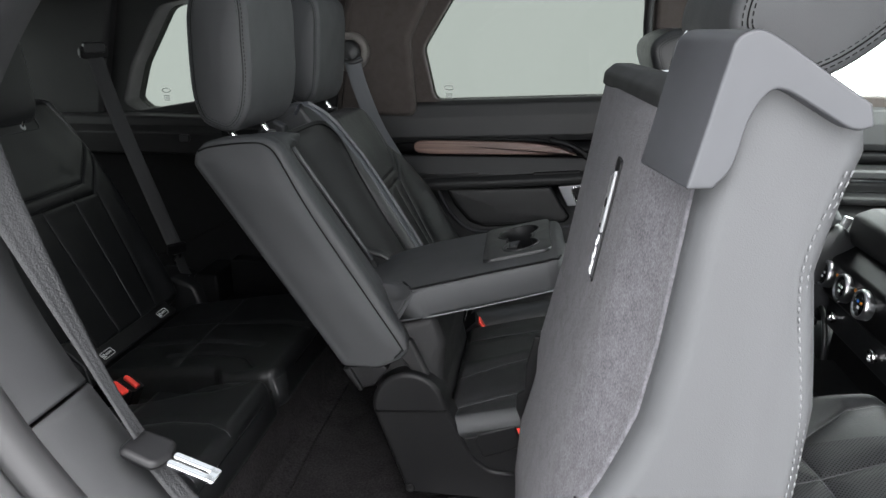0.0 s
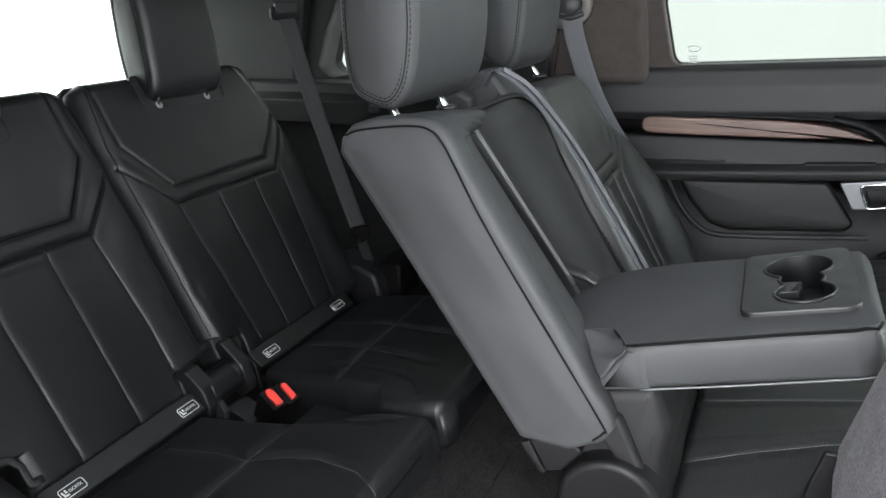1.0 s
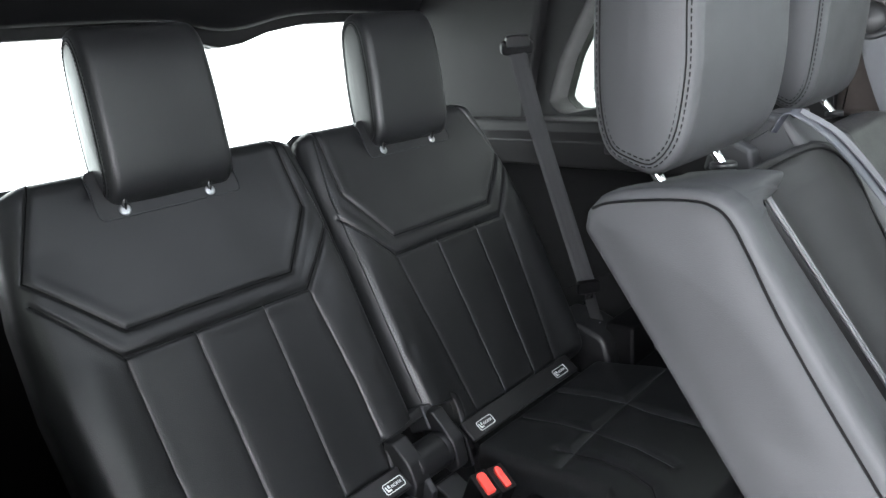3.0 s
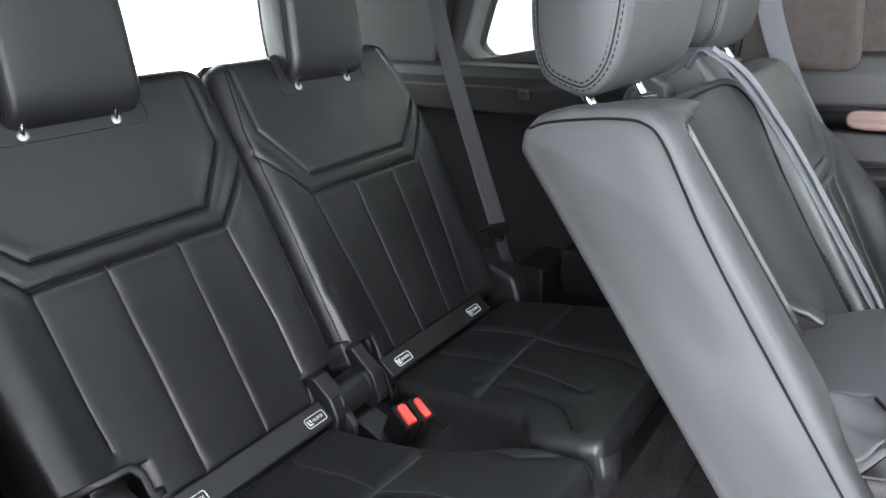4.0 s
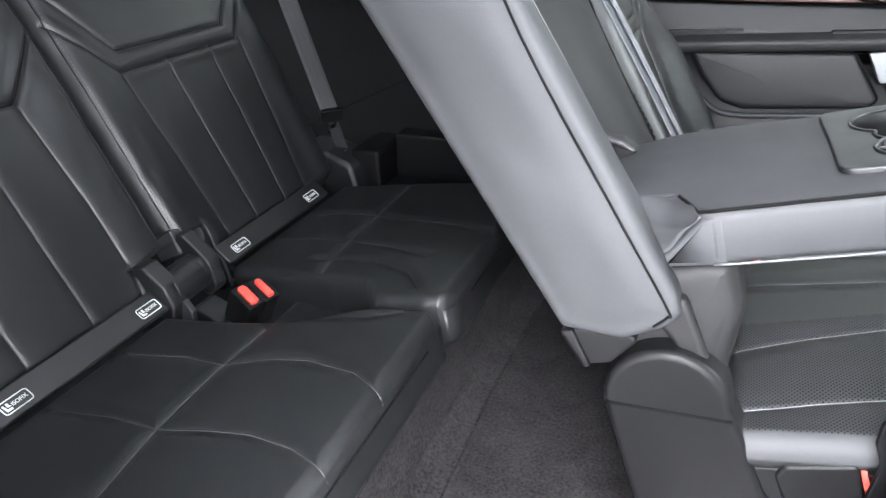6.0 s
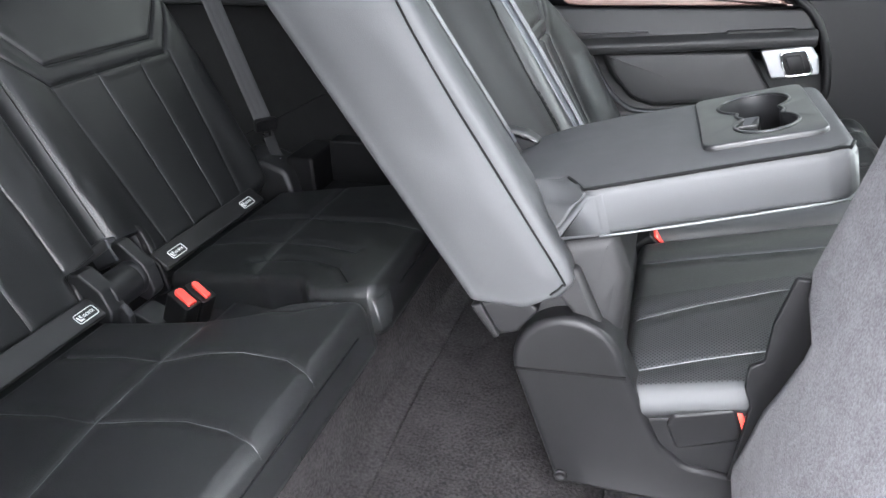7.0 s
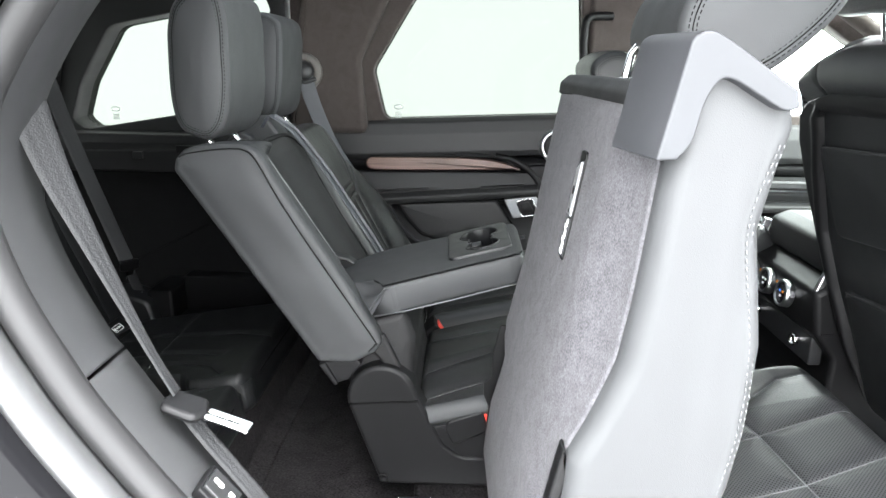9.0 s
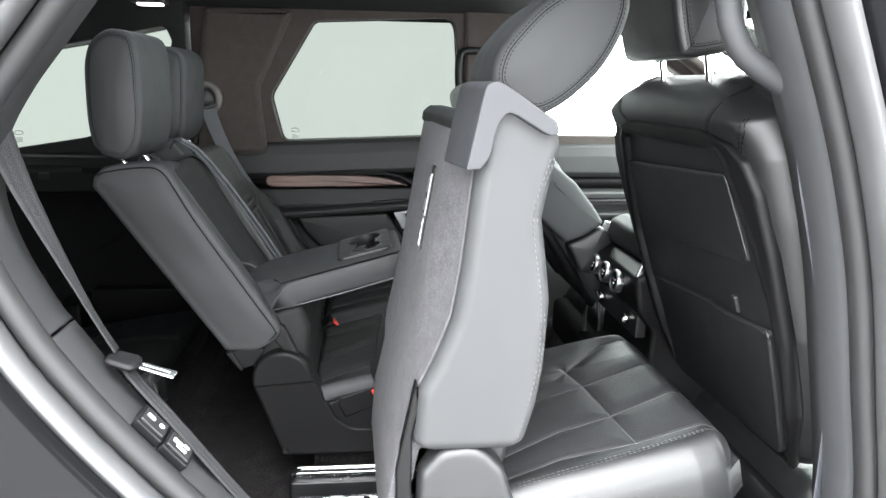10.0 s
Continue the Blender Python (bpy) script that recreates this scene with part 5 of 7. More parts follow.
def far_seat():
    t = thing("second_row_car_seat", "black leather outer second-row seat beside the closed door", "car seat", (0.0, 1.72, 0.0), "second-row seats")
    m = lean(-0.002, 0.42, 30.4, 0.0) @ Matrix.Translation((0, 0, -0.05))
    yoke = [(1.49, 0.44), (1.49, 0.30), (1.53, 0.236), (1.705, 0.240), (1.755, 0.30), (1.76, 0.40)]
    band = [(1.49, 0.27), (1.53, 0.209), (1.705, 0.213), (1.77, 0.275)]
    fl = [[(1.575, 0.21), (1.572, -0.1)], [(1.64, 0.212), (1.63, -0.1)], [(1.53, 0.209), (1.522, -0.1)], [(1.705, 0.213), (1.69, 0.12), (1.675, 0.05), (1.66, -0.1)]]
    bulge = lambda a, b: 0.034 * np.exp(-((a - 1.80) / 0.055) ** 2) * np.clip((0.30 - b) / 0.16, 0, 1) + 0.012 * np.exp(-((a - 1.475) / 0.03) ** 2) * np.clip((0.36 - b) / 0.1, 0, 1)
    firm = creased([yoke, band], 0.003, 0.005, 0.0015, 0.011)
    h = upholstery(fl, 0.0026, 0.0024, 0.0025, 0.011, lambda a, b: bulge(a, b) + firm(a, b), 0.0007, 12)

    def lim(v):
        lo = np.interp(v, [-0.12, 0.0, 0.38, 0.43, 0.445], [1.452, 1.455, 1.456, 1.468, 1.49])
        hi = np.interp(v, [-0.12, 0.0, 0.10, 0.17, 0.21, 0.25, 0.30, 0.36, 0.39, 0.42, 0.445], [1.86, 1.895, 1.90, 1.89, 1.868, 1.835, 1.80, 1.795, 1.79, 1.76, 1.68])
        return lo, hi
    data, surf = slab(m, lim, -0.12, 0.445, 0.12, 0.03, h, 240, 260)
    b = part("backrest", data, LEATHER, t)
    for f in fl:
        ob = link("seam", *tube_data(on_surface(surf, f, 0.008, 0.0006), 0.0009, 5), FINETHREAD)
        ob.parent = b
    for f in (yoke, band):
        ob = link("seam", *tube_data(on_surface(surf, f, 0.006, -0.0006), 0.0018, 5), THREADSHADE)
        ob.parent = b
    prof = [(-0.413, 0.95), (-0.412, 0.865), (-0.398, 0.815), (-0.372, 0.793), (-0.344, 0.785), (-0.320, 0.815), (-0.310, 0.88), (-0.306, 0.94), (-0.304, 0.99), (-0.314, 1.028), (-0.355, 1.044), (-0.394, 1.02), (-0.409, 0.985)]
    headrest_pad(t, prof, 1.546, 1.780, XZ(), SMOOTH, 0.012, 0.008, 0.004)
    for y in (1.59, 1.72):
        part("post", tube_data([(-0.382, y, 0.82), (-0.350, y, 0.775), (-0.335, y, 0.755)], 0.0058, 12), CHROME, t, "polished steel post")
        part("collar", lathe_data([(0.004, -0.006), (0.014, -0.006), (0.014, 0.0005), (0.012, 0.002), (0.008, 0.0025)], Matrix.Translation((-0.334, y, 0.760)), 20), PLASTIC2, t, "flat black post collar")
    mc = flat(0.50, 0.375, 13.0, 1.725)
    cs = [[(-0.15, 0.0), (-0.14, 0.45)], [(-0.05, 0.0), (-0.05, 0.45)], [(0.06, 0.0), (0.06, 0.45)], [(0.16, 0.0), (0.15, 0.45)]]
    h = upholstery(cs, 0.003, 0.004, 0.003, 0.012, lambda a, b: 0.012 * np.exp(-((np.abs(a) - 0.24) / 0.05) ** 2), 0.0005, 9)
    data, surf = slab(mc, lambda v: (-0.272 + 0 * v, 0.25 + 0 * v), 0.0, 0.46, 0.12, 0.04, h, 110, 90)
    c = part("cushion", data, LEATHER, t)
    insert_zone(c, mc, PERF, lambda a, b: -0.15 < a < 0.15 and b > 0.03)
    for f in cs:
        ob = link("seam", *tube_data(on_surface(surf, f, 0.01, 0.0012), 0.0011, 5), THREAD)
        ob.parent = c
    part("cushion_base", box(0.03, 0.49, 1.46, 1.98, 0.05, 0.2, 0.006, 0.02), PLASTIC, t)
    return t


# ---- second row, folded near seat ----
def near_seat():
    t = thing("folded_car_seat", "black leather second-row seat tipped forward, grey carpet back", "car seat", (0.33, 0.7, 0.0), "second-row seats")
    zs = [0.432, 0.445, 0.525, 0.566, 0.60, 0.635, 0.70, 0.77, 0.85, 0.93, 0.957]
    left = [0.275, 0.264, 0.270, 0.290, 0.304, 0.317, 0.328, 0.336, 0.345, 0.352, 0.358]
    zr = [0.432, 0.445, 0.50, 0.56, 0.66, 0.72, 0.78, 0.84, 0.875, 0.90, 0.915, 0.94, 0.957]
    right = [0.415, 0.428, 0.443, 0.452, 0.456, 0.448, 0.439, 0.450, 0.459, 0.455, 0.437, 0.395, 0.365]
    mn = axes((0, 0.424, 0), (1, 0, 0), (0, 0, 1), (0, -1, 0))
    soft = lambda a, b: 0.005 * np.exp(-((a - 0.37) / 0.07) ** 2) * np.exp(-((b - 0.68) / 0.25) ** 2) - 0.004 * np.exp(-((a - 0.405 - 0.05 * (b - 0.5)) / 0.02) ** 2) * np.exp(-((b - 0.70) / 0.15) ** 2)
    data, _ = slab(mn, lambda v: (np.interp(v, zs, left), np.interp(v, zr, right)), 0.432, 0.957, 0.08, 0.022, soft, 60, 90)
    sd = part("side_bolster", data, SMOOTH, t, "smooth black leather bolster, door light put into its paler tone")
    line = [(0.449, 0.428, 0.862), (0.430, 0.428, 0.78), (0.446, 0.428, 0.66), (0.444, 0.428, 0.56), (0.420, 0.428, 0.447)]
    for off in (0.0, 0.004):
        ob = link("stitching", *stitch_data(smooth_path([(x - off * 1.5, y - off * 1.0, z) for x, y, z in line], 120), 0.005, 0.0035, 0.0007), FINETHREAD)
        ob.parent = sd
    # grey carpet over the back
    ez = [0.05, 0.14, 0.21, 0.34, 0.455, 0.60, 0.888]
    ex = [0.238, 0.212, 0.200, 0.207, 0.229, 0.262, 0.312]

    def carpet(u, v):
        z = 0.05 + 0.838 * v
        y = 0.452 + (float(np.interp(z, [0.19, 0.25, 0.373, 0.431, 0.452, 0.466], [0.985, 0.956, 0.91, 0.893, 0.897, 0.985])) - 0.452) * u
        x = float(np.interp(z, ez, ex)) + 0.036 * (0.985 - y)
        want = float(np.interp(z, zs, left)) - 0.002 if z > 0.43 else x
        k = min(1.0, max(0.0, (0.585 - y) / 0.125))
        k = k * k * (3 - 2 * k)
        x += max(0.0, want - x) * k + 0.006 * max(0.0, (y - 0.965) / 0.02) ** 2
        return (x, y, z)
    part("carpet_back", sheet_data(carpet, 50, 50, (0.03, 0, 0)), BACKCARPET, t, "grey carpet backing")
    body = [tuple(p) for p in round_poly([(0.29, 0.30), (0.345, 0.81), (0.345, 0.875), (0.348, 0.89), (0.372, 0.89), (0.43, 0.82), (0.44, 0.5), (0.40, 0.36)], 0.02, 5)]
    part("pad", prism(body, 0.47, 0.988, XZ(), 0.016, 4, 0.003), LEATHER, t)
    roll = [tuple(p) for p in round_poly([(0.309, 0.884), (0.311, 0.902), (0.325, 0.914), (0.350, 0.914), (0.385, 0.90), (0.37, 0.868)], [0.004, 0.012, 0.012, 0.012, 0.012, 0.01], 5)]
    part("top_roll", prism(roll, 0.46, 0.988, lambda u, v, w: Vector((u + 0.036 * (0.985 - w) + 0.012 * max(0.0, (0.58 - w) / 0.12), w, v)), 0.010, 5), TRIM, t)
    # slate shoulder cap
    inner = smooth_path([(0.343, 0.849, 0), (0.355, 0.866, 0), (0.362, 0.898, 0), (0.372, 0.917, 0), (0.384, 0.920, 0), (0.408, 0.907, 0), (0.432, 0.894, 0), (0.446, 0.896, 0)], 42)
    outer = smooth_path([(0.324, 0.848, 0), (0.334, 0.895, 0), (0.343, 0.938, 0), (0.348, 0.955, 0), (0.361, 0.961, 0), (0.376, 0.955, 0), (0.410, 0.933, 0), (0.442, 0.912, 0)], 42)

    def cap(u, v):
        k = min(len(inner), len(outer)) - 1
        p = Vector(outer[round(u * k)]).lerp(Vector(inner[round(u * k)]), v)
        return (p.x + 0.004, 0.408, p.y)
    co = part("shoulder_cap", sheet_data(cap, min(len(inner), len(outer)), 5, (-0.020, 0.107, 0)), CAPGREY, t, "slate-grey plastic cap")
    bv = co.modifiers.new("edge", "BEVEL")
    bv.width, bv.segments, bv.limit_method, bv.angle_limit = 0.004, 3, "ANGLE", radians(50)
    co.modifiers.new("weighted", "WEIGHTED_NORMAL")
    # recline strap slot
    ms = axes((0.2985, 0.683, 0.75), (0, -1, 0), (0.166, 0, 0.986), (-0.986, 0, 0.166))
    sl = part("strap_slot", frame_box(ms, -0.0175, 0.0175, -0.072, 0.074, -0.006, 0.0015, 0.007, 0.001), PLASTIC, t, "black release slot with a printed pictogram")
    lev = [tuple(p) for p in round_poly([(-0.013, -0.012), (0.0135, -0.012), (0.0135, 0.062), (-0.013, 0.050)], 0.002, 3)]
    ob = link("lever", *prism(lev, 0.0, 0.0045, in_frame(ms), 0.0012, 2), LEVERGREY)
    ob.parent = sl
    for b, r in ((0.022, 0.0058), (-0.006, 0.003)):
        ob = link("screw", *lathe_data([(r, 0.0), (r, 0.0052), (r * 0.6, 0.0058)], ms @ Matrix.Translation((0.002, b, 0)), 14), PLASTIC)
        ob.parent = sl
    plate = [tuple(p) for p in round_poly([(-0.014, -0.068), (0.014, -0.068), (0.014, -0.013), (-0.014, -0.013)], 0.004, 3)]
    ob = link("label_plate", *prism(plate, 0.0, 0.003, in_frame(ms), 0.0008, 2), CAPGREY)
    ob.parent = sl
    for a, b, w, hh in ((0, -0.062, 0.018, 0.006), (0.003, -0.053, 0.012, 0.010), (-0.004, -0.046, 0.010, 0.008), (0.004, -0.038, 0.009, 0.012), (-0.003, -0.028, 0.008, 0.007), (0.005, -0.022, 0.008, 0.010)):
        ob = link("pictogram", *frame_box(ms, a - w / 2, a + w / 2, b - hh / 2, b + hh / 2, 0.0025, 0.0038, 0.002, 0.0004), WHITE)
        ob.parent = sl
    # hinge shields at both lower corners
    sh = [tuple(p) for p in round_poly([(0.225, 0.465), (0.213, 0.41), (0.212, 0.362), (0.198, 0.352), (0.198, 0.325), (0.208, 0.30), (0.20, 0.19), (0.27, 0.19), (0.285, 0.465)], [0.004, 0.008, 0.006, 0.008, 0.008, 0.01, 0.004, 0.004, 0.004], 4)]
    part("hinge_shield", prism(sh, 0.978, 0.986, XZ(), 0.002, 2), PLASTIC, t)
    sh = [tuple(p) for p in round_poly([(0.268, 0.545), (0.275, 0.50), (0.262, 0.455), (0.262, 0.36), (0.30, 0.16), (0.235, 0.16), (0.238, 0.40)], 0.006, 4)]
    part("hinge_shield", prism(sh, 0.44, 0.468, XZ(), 0.004, 2), PLASTIC, t)
    rec = [tuple(p) for p in round_poly([(0.268, 0.33), (0.272, 0.40), (0.305, 0.436), (0.36, 0.442), (0.40, 0.40), (0.43, 0.30), (0.46, 0.12), (0.27, 0.12)], [0.02, 0.03, 0.04, 0.05, 0.05, 0.05, 0.01, 0.01], 6)]
    part("recliner_cover", prism(rec, 0.425, 0.475, XZ(), 0.012, 4, 0.002), PLASTIC2, t, "grey-black plastic recliner cover")
    # cushion
    mc = flat(0.785, 0.418, 13.0, 0.735)
    cs = [[(0.065, 0.0), (0.025, 0.17), (0.016, 0.25), (0.0, 0.40)], [(-0.065, 0.0), (-0.108, 0.16), (-0.118, 0.26), (-0.164, 0.39)], [(0.12, 0.188), (0.025, 0.172), (-0.111, 0.16), (-0.215, 0.15)],
          [(0.08, 0.215), (0.14, 0.14), (0.18, 0.08), (0.187, 0.0)], [(-0.235, 0.40), (-0.205, 0.28), (-0.212, 0.15), (-0.20, 0.0)]]
    h = upholstery(cs, 0.0028, 0.0028, 0.0042, 0.018, lambda a, b: 0.010 * np.exp(-((a - 0.215) / 0.035) ** 2) + 0.006 * np.exp(-((a + 0.25) / 0.035) ** 2), 0.0006, 21)

    def lim(v):
        g = np.interp(v, [0.0, 0.03, 0.08, 0.45], [0.21, 0.235, 0.245, 0.25])
        return -g - 0.045, g
    data, surf = slab(mc, lim, 0.0, 0.43, 0.14, 0.045, h, 220, 190)
    c = part("cushion", data, LEATHER, t, "black leather cushion with a perforated middle")
    insert_zone(c, mc, PERF, lambda a, b: -0.205 < a < 0.10 and b > 0.012)
    for f in cs:
        ob = link("seam", *tube_data(on_surface(surf, f, 0.006, 0.0005), 0.001, 5), FINETHREAD)
        ob.parent = c
    for off in (0.0, 0.005):
        ob = link("stitching", *stitch_data(on_surface(surf, [(-0.262 + off, 0.36), (-0.25 + off, 0.14), (-0.235 + off, 0.02)], 0.006, 0.0006), 0.005, 0.003, 0.0006), PIPING)
        ob.parent = c
    part("cushion_base", prism([tuple(p) for p in round_poly([(0.32, 0.06), (0.74, 0.06), (0.75, 0.30), (0.32, 0.22)], 0.03, 4)], 0.475, 0.95, XZ(), 0.01, 3), PLASTIC, t)
    # head restraint nodding forward, in the paler copy that carries the light on it
    prof = [(0.391, 0.962), (0.398, 1.005), (0.424, 1.042), (0.465, 1.082), (0.52, 1.112), (0.575, 1.122), (0.598, 1.09), (0.592, 1.045), (0.566, 0.992), (0.530, 0.952), (0.490, 0.922), (0.455, 0.912), (0.415, 0.932)]
    headrest_pad(t, prof, 0.590, 0.850, XZ(), SMOOTH, 0.014, 0.008, 0.004)
    for y in (0.64, 0.80):
        part("post", tube_data([(0.375, y, 0.90), (0.385, y, 0.945), (0.415, y, 0.985)], 0.006, 12), CHROME, t, "polished steel post")
        part("post_collar", lathe_data([(0.004, 0), (0.017, 0.0), (0.016, 0.006), (0.008, 0.008)], Matrix.Translation((0.375, y, 0.906)), 18), CHROME, t)
    return t


def build_second_row():
    centre_seat()
    far_seat()
    near_seat()


build_ground()
build_shell()
build_sides()
build_tailgate()
build_third_row()
build_rear_belts()
build_side_bins()
build_second_row()


# ---- far doors ----
def door_panel(x0, x1, name, label):
    t = thing(name, label, "car door", ((x0 + x1) / 2, 2.12, 0.0), "far doors")

    def sec(pts, lo=x0, hi=x1, mat=DOORTRIM, pname="panel", lab="", bev=0.004, rise=0.0, up=0.0):
        return part(pname, prism([tuple(p) for p in pts], lo, hi, lambda u, v, w: Vector((w, u, v + (rise * w + up if name == "rear_door" else 0.0))), bev, 2), mat, t, lab)
    sec(round_poly([(2.20, 0.618), (2.098, 0.620), (2.090, 0.64), (2.094, 0.70), (2.104, 0.738), (2.120, 0.751), (2.20, 0.751)], [0, 0.008, 0.02, 0.05, 0.02, 0.012, 0], 5), pname="upper_roll", lab="soft black upper roll", mat=DOORTRIM, rise=0.04)
    sec([(2.20, 0.575), (2.118, 0.575), (2.118, 0.624), (2.20, 0.624)], mat=PLASTIC, pname="inlay_bed", bev=0.002)
    sec(round_poly([(2.20, 0.49), (2.085, 0.492), (2.082, 0.52), (2.10, 0.575), (2.20, 0.580)], [0, 0.01, 0.02, 0.01, 0], 4), pname="middle_panel", mat=DOORTRIM, rise=0.012, hi=0.40 if name == "rear_door" else x1)
    sec(round_poly([(2.20, 0.46), (2.06, 0.462), (2.055, 0.485), (2.075, 0.499), (2.20, 0.499)], [0, 0.012, 0.012, 0.008, 0], 4), pname="armrest_ledge", mat=DOORTRIM, rise=0.075, up=0.0125, hi=0.395 if name == "rear_door" else x1)
    sec([(2.20, 0.02), (2.115, 0.02), (2.105, 0.455), (2.20, 0.465)], pname="lower_panel")
    return t


def build_far_doors():
    t = door_panel(-0.42, 0.64, "rear_door", "closed rear door with brown wood inlay and black trim")
    # wood inlay, tapering forward
    up = [(-0.180, 0.600), (-0.178, 0.611), (-0.168, 0.6195), (-0.14, 0.6225), (0.0, 0.6245), (0.15, 0.6235), (0.23, 0.618), (0.29, 0.606), (0.335, 0.588)]
    lo = [(0.335, 0.5865), (0.28, 0.5875), (0.15, 0.584), (0.0, 0.581), (-0.14, 0.580), (-0.165, 0.582), (-0.177, 0.590)]
    out = [Vector((p.x, p.y)) for p in smooth_path([(x, z, 0) for x, z in up], 40)] + [Vector(p) for p in lo]
    part("wood_inlay", prism([tuple(p) for p in out], 2.088, 2.125, XZ(), 0.004, 3), WOOD, t, "brown open-pore wood inlay")
    # dark sweep that carries on from the inlay's tip
    sw = smooth_path([(0.25, 2.092, 0.633), (0.32, 2.090, 0.615), (0.382, 2.083, 0.568), (0.42, 2.082, 0.49), (0.436, 2.084, 0.40), (0.425, 2.09, 0.34), (0.39, 2.095, 0.31)], 60)
    part("sweep_trim", tube_data(sw, 0.010, 10), PLASTIC, t)
    sw2 = smooth_path([(-0.40, 2.098, 0.628), (-0.1, 2.095, 0.630), (0.2, 2.094, 0.631), (0.27, 2.094, 0.626)], 40)
    part("inlay_edge", tube_data(sw2, 0.004, 8), PLASTIC, t)
    # forward plastic face with speaker
    fwd = [tuple(p) for p in round_poly([(0.345, 0.60), (0.40, 0.545), (0.432, 0.47), (0.445, 0.39), (0.43, 0.31), (0.38, 0.02), (0.64, 0.02), (0.64, 0.615)], 0.02, 4)]
    part("speaker_panel", prism(fwd, 2.092, 2.12, XZ(), 0.004, 2), PLASTIC, t)
    ms = axes((0.452, 2.086, 0.667), (1, 0, 0), (0, 0, 1), (0, -1, 0))
    part("speaker_ring", lathe_data([(0.044, -0.01), (0.044, 0.004), (0.047, 0.007), (0.0535, 0.006), (0.056, 0.0), (0.056, -0.01)], ms, 48), SATIN, t, "bright speaker ring")
    part("speaker_mesh", lathe_data([(0.0445, -0.004), (0.043, 0.0), (0.03, 0.0015), (0.001, 0.002)], ms, 40), PLASTIC, t)
    # pull slot and the long crease on the ledge
    part("pull_slot", prism([tuple(p) for p in round_poly([(0.20, 0.518), (0.345, 0.530), (0.35, 0.541), (0.205, 0.531)], 0.003, 3)], 2.072, 2.10, XZ(), 0.002, 2), PLASTIC, t)
    part("pull_slot", prism([tuple(p) for p in round_poly([(-0.17, 0.508), (0.03, 0.520), (0.03, 0.525), (-0.17, 0.513)], 0.001, 2)], 2.078, 2.10, XZ(), 0.001, 1), FLAPBLACK, t)
    # lower pocket with rounded lower rear corner
    pk = [tuple(p) for p in round_poly([(-0.07, 0.470), (-0.042, 0.42), (0.006, 0.366), (0.056, 0.352), (0.306, 0.376), (0.322, 0.392), (0.258, 0.487)], [0.008, 0.05, 0.05, 0.04, 0.02, 0.02, 0.01], 5)]
    part("pocket_pad", prism(pk, 2.07, 2.11, XZ(), 0.008, 3, 0.003), DOORTRIM, t, "padded black lower insert")
    # near-black tube standing in for the shaded gap round the pad
    part("pocket_gap_shade", tube_data([Vector((p[0], 2.076, p[1])) for p in pk], 0.004, 6, True), THREADSHADE, t)
    rim = smooth_path([(-0.112, 2.083, 0.480), (-0.097, 2.080, 0.458), (-0.058, 2.078, 0.390), (-0.005, 2.078, 0.342), (0.05, 2.079, 0.332), (0.18, 2.082, 0.342), (0.36, 2.085, 0.36)], 60)
    part("pocket_rim", tube_data(rim, 0.007, 8), CAPGREY, t)
    # door release
    bz = [tuple(p) for p in round_poly([(0.280, 0.491), (0.386, 0.506), (0.404, 0.482), (0.415, 0.442), (0.314, 0.427)], [0.006, 0.012, 0.01, 0.008, 0.008], 4)]
    hd = part("release_bezel", prism(bz, 2.068, 2.09, XZ(), 0.004, 3), BRUSHED, t, "satin metal release surround")
    ho = [tuple(p) for p in round_poly([(0.322, 0.488), (0.374, 0.498), (0.400, 0.446), (0.345, 0.435)], 0.011, 5)]
    ob = link("release_well", *prism(ho, 2.0635, 2.075, XZ(), 0.001, 2), PLASTIC)
    ob.parent = hd
    hi2 = [tuple(p) for p in round_poly([(0.334, 0.480), (0.366, 0.486), (0.384, 0.452), (0.350, 0.445)], 0.006, 4)]
    ob = link("release_lever", *prism(hi2, 2.060, 2.066, XZ(), 0.002, 2), PLASTIC)
    ob.parent = hd
    rv = link("release_edge", *tube_data([Vector((p[0], 2.063, p[1])) for p in ho], 0.0025, 6, True), CHROME)
    rv.parent = hd
    # front door
    f = door_panel(0.70, 2.0, "front_door", "closed front door with brown wood inlay and black trim")
    part("wood_inlay", prism([tuple(p) for p in round_poly([(0.72, 0.64), (0.74, 0.668), (1.7, 0.668), (1.8, 0.64)], 0.006, 4)], 2.096, 2.125, XZ(), 0.004, 3), WOOD, f, "brown open-pore wood inlay")
    part("handle_ledge", prism([tuple(p) for p in round_poly([(0.72, 0.545), (1.6, 0.545), (1.6, 0.575), (0.72, 0.575)], 0.01, 4)], 2.03, 2.11, XZ(), 0.008, 3), DOORTRIM, f)
    part("bright_line", tube_data([(0.72, 2.078, 0.535), (1.6, 2.078, 0.535)], 0.004, 6), SATIN, f)
    # pillar between the doors with its grab handle
    p = part("pillar_between", prism([tuple(q) for q in round_poly([(0.535, 0.0), (0.735, 0.0), (0.70, 0.75), (0.71, 1.24), (0.535, 1.24), (0.545, 0.75)], 0.03, 4)], 2.10, 2.16, XZ(), 0.015, 3), PILLAR, None)
    tagged(p, "brown-black cloth pillar between the far doors", "pillar trim", kind="structure")
    g = thing("grab_handle", "black plastic grab handle on the far pillar", "grab handle", (0.55, 2.06, 0.98))
    part("bar", tube_data(smooth_path([(0.60, 2.08, 1.075), (0.53, 2.05, 1.07), (0.512, 2.04, 1.04), (0.513, 2.04, 0.95), (0.528, 2.05, 0.905), (0.60, 2.08, 0.905)], 40), 0.013, 12), PLASTIC, g)
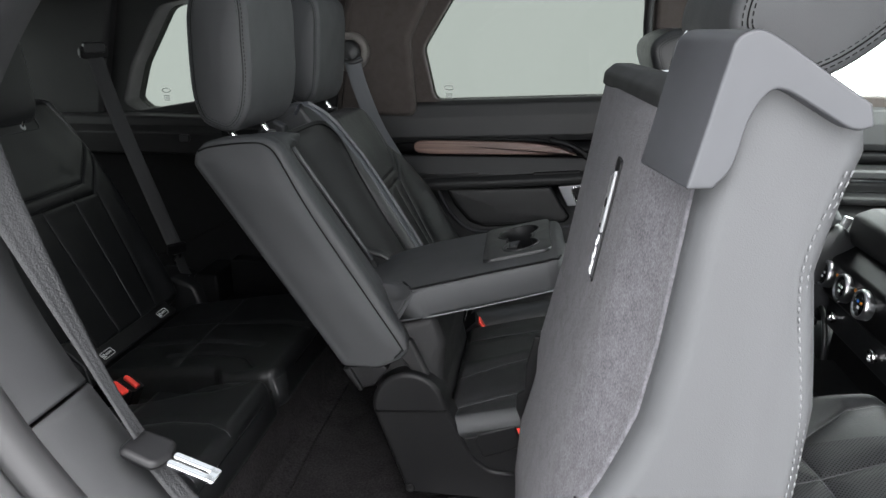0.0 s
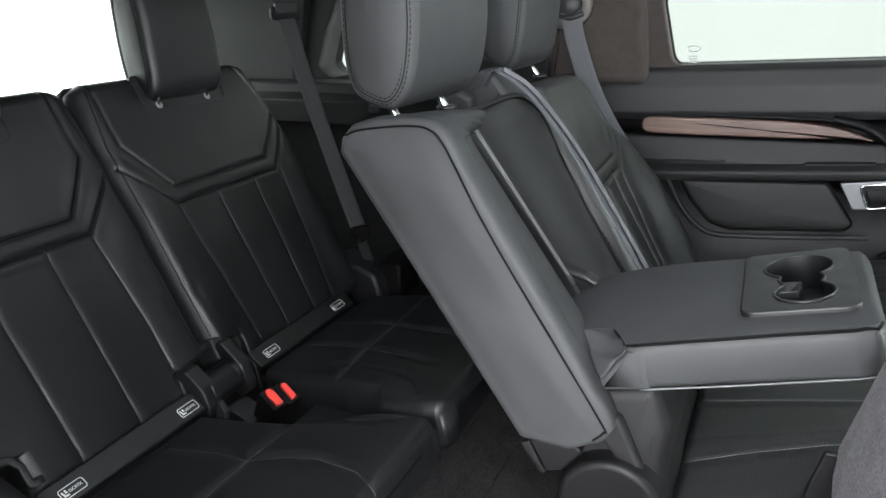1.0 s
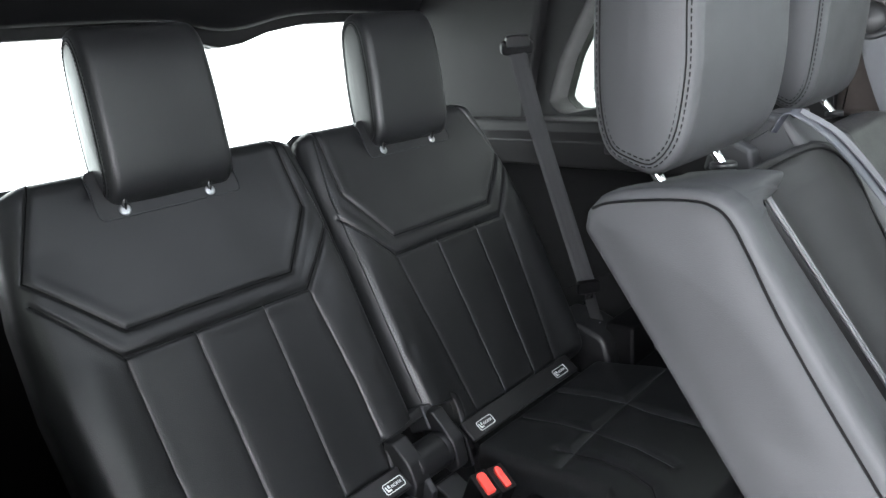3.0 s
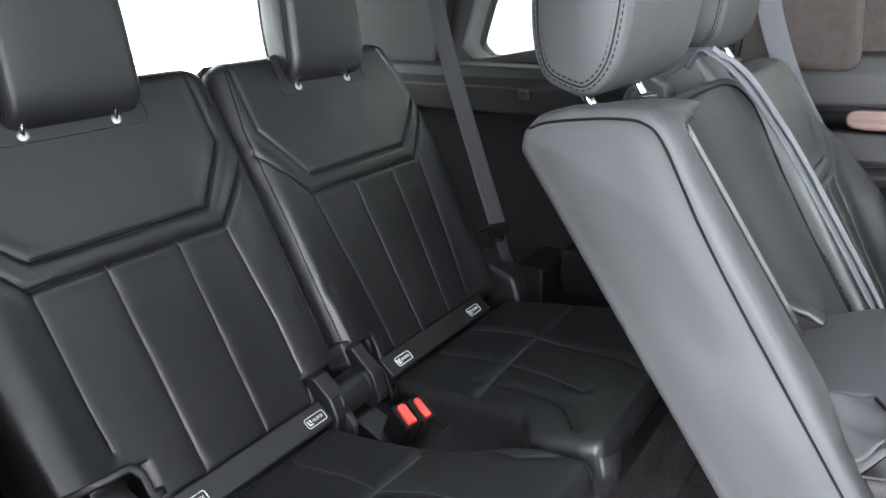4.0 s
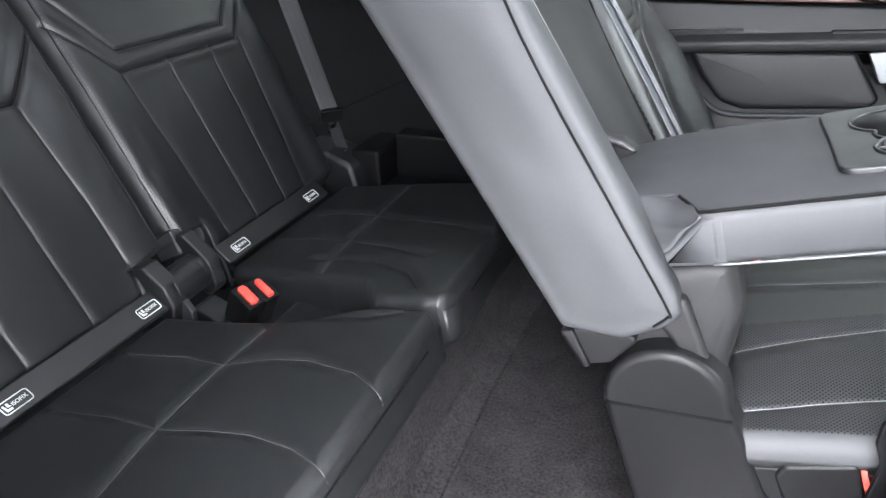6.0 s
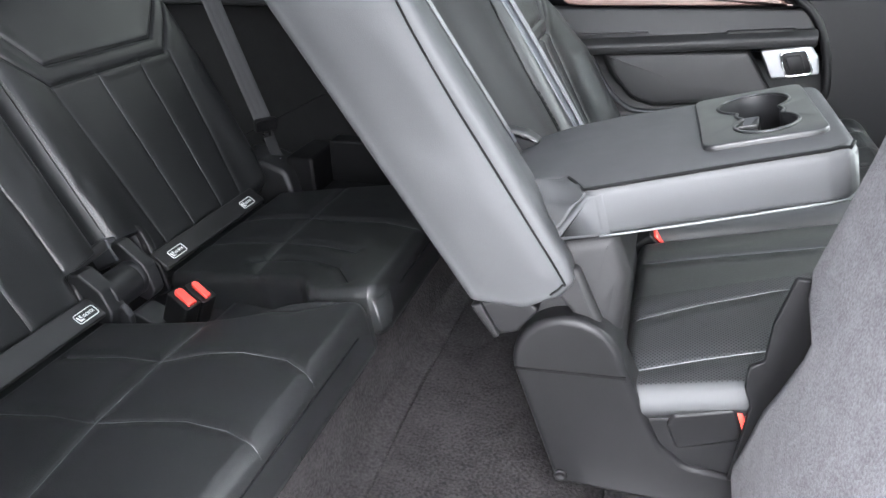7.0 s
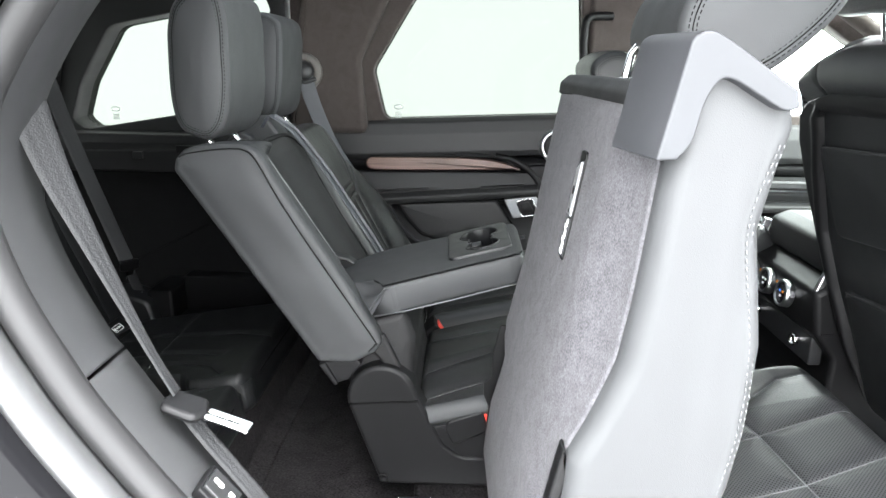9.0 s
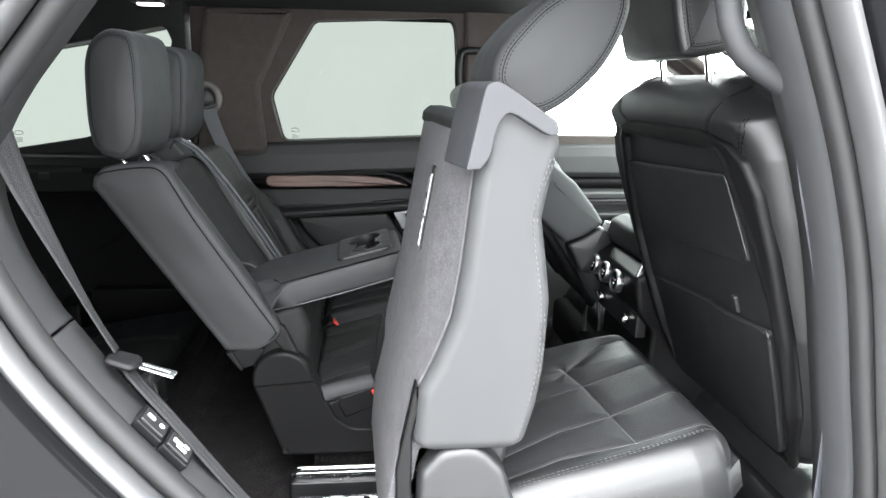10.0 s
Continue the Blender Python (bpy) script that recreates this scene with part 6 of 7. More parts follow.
    # marks etched on the glass
    for x, z, y in ((-0.075, 0.775, 2.148), (-1.04, 0.755, 2.148)):
        dm = thing("glass_mark", "small etched mark on the window glass", "glass mark", (x, y, z))
        mm = axes((x, y, z), (1, 0, 0), (0, 0, 1), (0, -1, 0))
        part("ring", tube_data([mm @ Vector((0.015 * math.cos(a), 0.009 + 0.007 * math.sin(a), 0)) for a in np.linspace(0, 6.2, 24)], 0.0012, 5, True), DECAL, dm)
        for k in range(4):
            part("line", frame_box(mm, -0.011, 0.011, -0.010 - 0.005 * k, -0.008 - 0.005 * k, -0.0005, 0.0005, 0.001, 0.0002), DECAL, dm)
    # wing mirror seen through the front window
    w = thing("wing_mirror", "white-backed wing mirror outside the front window", "wing mirror", (1.55, 2.5, 0.9))
    mw = axes((1.55, 2.55, 0.93), (0, 1, 0), (0, 0, 1), (1, 0, 0))
    part("housing", prism([tuple(q) for q in round_poly([(-0.13, -0.09), (0.13, -0.08), (0.14, 0.06), (-0.10, 0.09)], 0.05, 6)], 0.0, 0.09, in_frame(mw), 0.03, 4), PAINT, w)
    part("mirror_glass", prism([tuple(q) for q in round_poly([(-0.115, -0.075), (0.115, -0.065), (0.125, 0.045), (-0.09, 0.075)], 0.04, 6)], -0.004, 0.004, in_frame(mw), 0.001, 1), CHROME, w, "mirror glass")
    part("stalk", tube_data([(1.57, 2.24, 0.83), (1.58, 2.46, 0.87)], 0.03, 10), PAINT, w)
    part("outer_skin", sheet_data(lambda u, v: (-1.6 + 3.7 * u, 2.205 + 0.04 * math.sin(v * 3.14), -0.45 + 1.10 * v), 30, 12, (0, 0.01, 0)), PAINT, None)
    tagged(bpy.data.objects["outer_skin"], "black painted outer side of the car", "car body", kind="structure")


# ---- belts and turret on the far pillar ----
def build_far_belts():
    b = belt("outer_seat_belt", [(-0.36, 2.03, 0.885), (-0.33, 2.00, 0.80), (-0.27, 1.96, 0.68), (-0.19, 1.935, 0.56), (-0.08, 1.96, 0.38)], [(0.9, 0.3, 0.2), (0.8, 0.5, 0.2), (0.8, 0.5, 0.3)], "grey seat belt beside the far outer seat", 0.047, 40, 1, LITBELT)
    ms = axes((-0.37, 2.052, 0.895), (1, 0, 0), (0, 0, 1), (0, -1, 0))
    part("turret_plate", lathe_data([(0.06, -0.01), (0.06, 0.006), (0.055, 0.012), (0.04, 0.013), (0.036, 0.004)], ms, 32), TAN, b, "beige-grey belt outlet plate")
    part("turret", lathe_data([(0.036, 0.0), (0.034, 0.02), (0.026, 0.03), (0.001, 0.031)], ms, 32), FLAPBLACK, b)
    part("guide_loop", tube_data(smooth_path([(-0.395, 2.03, 0.875), (-0.36, 2.02, 0.865), (-0.325, 2.03, 0.875)], 16), 0.007, 8), PLASTIC2, b)
    mb = lean(-0.002, 0.42, 30.4, 0.0)
    line = [mb @ Vector(p) for p in ((1.34, 0.468, -0.075), (1.345, 0.478, -0.045), (1.372, 0.43, -0.028), (1.415, 0.35, -0.026), (1.432, 0.28, -0.024), (1.438, 0.20, -0.022), (1.434, 0.11, -0.018), (1.43, 0.02, -0.016))]
    c = belt("centre_seat_belt", [tuple(p) for p in line], (0.42, 0.88, 0.2), "grey centre seat belt running down the seat back", 0.015, 90, 1, SLATEBELT)
    part("folded_webbing", ribbon_data(smooth_path([p + Vector((0.008, 0.004, 0.002)) for p in line[1:]], 80), (0.60, 0.75, 0.25), 0.008, 0.0013, 1), LITBELT, c, "edge of the doubled webbing, in the lit tone")
    g = thing("belt_guide", "black plastic guide for the centre belt on the seat top", "belt guide", (-0.33, 1.37, 0.76))
    out = [tuple(p) for p in round_poly([(-0.392, 0.735), (-0.381, 0.762), (-0.365, 0.788), (-0.318, 0.806), (-0.292, 0.804), (-0.262, 0.764), (-0.255, 0.735)], [0.008, 0.012, 0.016, 0.012, 0.008, 0.012, 0.008], 4)]
    part("housing", prism(out, 1.345, 1.425, XZ(), 0.008, 4), SMOOTH, g)
    part("side_step", prism([tuple(p) for p in round_poly([(-0.386, 0.735), (-0.378, 0.758), (-0.345, 0.776), (-0.322, 0.765), (-0.315, 0.735)], 0.008, 4)], 1.318, 1.348, XZ(), 0.006, 3), SMOOTH, g)
    part("slot", box(-0.322, -0.282, 1.365, 1.41, 0.800, 0.807, 0.002, 0.004), FLAPBLACK, g)
    for x, y, z, rot in ((0.085, 1.47, 0.265, 30),):
        k = thing("seat_belt_buckle", "black seat-belt buckle with a red edge on the second row", "belt buckle", (x, y, 0.25), "second-row buckles")
        m = Matrix.Translation((x, y, z)) @ Matrix.Rotation(radians(50), 4, "Y") @ Matrix.Rotation(radians(8), 4, "Z")
        part("case", frame_box(m, -0.022, 0.022, -0.03, 0.03, -0.09, 0.015, 0.006, 0.004), PLASTIC, k)
        part("button", frame_box(m, -0.012, 0.014, -0.025, 0.025, 0.014, 0.020, 0.004, 0.002), RED, k, "red release button")
    k = thing("seat_belt_buckle", "black seat-belt buckle lying beside the centre cushion", "belt buckle", (0.17, 1.03, 0.15), "second-row buckles")
    m = Matrix.Translation((0.168, 1.0, 0.243)) @ Matrix.Rotation(radians(-21), 4, "Y")
    part("case", prism([tuple(q) for q in round_poly([(-0.04, -0.027), (0.04, -0.024), (0.04, 0.022), (-0.03, 0.024), (-0.042, 0.01)], 0.007, 4)], 0.0, 0.04, lambda u, v, w: m @ Vector((u, w, v)), 0.004, 3), PLASTIC, k)
    part("button", prism([tuple(q) for q in round_poly([(0.04, -0.02), (0.046, -0.018), (0.046, 0.016), (0.04, 0.018)], 0.002, 3)], 0.003, 0.037, lambda u, v, w: m @ Vector((u, w, v)), 0.001, 2), RED, k, "red release button")
    part("stalk", tube_data([m @ Vector((-0.075, 0.02, -0.012)), m @ Vector((-0.038, 0.02, -0.006))], 0.008, 10), SATIN, k, "steel stalk")
    an = thing("anchor_marker", "black anchor label tab in the seat gap", "label tab", (0.05, 1.45, 0.3))
    m = axes((0.06, 1.425, 0.31), (0.2, -0.3, 0.9), (0.0, 1, 0.3), (0.97, 0, -0.2))
    part("tab", frame_box(m, -0.022, 0.022, -0.01, 0.01, -0.002, 0.002, 0.004, 0.001), PLASTIC, an)
    part("print", frame_box(m, -0.015, 0.015, -0.005, 0.005, 0.002, 0.003, 0.002, 0.0003), WHITE, an)


# ---- floor rails and platform ----
def build_floor_parts():
    def step(u, v):
        a = v * math.pi / 2
        if v < 0.5:
            x, z = -0.335 + 0.05 * (1 - math.sin(v * math.pi)), 0.004 + 0.03 * (1 - math.cos(v * math.pi))
        else:
            x, z = -0.335 - 0.04 * (v - 0.5), 0.034 + 0.24 * (v - 0.5)
        return (x + 0.004 * math.sin(u * 9), 0.62 + 1.36 * u, z)
    p = part("riser", sheet_data(step, 30, 21, (-0.05, 0, 0)), CARPET, None)
    tagged(p, "carpeted step under the third-row cushions", "floor step", kind="structure")
    p = part("platform", box(0.06, 1.7, 1.06, 2.04, 0.0, 0.085, 0.01, 0.02), CARPET, None)
    tagged(p, "carpeted platform under the second row", "floor step", kind="structure")
    for y, z, g in ((0.972, 0.086, 1), (0.885, 0.06, 2)):
        r = thing("seat_rail", "bright steel seat rail on the car floor", "seat rail", (0.15, y, 0.0), "seat rails")
        part("channel", box(0.02, 0.75, y - 0.03, y + 0.03, 0.0, z - 0.008, 0.004, 0.006), PLASTIC2, r)
        part("runner", box(0.03, 0.74, y - 0.022, y - 0.012, z - 0.01, z + 0.012, 0.002, 0.004), STEEL, r)
        part("runner", box(0.03, 0.74, y + 0.002, y + 0.012, z - 0.01, z + 0.012, 0.002, 0.004), STEEL, r)
        part("slide", box(0.035, 0.73, y - 0.01, y, z - 0.012, z + 0.004, 0.001, 0.002), STEEL, r)
        part("end_stop", tube_data([(0.02, y - 0.006, z), (0.04, y - 0.006, z)], 0.008, 10), PLASTIC, r)
    for k, x in enumerate((0.09, 0.19)):
        part("rail_bolt", lathe_data([(0.008, 0.0), (0.008, 0.006), (0.004, 0.007)], Matrix.Translation((x, 0.885, 0.065)), 12), PLASTIC, bpy.data.objects["seat_rail.001"])
    e = thing("rail_cover", "black plastic end cover of the seat rail", "rail cover", (0.1, 0.9, 0.0))
    part("shell", prism([tuple(q) for q in round_poly([(0.03, 0.0), (0.20, 0.0), (0.20, 0.03), (0.06, 0.035)], 0.012, 4)], 0.80, 0.85, XZ(), 0.008, 3), PLASTIC2, e)


# ---- front seats, console ----
def front_seat(yc, label, with_pockets, x0=1.005, z0=0.28, tilt=14.0, hide=None):
    t = thing("front_car_seat", label, "car seat", (x0, yc, 0.0), "front seats")
    st, ct = math.sin(radians(tilt)), math.cos(radians(tilt))
    wide = 1.0 if with_pockets else 0.84

    def lim(v):
        g = np.interp(v, [0, 0.1, 0.3, 0.5, 0.60, 0.66, 0.69, 0.71], [0.25, 0.285, 0.335, 0.35, 0.343, 0.318, 0.27, 0.20]) * wide
        return -g, g
    mb = axes((x0, yc, z0), (0, -1, 0), (-st, 0, ct), (-ct, 0, -st))
    roll = lambda a, b: 0.010 * np.exp(-((b - 0.665) / 0.03) ** 2) - 0.003 * np.exp(-((np.abs(a) - 0.20 - (b - 0.66) * 0.9) / 0.0028) ** 2) * np.clip((b - 0.62) / 0.02, 0, 1)
    data, surf = slab(mb, lim, 0.0, 0.71, 0.13, 0.055, roll, 170, 150)
    b = part("backrest", data, hide or LEATHER, t)
    edge = lambda v: np.interp(v, [0.02, 0.15, 0.30, 0.45, 0.55, 0.60, 0.625, 0.645], [0.235, 0.285, 0.312, 0.318, 0.312, 0.29, 0.25, 0.16]) * wide
    well = lambda v: np.interp(v, [0.02, 0.10, 0.25, 0.372, 0.49, 0.552, 0.60, 0.62], [0.235, 0.262, 0.282, 0.285, 0.258, 0.236, 0.222, 0.20]) * wide

    def sunk(a, b2):
        f = np.minimum(well(b2) - np.abs(a), 0.616 - b2)
        k = np.clip(f / 0.014, 0, 1)
        return -0.020 * k * k * (3 - 2 * k) + 0.003 * np.exp(-((f + 0.008) / 0.008) ** 2)
    shell, s2 = slab(mb @ Matrix.Translation((0, 0, 0.012)), lambda v: (-edge(v), edge(v)), 0.02, 0.645, 0.03, 0.012, sunk, 170, 150)
    part("back_shell", shell, PLASTIC, t, "black moulded back shell with a sunken middle")
    if with_pockets:
        up = [tuple(p) for p in round_poly([(-0.245, 0.542), (0.212, 0.569), (0.236, 0.416), (-0.235, 0.372)], [0.012, 0.012, 0.02, 0.02], 5)]
        part("upper_pocket", prism(up, -0.012, 0.006, in_frame(mb), 0.005, 4, 0.002), LEATHER, t, "flat black leather pocket panel")
        part("pocket_piping", tube_data([mb @ Vector((p[0], p[1], 0.0045)) for p in up[:14]], 0.0018, 5), PIPING, t)
        low = [tuple(p) for p in round_poly([(-0.236, 0.262), (0.05, 0.291), (0.11, 0.288), (0.262, 0.306), (0.222, 0.04), (-0.225, 0.02)], [0.012, 0.06, 0.06, 0.012, 0.03, 0.03], 5)]
        part("lower_pocket", prism(low, -0.012, 0.010, in_frame(mb), 0.006, 4, 0.004), LEATHER, t, "black leather map pocket")
        part("pocket_piping", tube_data([mb @ Vector((p[0], p[1], 0.0085)) for p in low[:24]], 0.0020, 5), PIPING, t)
        part("pocket_pull", frame_box(mb, 0.142, 0.156, 0.30, 0.335, -0.01, 0.006, 0.005, 0.003), PLASTIC2, t)
    # shoulder seams
    for sg in (-1, 1):
        line = [(sg * (0.20 + (v - 0.66) * 0.9) * 1.0, v) for v in np.linspace(0.648, 0.705, 10)]
        part("shoulder_seam", tube_data(on_surface(surf, line, 0.006, 0.0), 0.0016, 5), THREADSHADE, t)
        for off in (0.0, 0.008):
            line = [(sg * (0.262 + off), 0.61), (sg * (0.285 + off), 0.645), (sg * (0.29 + off * 0.5), 0.665)]
            part("stitching", stitch_data(on_surface(surf, line, 0.005, 0.0006), 0.006, 0.004, 0.0009), THREADSHADE, t)
    top = mb @ Vector((0, 0.69, -0.055))
    gap = 0.062 if with_pockets else -0.12
    mh = lean(top.x - gap * math.sin(radians(tilt - 6)), top.z + gap, tilt - 6, yc)
    prof = [(0.052, 0.03), (0.062, 0.10), (0.056, 0.17), (0.03, 0.212), (-0.02, 0.222), (-0.055, 0.20), (-0.066, 0.12), (-0.066, 0.03), (-0.055, 0.004), (-0.01, -0.002), (0.035, 0.004)]
    headrest_pad(t, prof, -0.14, 0.14, lambda u, v, w: mh @ Vector((w, v, u)), None, 0.018, 0.005, 0.004)
    for y in (-0.098, 0.098):
        part("post", tube_data([top + Vector((0, y, -0.02)), mh @ Vector((y, 0.03, 0))], 0.0065, 12), CHROME, t, "polished steel post")
    mc = flat(x0 + 0.54, 0.30, 6.0, yc)
    data, surf = slab(mc, lambda v: (-0.255 + 0 * v, 0.255 + 0 * v), 0.0, 0.52, 0.14, 0.05, upholstery([[(-0.16, 0), (-0.15, 0.5)], [(0.16, 0), (0.15, 0.5)]]), 40, 40)
    part("cushion", data, LEATHER, t)
    part("base", box(x0 - 0.02, x0 + 0.45, yc - 0.22, yc + 0.22, 0.0, 0.2, 0.01, 0.03), PLASTIC, t)
    return t


def build_front():
    front_seat(0.800, "black leather front seat back with two map pockets", True, 0.955, 0.28, 18.0)
    # passenger back in the paler leather copy, standing in for light on it
    f = front_seat(1.70, "black leather front passenger seat reclined beside the console", False, 0.885, 0.28, 34.0, SMOOTH)
    wing = [tuple(p) for p in round_poly([(0.62, 0.80), (0.668, 0.778), (0.713, 0.741), (0.771, 0.694), (0.824, 0.63), (0.857, 0.581), (0.80, 0.542), (0.749, 0.524), (0.66, 0.60)], [0.02, 0.03, 0.03, 0.03, 0.03, 0.012, 0.02, 0.02, 0.03], 4)]
    part("side_bolster", prism(wing, 1.388, 1.50, XZ(), 0.014, 4, 0.004), SMOOTH, f, "smooth black leather side bolster, paler for the light on it")
    hip = [tuple(p) for p in round_poly([(0.752, 0.52), (0.80, 0.537), (0.856, 0.572), (0.90, 0.53), (0.88, 0.44), (0.80, 0.43)], 0.02, 4)]
    part("cushion_bolster", prism(hip, 1.400, 1.50, XZ(), 0.014, 4, 0.004), LEATHER, f)
    c = thing("centre_console", "black centre console with three rear climate dials", "console", (1.0, 1.25, 0.0))
    body = [tuple(p) for p in round_poly([(0.885, 0.02), (0.90, 0.36), (0.86, 0.41), (0.845, 0.50), (0.90, 0.53), (1.8, 0.53), (1.8, 0.02)], [0.02, 0.03, 0.01, 0.015, 0.02, 0.02, 0], 4)]
    part("body", prism(body, 1.10, 1.46, XZ(), 0.012, 3), PLASTIC, c)
    part("lid", prism([tuple(p) for p in round_poly([(0.875, 0.525), (0.885, 0.59), (0.92, 0.605), (1.35, 0.605), (1.35, 0.525)], 0.02, 4)], 1.13, 1.43, XZ(), 0.015, 3), TRIM, c, "padded black leather lid")
    for y in (1.115, 1.445):
        part("bright_blade", prism([tuple(p) for p in round_poly([(0.85, 0.50), (0.862, 0.50), (0.895, 0.575), (0.878, 0.58)], 0.003, 2)], y - 0.006, y + 0.006, XZ(), 0.002, 2), SATIN, c, "satin metal blade")
    for k, y in enumerate((1.395, 1.305, 1.215)):
        mm = axes((0.846, y, 0.463), (0, -0.82, 0), (0.123, 0, 0.811), (-0.811, 0, 0.123))
        d = part("dial", lathe_data([(0.036, -0.004), (0.036, 0.012), (0.034, 0.018), (0.030, 0.019), (0.028, 0.014)], mm, 36), SATIN, c, "satin-ringed rotary dial")
        ob = link("dial_face", *lathe_data([(0.029, 0.0), (0.029, 0.015), (0.001, 0.016)], mm, 32), DIAL)
        ob.parent = d
        for q, (a, bb, mt) in enumerate(((-0.008, 0.004, BLUE if k == 2 else WHITE), (0.007, 0.004, ORANGE if k == 2 else WHITE), (0.0, -0.008, WHITE))):
            ob = link("dial_mark", *frame_box(mm, a - 0.005, a + 0.005, bb - 0.003, bb + 0.003, 0.0158, 0.0166, 0.001, 0.0002), mt)
            ob.parent = d
    for y in (1.26, 1.35):
        mm = axes((0.845, y, 0.475), (0, -1, 0), (0.15, 0, 0.989), (-0.989, 0, 0.15))
        part("indicator", frame_box(mm, -0.006, 0.006, -0.003, 0.003, 0, 0.002, 0.001, 0.0004), ORANGE, c)
    part("lower_face", box(0.868, 0.895, 1.13, 1.43, 0.335, 0.40, 0.004, 0.006), PLASTIC2, c)
    for y in (1.19, 1.385):
        mm = axes((0.866, y, 0.37), (0, -1, 0), (0, 0, 1), (-1, 0, 0))
        part("socket", lathe_data([(0.014, 0), (0.014, 0.008), (0.011, 0.009), (0.010, 0.003)], mm, 24), CHROME, c, "chrome-ringed socket")
    part("tray", box(0.80, 0.90, 1.15, 1.42, 0.24, 0.252, 0.003, 0.004), PLASTIC, c)
    part("tray_well", box(0.872, 0.89, 1.14, 1.43, 0.10, 0.24, 0.004, 0.02), FLAPBLACK, c)
    mm = axes((0.873, 1.49, 0.25), (0, -1, 0), (0, 0, 1), (-1, 0, 0))
    part("side_ring", tube_data([mm @ Vector((0.07 * math.cos(a), 0.11 * math.sin(a), 0)) for a in np.linspace(0, 6.2, 40)], 0.006, 6, True), PLASTIC2, c)
    # dashboard and windscreen close the front
    d = thing("dashboard", "black dashboard under the windscreen", "dashboard", (1.75, 1.24, 0.6))
    part("top", prism([tuple(p) for p in round_poly([(1.60, 0.30), (1.58, 0.62), (1.66, 0.72), (2.05, 0.74), (2.05, 0.30)], 0.05, 5)], 0.42, 2.06, XZ(), 0.02, 3), TRIM, d)
    w = part("window_4", sheet_data(lambda u, v: (2.0 - 0.86 * v, 0.42 + 1.66 * u, 0.715 + 0.50 * v), 12, 8, (0.004, 0, 0.004)), GLASS_CLEAR, None)
    w.visible_shadow = False
    tagged(w, "clear raked windscreen", "window", kind="structure")
    for y, s in ((2.10, "far"), (0.40, "near")):
        p = part("pillar_" + s, tube_data([(2.0, y, 0.70), (1.62, y, 0.90), (1.14, y - 0.03 * (1 if s == "far" else -1), 1.215)], 0.026, 10), PILLAR, None)
        tagged(p, "grey-black windscreen pillar", "pillar trim", kind="structure")
    p = part("wall_bulkhead", box(1.95, 2.0, 0.30, 2.2, -0.1, 0.72, 0.005, 0.01), TRIM, None)
    tagged(p, "black bulkhead behind the dashboard", "bulkhead", kind="structure")


# ---- near side: the open rear door's frame ----
APERTURE = [(-0.03, 1.16), (-0.085, 1.07), (-0.135, 1.005), (-0.187, 0.94), (-0.222, 0.88), (-0.232, 0.82), (-0.216, 0.75), (-0.184, 0.68), (-0.155, 0.630), (-0.10, 0.552), (-0.023, 0.457), (0.04, 0.385), (0.10, 0.30), (0.15, 0.20), (0.20, 0.10)]


def sweep(curve, profile, n=70):
    """Curve in x and z; profile of (offset away from the opening, y)."""
    path = smooth_path([(x, 0, z) for x, z in curve], n)
    verts, faces = [], []
    k = len(profile)
    for i, p in enumerate(path):
        d = (path[min(i + 1, len(path) - 1)] - path[max(i - 1, 0)]).normalized()
        nn = Vector((d.z, 0, -d.x))
        for off, y in profile:
            q = p + nn * off
            verts.append((q.x, y, q.z))
    for i in range(len(path) - 1):
        for j in range(k):
            faces.append((i * k + j, i * k + (j + 1) % k, (i + 1) * k + (j + 1) % k, (i + 1) * k + j))
    faces.append(tuple(range(k)))
    faces.append(tuple((len(path) - 1) * k + j for j in range(k)))
    return verts, faces


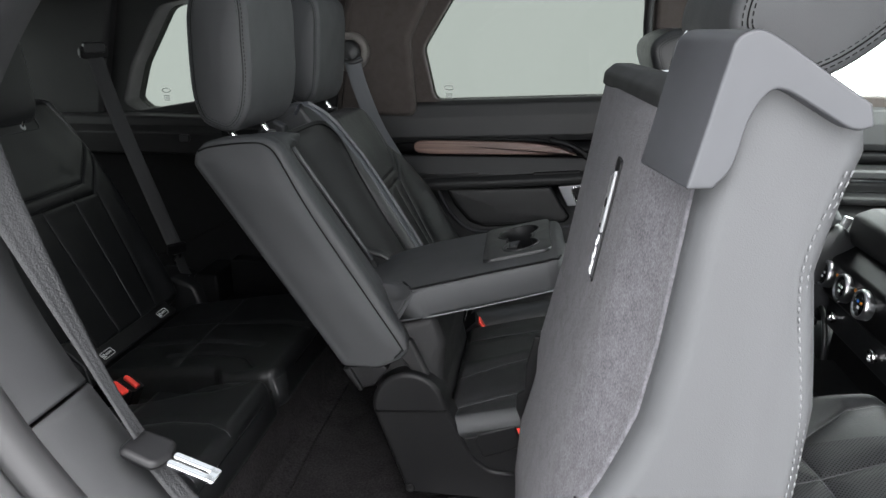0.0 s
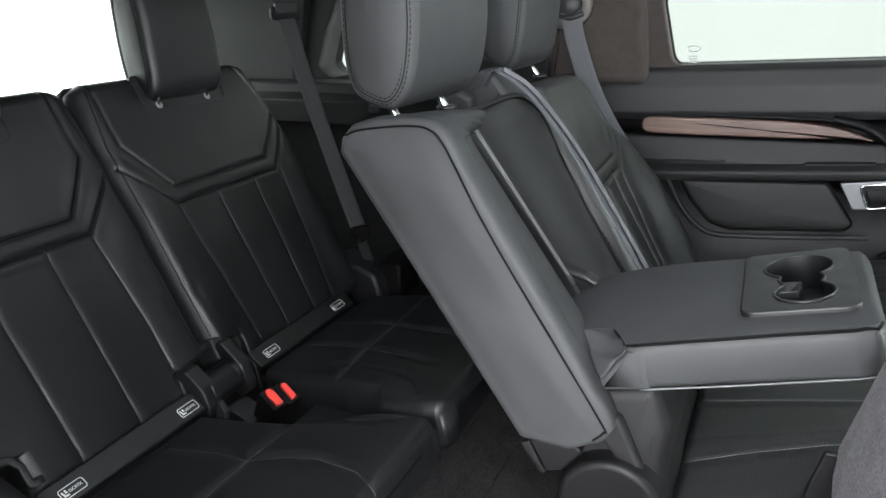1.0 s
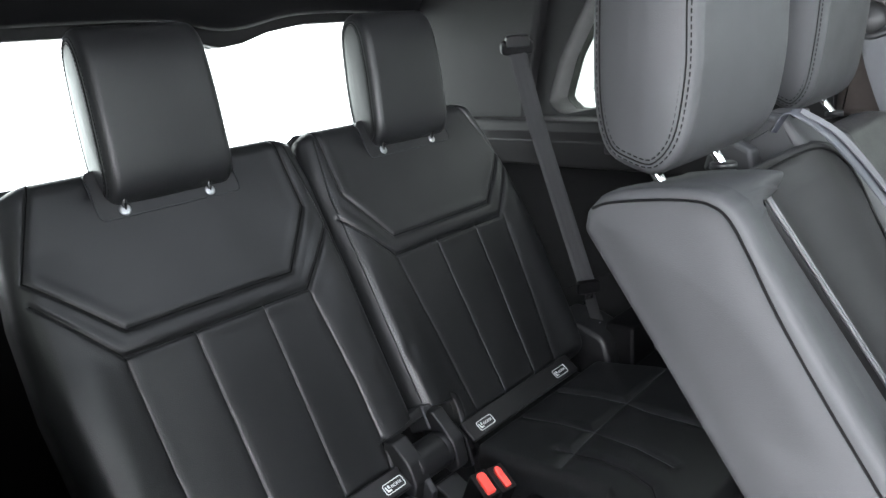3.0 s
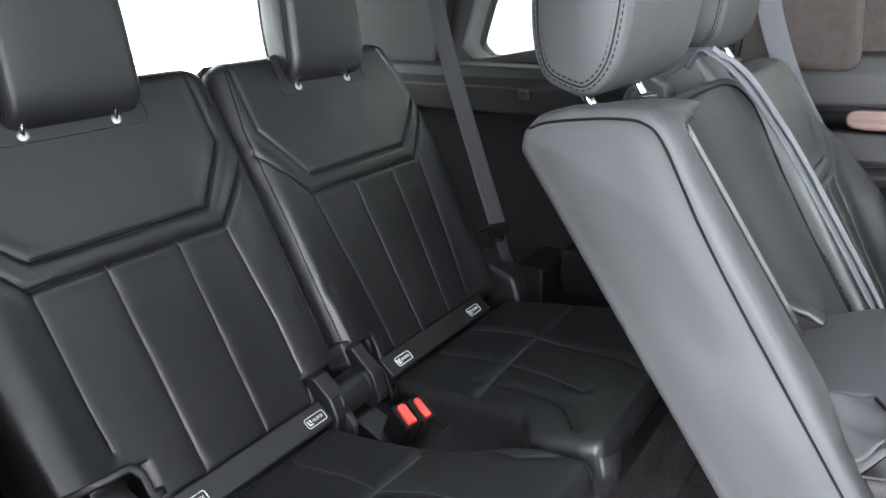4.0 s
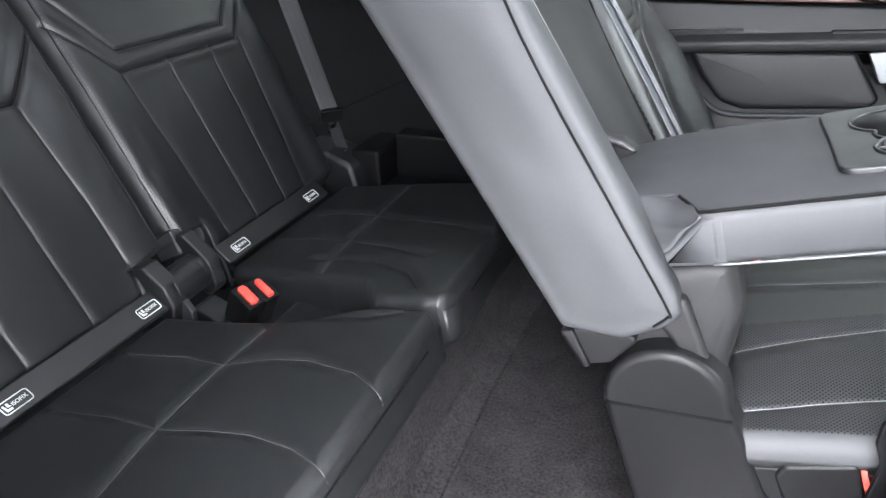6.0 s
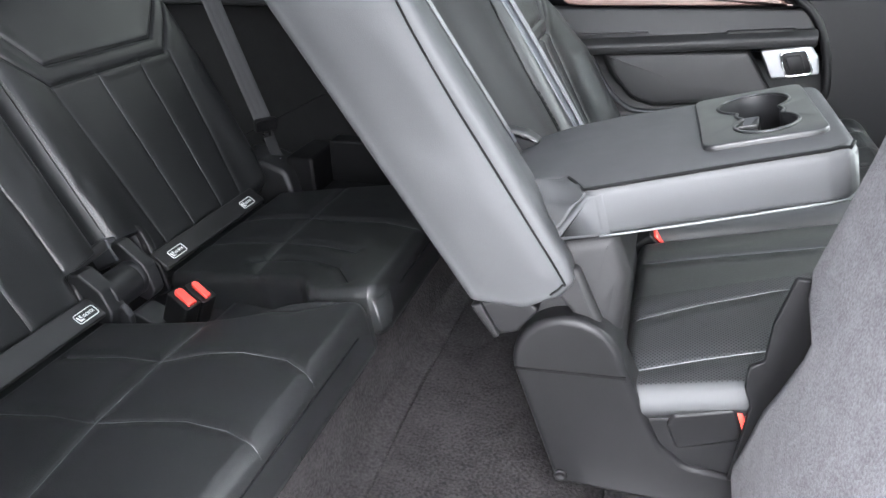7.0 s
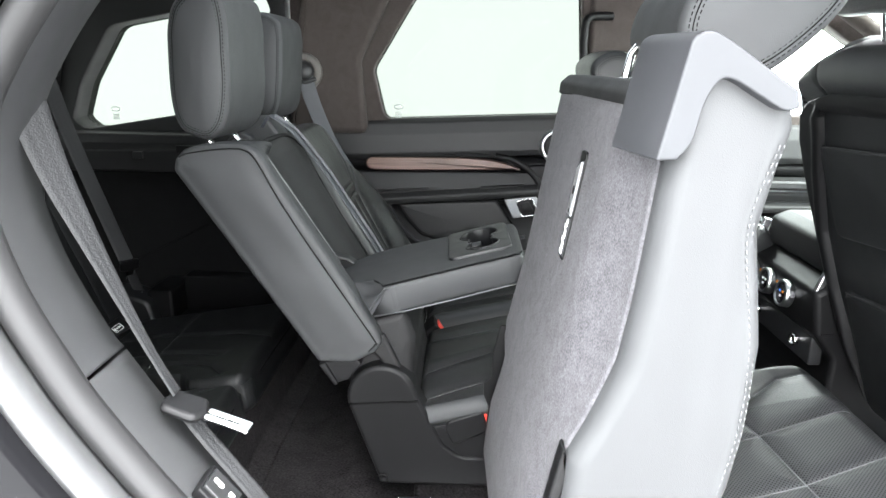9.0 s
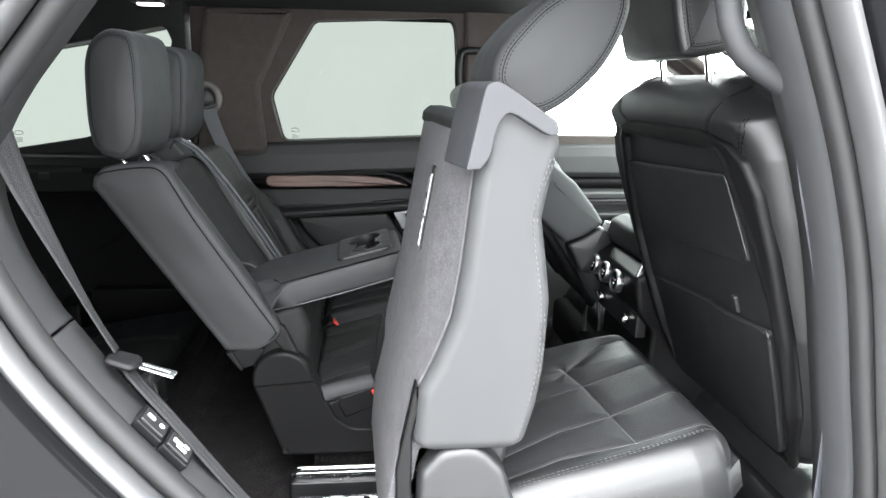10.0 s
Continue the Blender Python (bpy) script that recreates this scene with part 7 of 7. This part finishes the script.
def build_near_frame():
    def piece(name, curve, prof, mat, label, cat):
        ob = part(name, sweep(curve, prof), mat, None, sharp=True)
        tagged(ob, label, cat, kind="structure")
        return ob
    prof = [(0.0, 0.318), (0.0, 0.36), (0.004, 0.40), (0.03, 0.425), (0.26, 0.44), (0.26, 0.40), (0.03, 0.39), (0.012, 0.318)]
    piece("trim_rear_frame", APERTURE[:8] + [(-0.1715, 0.6605)], prof, FRAMETRIM, "black moulded trim round the upper rear doorway", "door frame trim")
    piece("trim_rear_sill", [(-0.1695, 0.6575)] + APERTURE[9:], prof, FRAMELIGHT, "grey moulded trim on the lower rear doorway", "door frame trim")
    piece("seal_rear", APERTURE, [(-0.012, 0.306), (-0.010, 0.314), (0.0, 0.318), (0.012, 0.314), (0.014, 0.30), (0.008, 0.288), (-0.004, 0.286), (-0.011, 0.295)], RUBBER, "black rubber seal round the open rear doorway", "door seal")
    piece("frame_rear", APERTURE, [(0.012, 0.292), (0.012, 0.268), (0.018, 0.258), (0.026, 0.256), (0.036, 0.30)], SEALGREY, "grey flange round the open rear doorway", "door frame")
    piece("bodywork_rear", APERTURE, [(0.024, 0.262), (0.028, 0.240), (0.040, 0.222), (0.07, 0.205), (0.12, 0.19), (0.30, 0.18), (0.30, 0.28), (0.04, 0.28)], PAINT, "glossy black bodywork beside the open doorway", "car body")
    fr = [(0.60, 1.20), (0.665, 1.12), (0.695, 1.056), (0.748, 0.931), (0.78, 0.844), (0.815, 0.723), (0.846, 0.568), (0.875, 0.415), (0.89, 0.25), (0.89, 0.05)]
    fr = fr[::-1]
    piece("trim_front_frame", fr, [(0.0, 0.318), (-0.012, 0.33), (-0.020, 0.36), (-0.012, 0.40), (0.10, 0.42), (0.12, 0.36), (0.012, 0.318)], PILLARGREY, "grey moulded trim of the middle pillar", "pillar trim")
    piece("seal_front", fr, [(-0.010, 0.306), (-0.008, 0.314), (0.0, 0.318), (0.012, 0.314), (0.014, 0.30), (0.008, 0.288), (-0.004, 0.286), (-0.010, 0.295)], RUBBER, "black rubber seal on the middle pillar", "door seal")
    piece("frame_front", fr, [(0.010, 0.292), (0.008, 0.262), (0.014, 0.248), (0.022, 0.242), (0.022, 0.30)], SEALGREY, "grey flange of the middle pillar", "door frame")
    piece("bodywork_front", fr, [(0.022, 0.245), (0.035, 0.232), (0.06, 0.215), (0.20, 0.19), (0.30, 0.19), (0.30, 0.30), (0.03, 0.30)], PAINT, "glossy black bodywork of the middle pillar", "car body")
    s = part("sill", prism([tuple(p) for p in round_poly([(0.20, -0.10), (0.22, 0.03), (0.30, 0.06), (0.42, 0.05), (0.45, -0.03), (0.45, -0.10)], 0.02, 4)], 0.1, 1.9, lambda u, v, w: Vector((w, u, v)), 0.004, 2), PLASTIC, None)
    tagged(s, "grey-black sill of the open rear doorway", "sill", kind="structure")
    w = part("wall_near_rear", holed_plate([(-1.65, 0.60), (-0.40, 0.60), (-0.40, 1.22), (-1.65, 1.22)], QUARTER_WIN, -0.42, -0.30, lambda u, v, w: Vector((u, -w, v)), 160), TRIM, None, sharp=True)
    tagged(w, "black trim round the near rear window", "side trim", kind="structure")
    w = part("wall_near_low", box(-1.65, -0.40, 0.30, 0.42, -0.1, 0.60, 0.01, 0.02), CARPET, None)
    tagged(w, "black carpeted side wall of the near side", "side wall", kind="structure")
    w = part("window_5", prism([tuple(p) for p in QUARTER_WIN], 0.34, 0.344, XZ(), 0.0005, 1), GLASS_QUARTER, None, smooth=False)
    w.visible_shadow = False
    tagged(w, "tinted near rear quarter window", "window", kind="structure")
    w = part("wall_arch", prism([tuple(p) for p in round_poly([(-0.95, 0.0), (-0.42, 0.0), (-0.46, 0.12), (-0.60, 0.22), (-0.95, 0.30)], 0.05, 5)], 0.40, 0.55, XZ(), 0.02, 4), CARPET, None)
    tagged(w, "black carpeted wheel arch beside the third row", "wheel arch", kind="structure")
    # switch plates on the rear frame
    for x, z, kind in ((-0.074, 0.529, 0), (-0.046, 0.494, 1)):
        sp = thing("seat_switch", "black switch plate with white seat pictograms", "switch plate", (x, 0.37, z), "seat switches")
        d = Vector((0.64, 0, -0.77)).normalized()
        nn = Vector((0.77, 0, 0.64)).normalized()
        m = axes(Vector((x, 0.352, z)) + nn * 0.002, d, (0, -1, 0), nn)
        part("plate", frame_box(m, -0.0215, 0.0215, -0.02, 0.022, -0.008, 0.004, 0.004, 0.002), PLASTIC, sp)
        part("rocker", frame_box(m, -0.0185, 0.0185, -0.014, 0.016, 0.003, 0.007, 0.003, 0.001), FLAPBLACK, sp)
        if kind == 0:
            part("pictogram", frame_box(m, -0.014, -0.002, -0.003, 0.003, 0.0068, 0.0075, 0.002, 0.0002), WHITE, sp)
            part("pictogram", frame_box(m, 0.006, 0.013, -0.003, 0.003, 0.0068, 0.0075, 0.002, 0.0002), WHITE, sp)
        else:
            part("pictogram", frame_box(m, -0.013, 0.002, -0.004, 0.003, 0.0068, 0.0075, 0.002, 0.0002), WHITE, sp)
            part("pictogram", frame_box(m, -0.006, 0.010, 0.003, 0.008, 0.0068, 0.0075, 0.002, 0.0002), WHITE, sp)
            part("pictogram", frame_box(m, 0.004, 0.012, -0.008, -0.003, 0.0068, 0.0075, 0.002, 0.0002), WHITE, sp)
    # near belt across the doorway's rear edge
    TWIST = [(0.55, 0.83, 0.0), (0.48, 0.87, 0.0), (0.40, 0.91, 0.0), (0.2, 0.97, 0.0), (0.0, 1.0, 0.05)]
    b = belt("near_seat_belt", [(-0.25, 0.385, 1.02), (-0.232, 0.383, 0.91), (-0.212, 0.38, 0.84), (-0.190, 0.38, 0.782), (-0.162, 0.38, 0.715), (-0.138, 0.38, 0.66), (-0.118, 0.38, 0.62)],
             TWIST, "grey seat belt hanging in the open doorway, tongue halfway", [0.040, 0.038, 0.034, 0.028, 0.021, 0.015, 0.013, 0.016], 70, 1, DIMBELT)
    part("lower_webbing", ribbon_data(smooth_path([(-0.116, 0.38, 0.61), (-0.09, 0.38, 0.57), (-0.05, 0.38, 0.515), (0.02, 0.38, 0.415), (0.09, 0.385, 0.32), (0.16, 0.40, 0.20), (0.22, 0.41, 0.08)], 50), (0.25, 0.9, 0.3), 0.018, 0.0015, 1), DIMBELT, b, "lower webbing in the dimmed tone")
    m = axes((-0.110, 0.378, 0.607), Vector((0.95, -0.05, -0.30)).normalized(), Vector((0.05, 0.99, 0.0)).normalized(), Vector((0.30, 0.0, 0.95)).normalized())
    part("tongue_grip", prism([tuple(p) for p in round_poly([(-0.020, -0.018), (0.017, -0.020), (0.023, 0.0), (0.017, 0.020), (-0.020, 0.018)], 0.010, 5)], -0.005, 0.005, in_frame(m), 0.005, 3), PLASTIC, b, "black plastic tongue grip")
    for s in (-0.0055, 0.0055):
        part("tongue_blade", frame_box(m, 0.022, 0.066, s - 0.0038, s + 0.0038, -0.0015, 0.0015, 0.003, 0.0006), CHROME, b, "bright steel tongue")
    part("tongue_tip", frame_box(m, 0.058, 0.067, -0.0093, 0.0093, -0.0015, 0.0015, 0.003, 0.0006), CHROME, b)
    # middle pillar: handle and front belt
    g = thing("grab_handle", "grey curved grab handle on the middle pillar", "grab handle", (0.70, 0.40, 1.0))
    part("bar", tube_data(smooth_path([(0.60, 0.37, 1.14), (0.635, 0.37, 1.07), (0.648, 0.37, 1.03), (0.672, 0.37, 0.995), (0.735, 0.37, 0.958), (0.76, 0.37, 0.948)], 40), 0.0155, 14), PILLARGREY, g)
    fb = belt("front_seat_belt", [(0.762, 0.372, 0.89), (0.776, 0.37, 0.83), (0.81, 0.37, 0.72), (0.84, 0.368, 0.60), (0.857, 0.368, 0.49), (0.866, 0.375, 0.25)], (1.0, 0.35, 0.0), "slate seat belt on the middle pillar", 0.030, 40, 1, SLATEBELT)
    part("tongue_grip", prism([tuple(p) for p in round_poly([(0.818, 0.665), (0.838, 0.67), (0.85, 0.615), (0.83, 0.61)], 0.005, 3)], 0.352, 0.362, XZ(), 0.003, 2), PLASTIC, fb)
    part("guide", prism([tuple(p) for p in round_poly([(0.77, 0.815), (0.80, 0.812), (0.81, 0.77), (0.79, 0.768)], 0.004, 3)], 0.352, 0.366, XZ(), 0.003, 2), PLASTIC, fb)
    # roof lamp
    l = thing("roof_lamp", "small lit roof lamp in the black headliner", "roof lamp", (-0.45, 1.80, 1.2))
    ml = Matrix.Translation((-0.455, 1.80, 1.19)) @ Matrix.Rotation(math.pi, 4, "X")
    part("bezel", frame_box(ml, -0.05, 0.05, -0.03, 0.03, -0.04, 0.012, 0.008, 0.003), PLASTIC2, l)
    em = bpy.data.materials.new("lamp_lens")
    em.use_nodes = True
    em.node_tree.nodes["Principled BSDF"].inputs["Emission Color"].default_value = (1, 0.95, 0.85, 1)
    em.node_tree.nodes["Principled BSDF"].inputs["Emission Strength"].default_value = 3.0
    part("lens", frame_box(ml, -0.035, 0.035, -0.02, 0.02, 0.010, 0.018, 0.005, 0.002), em, l, "lit clear lens")


build_far_doors()
build_far_belts()
build_floor_parts()
build_front()
build_near_frame()
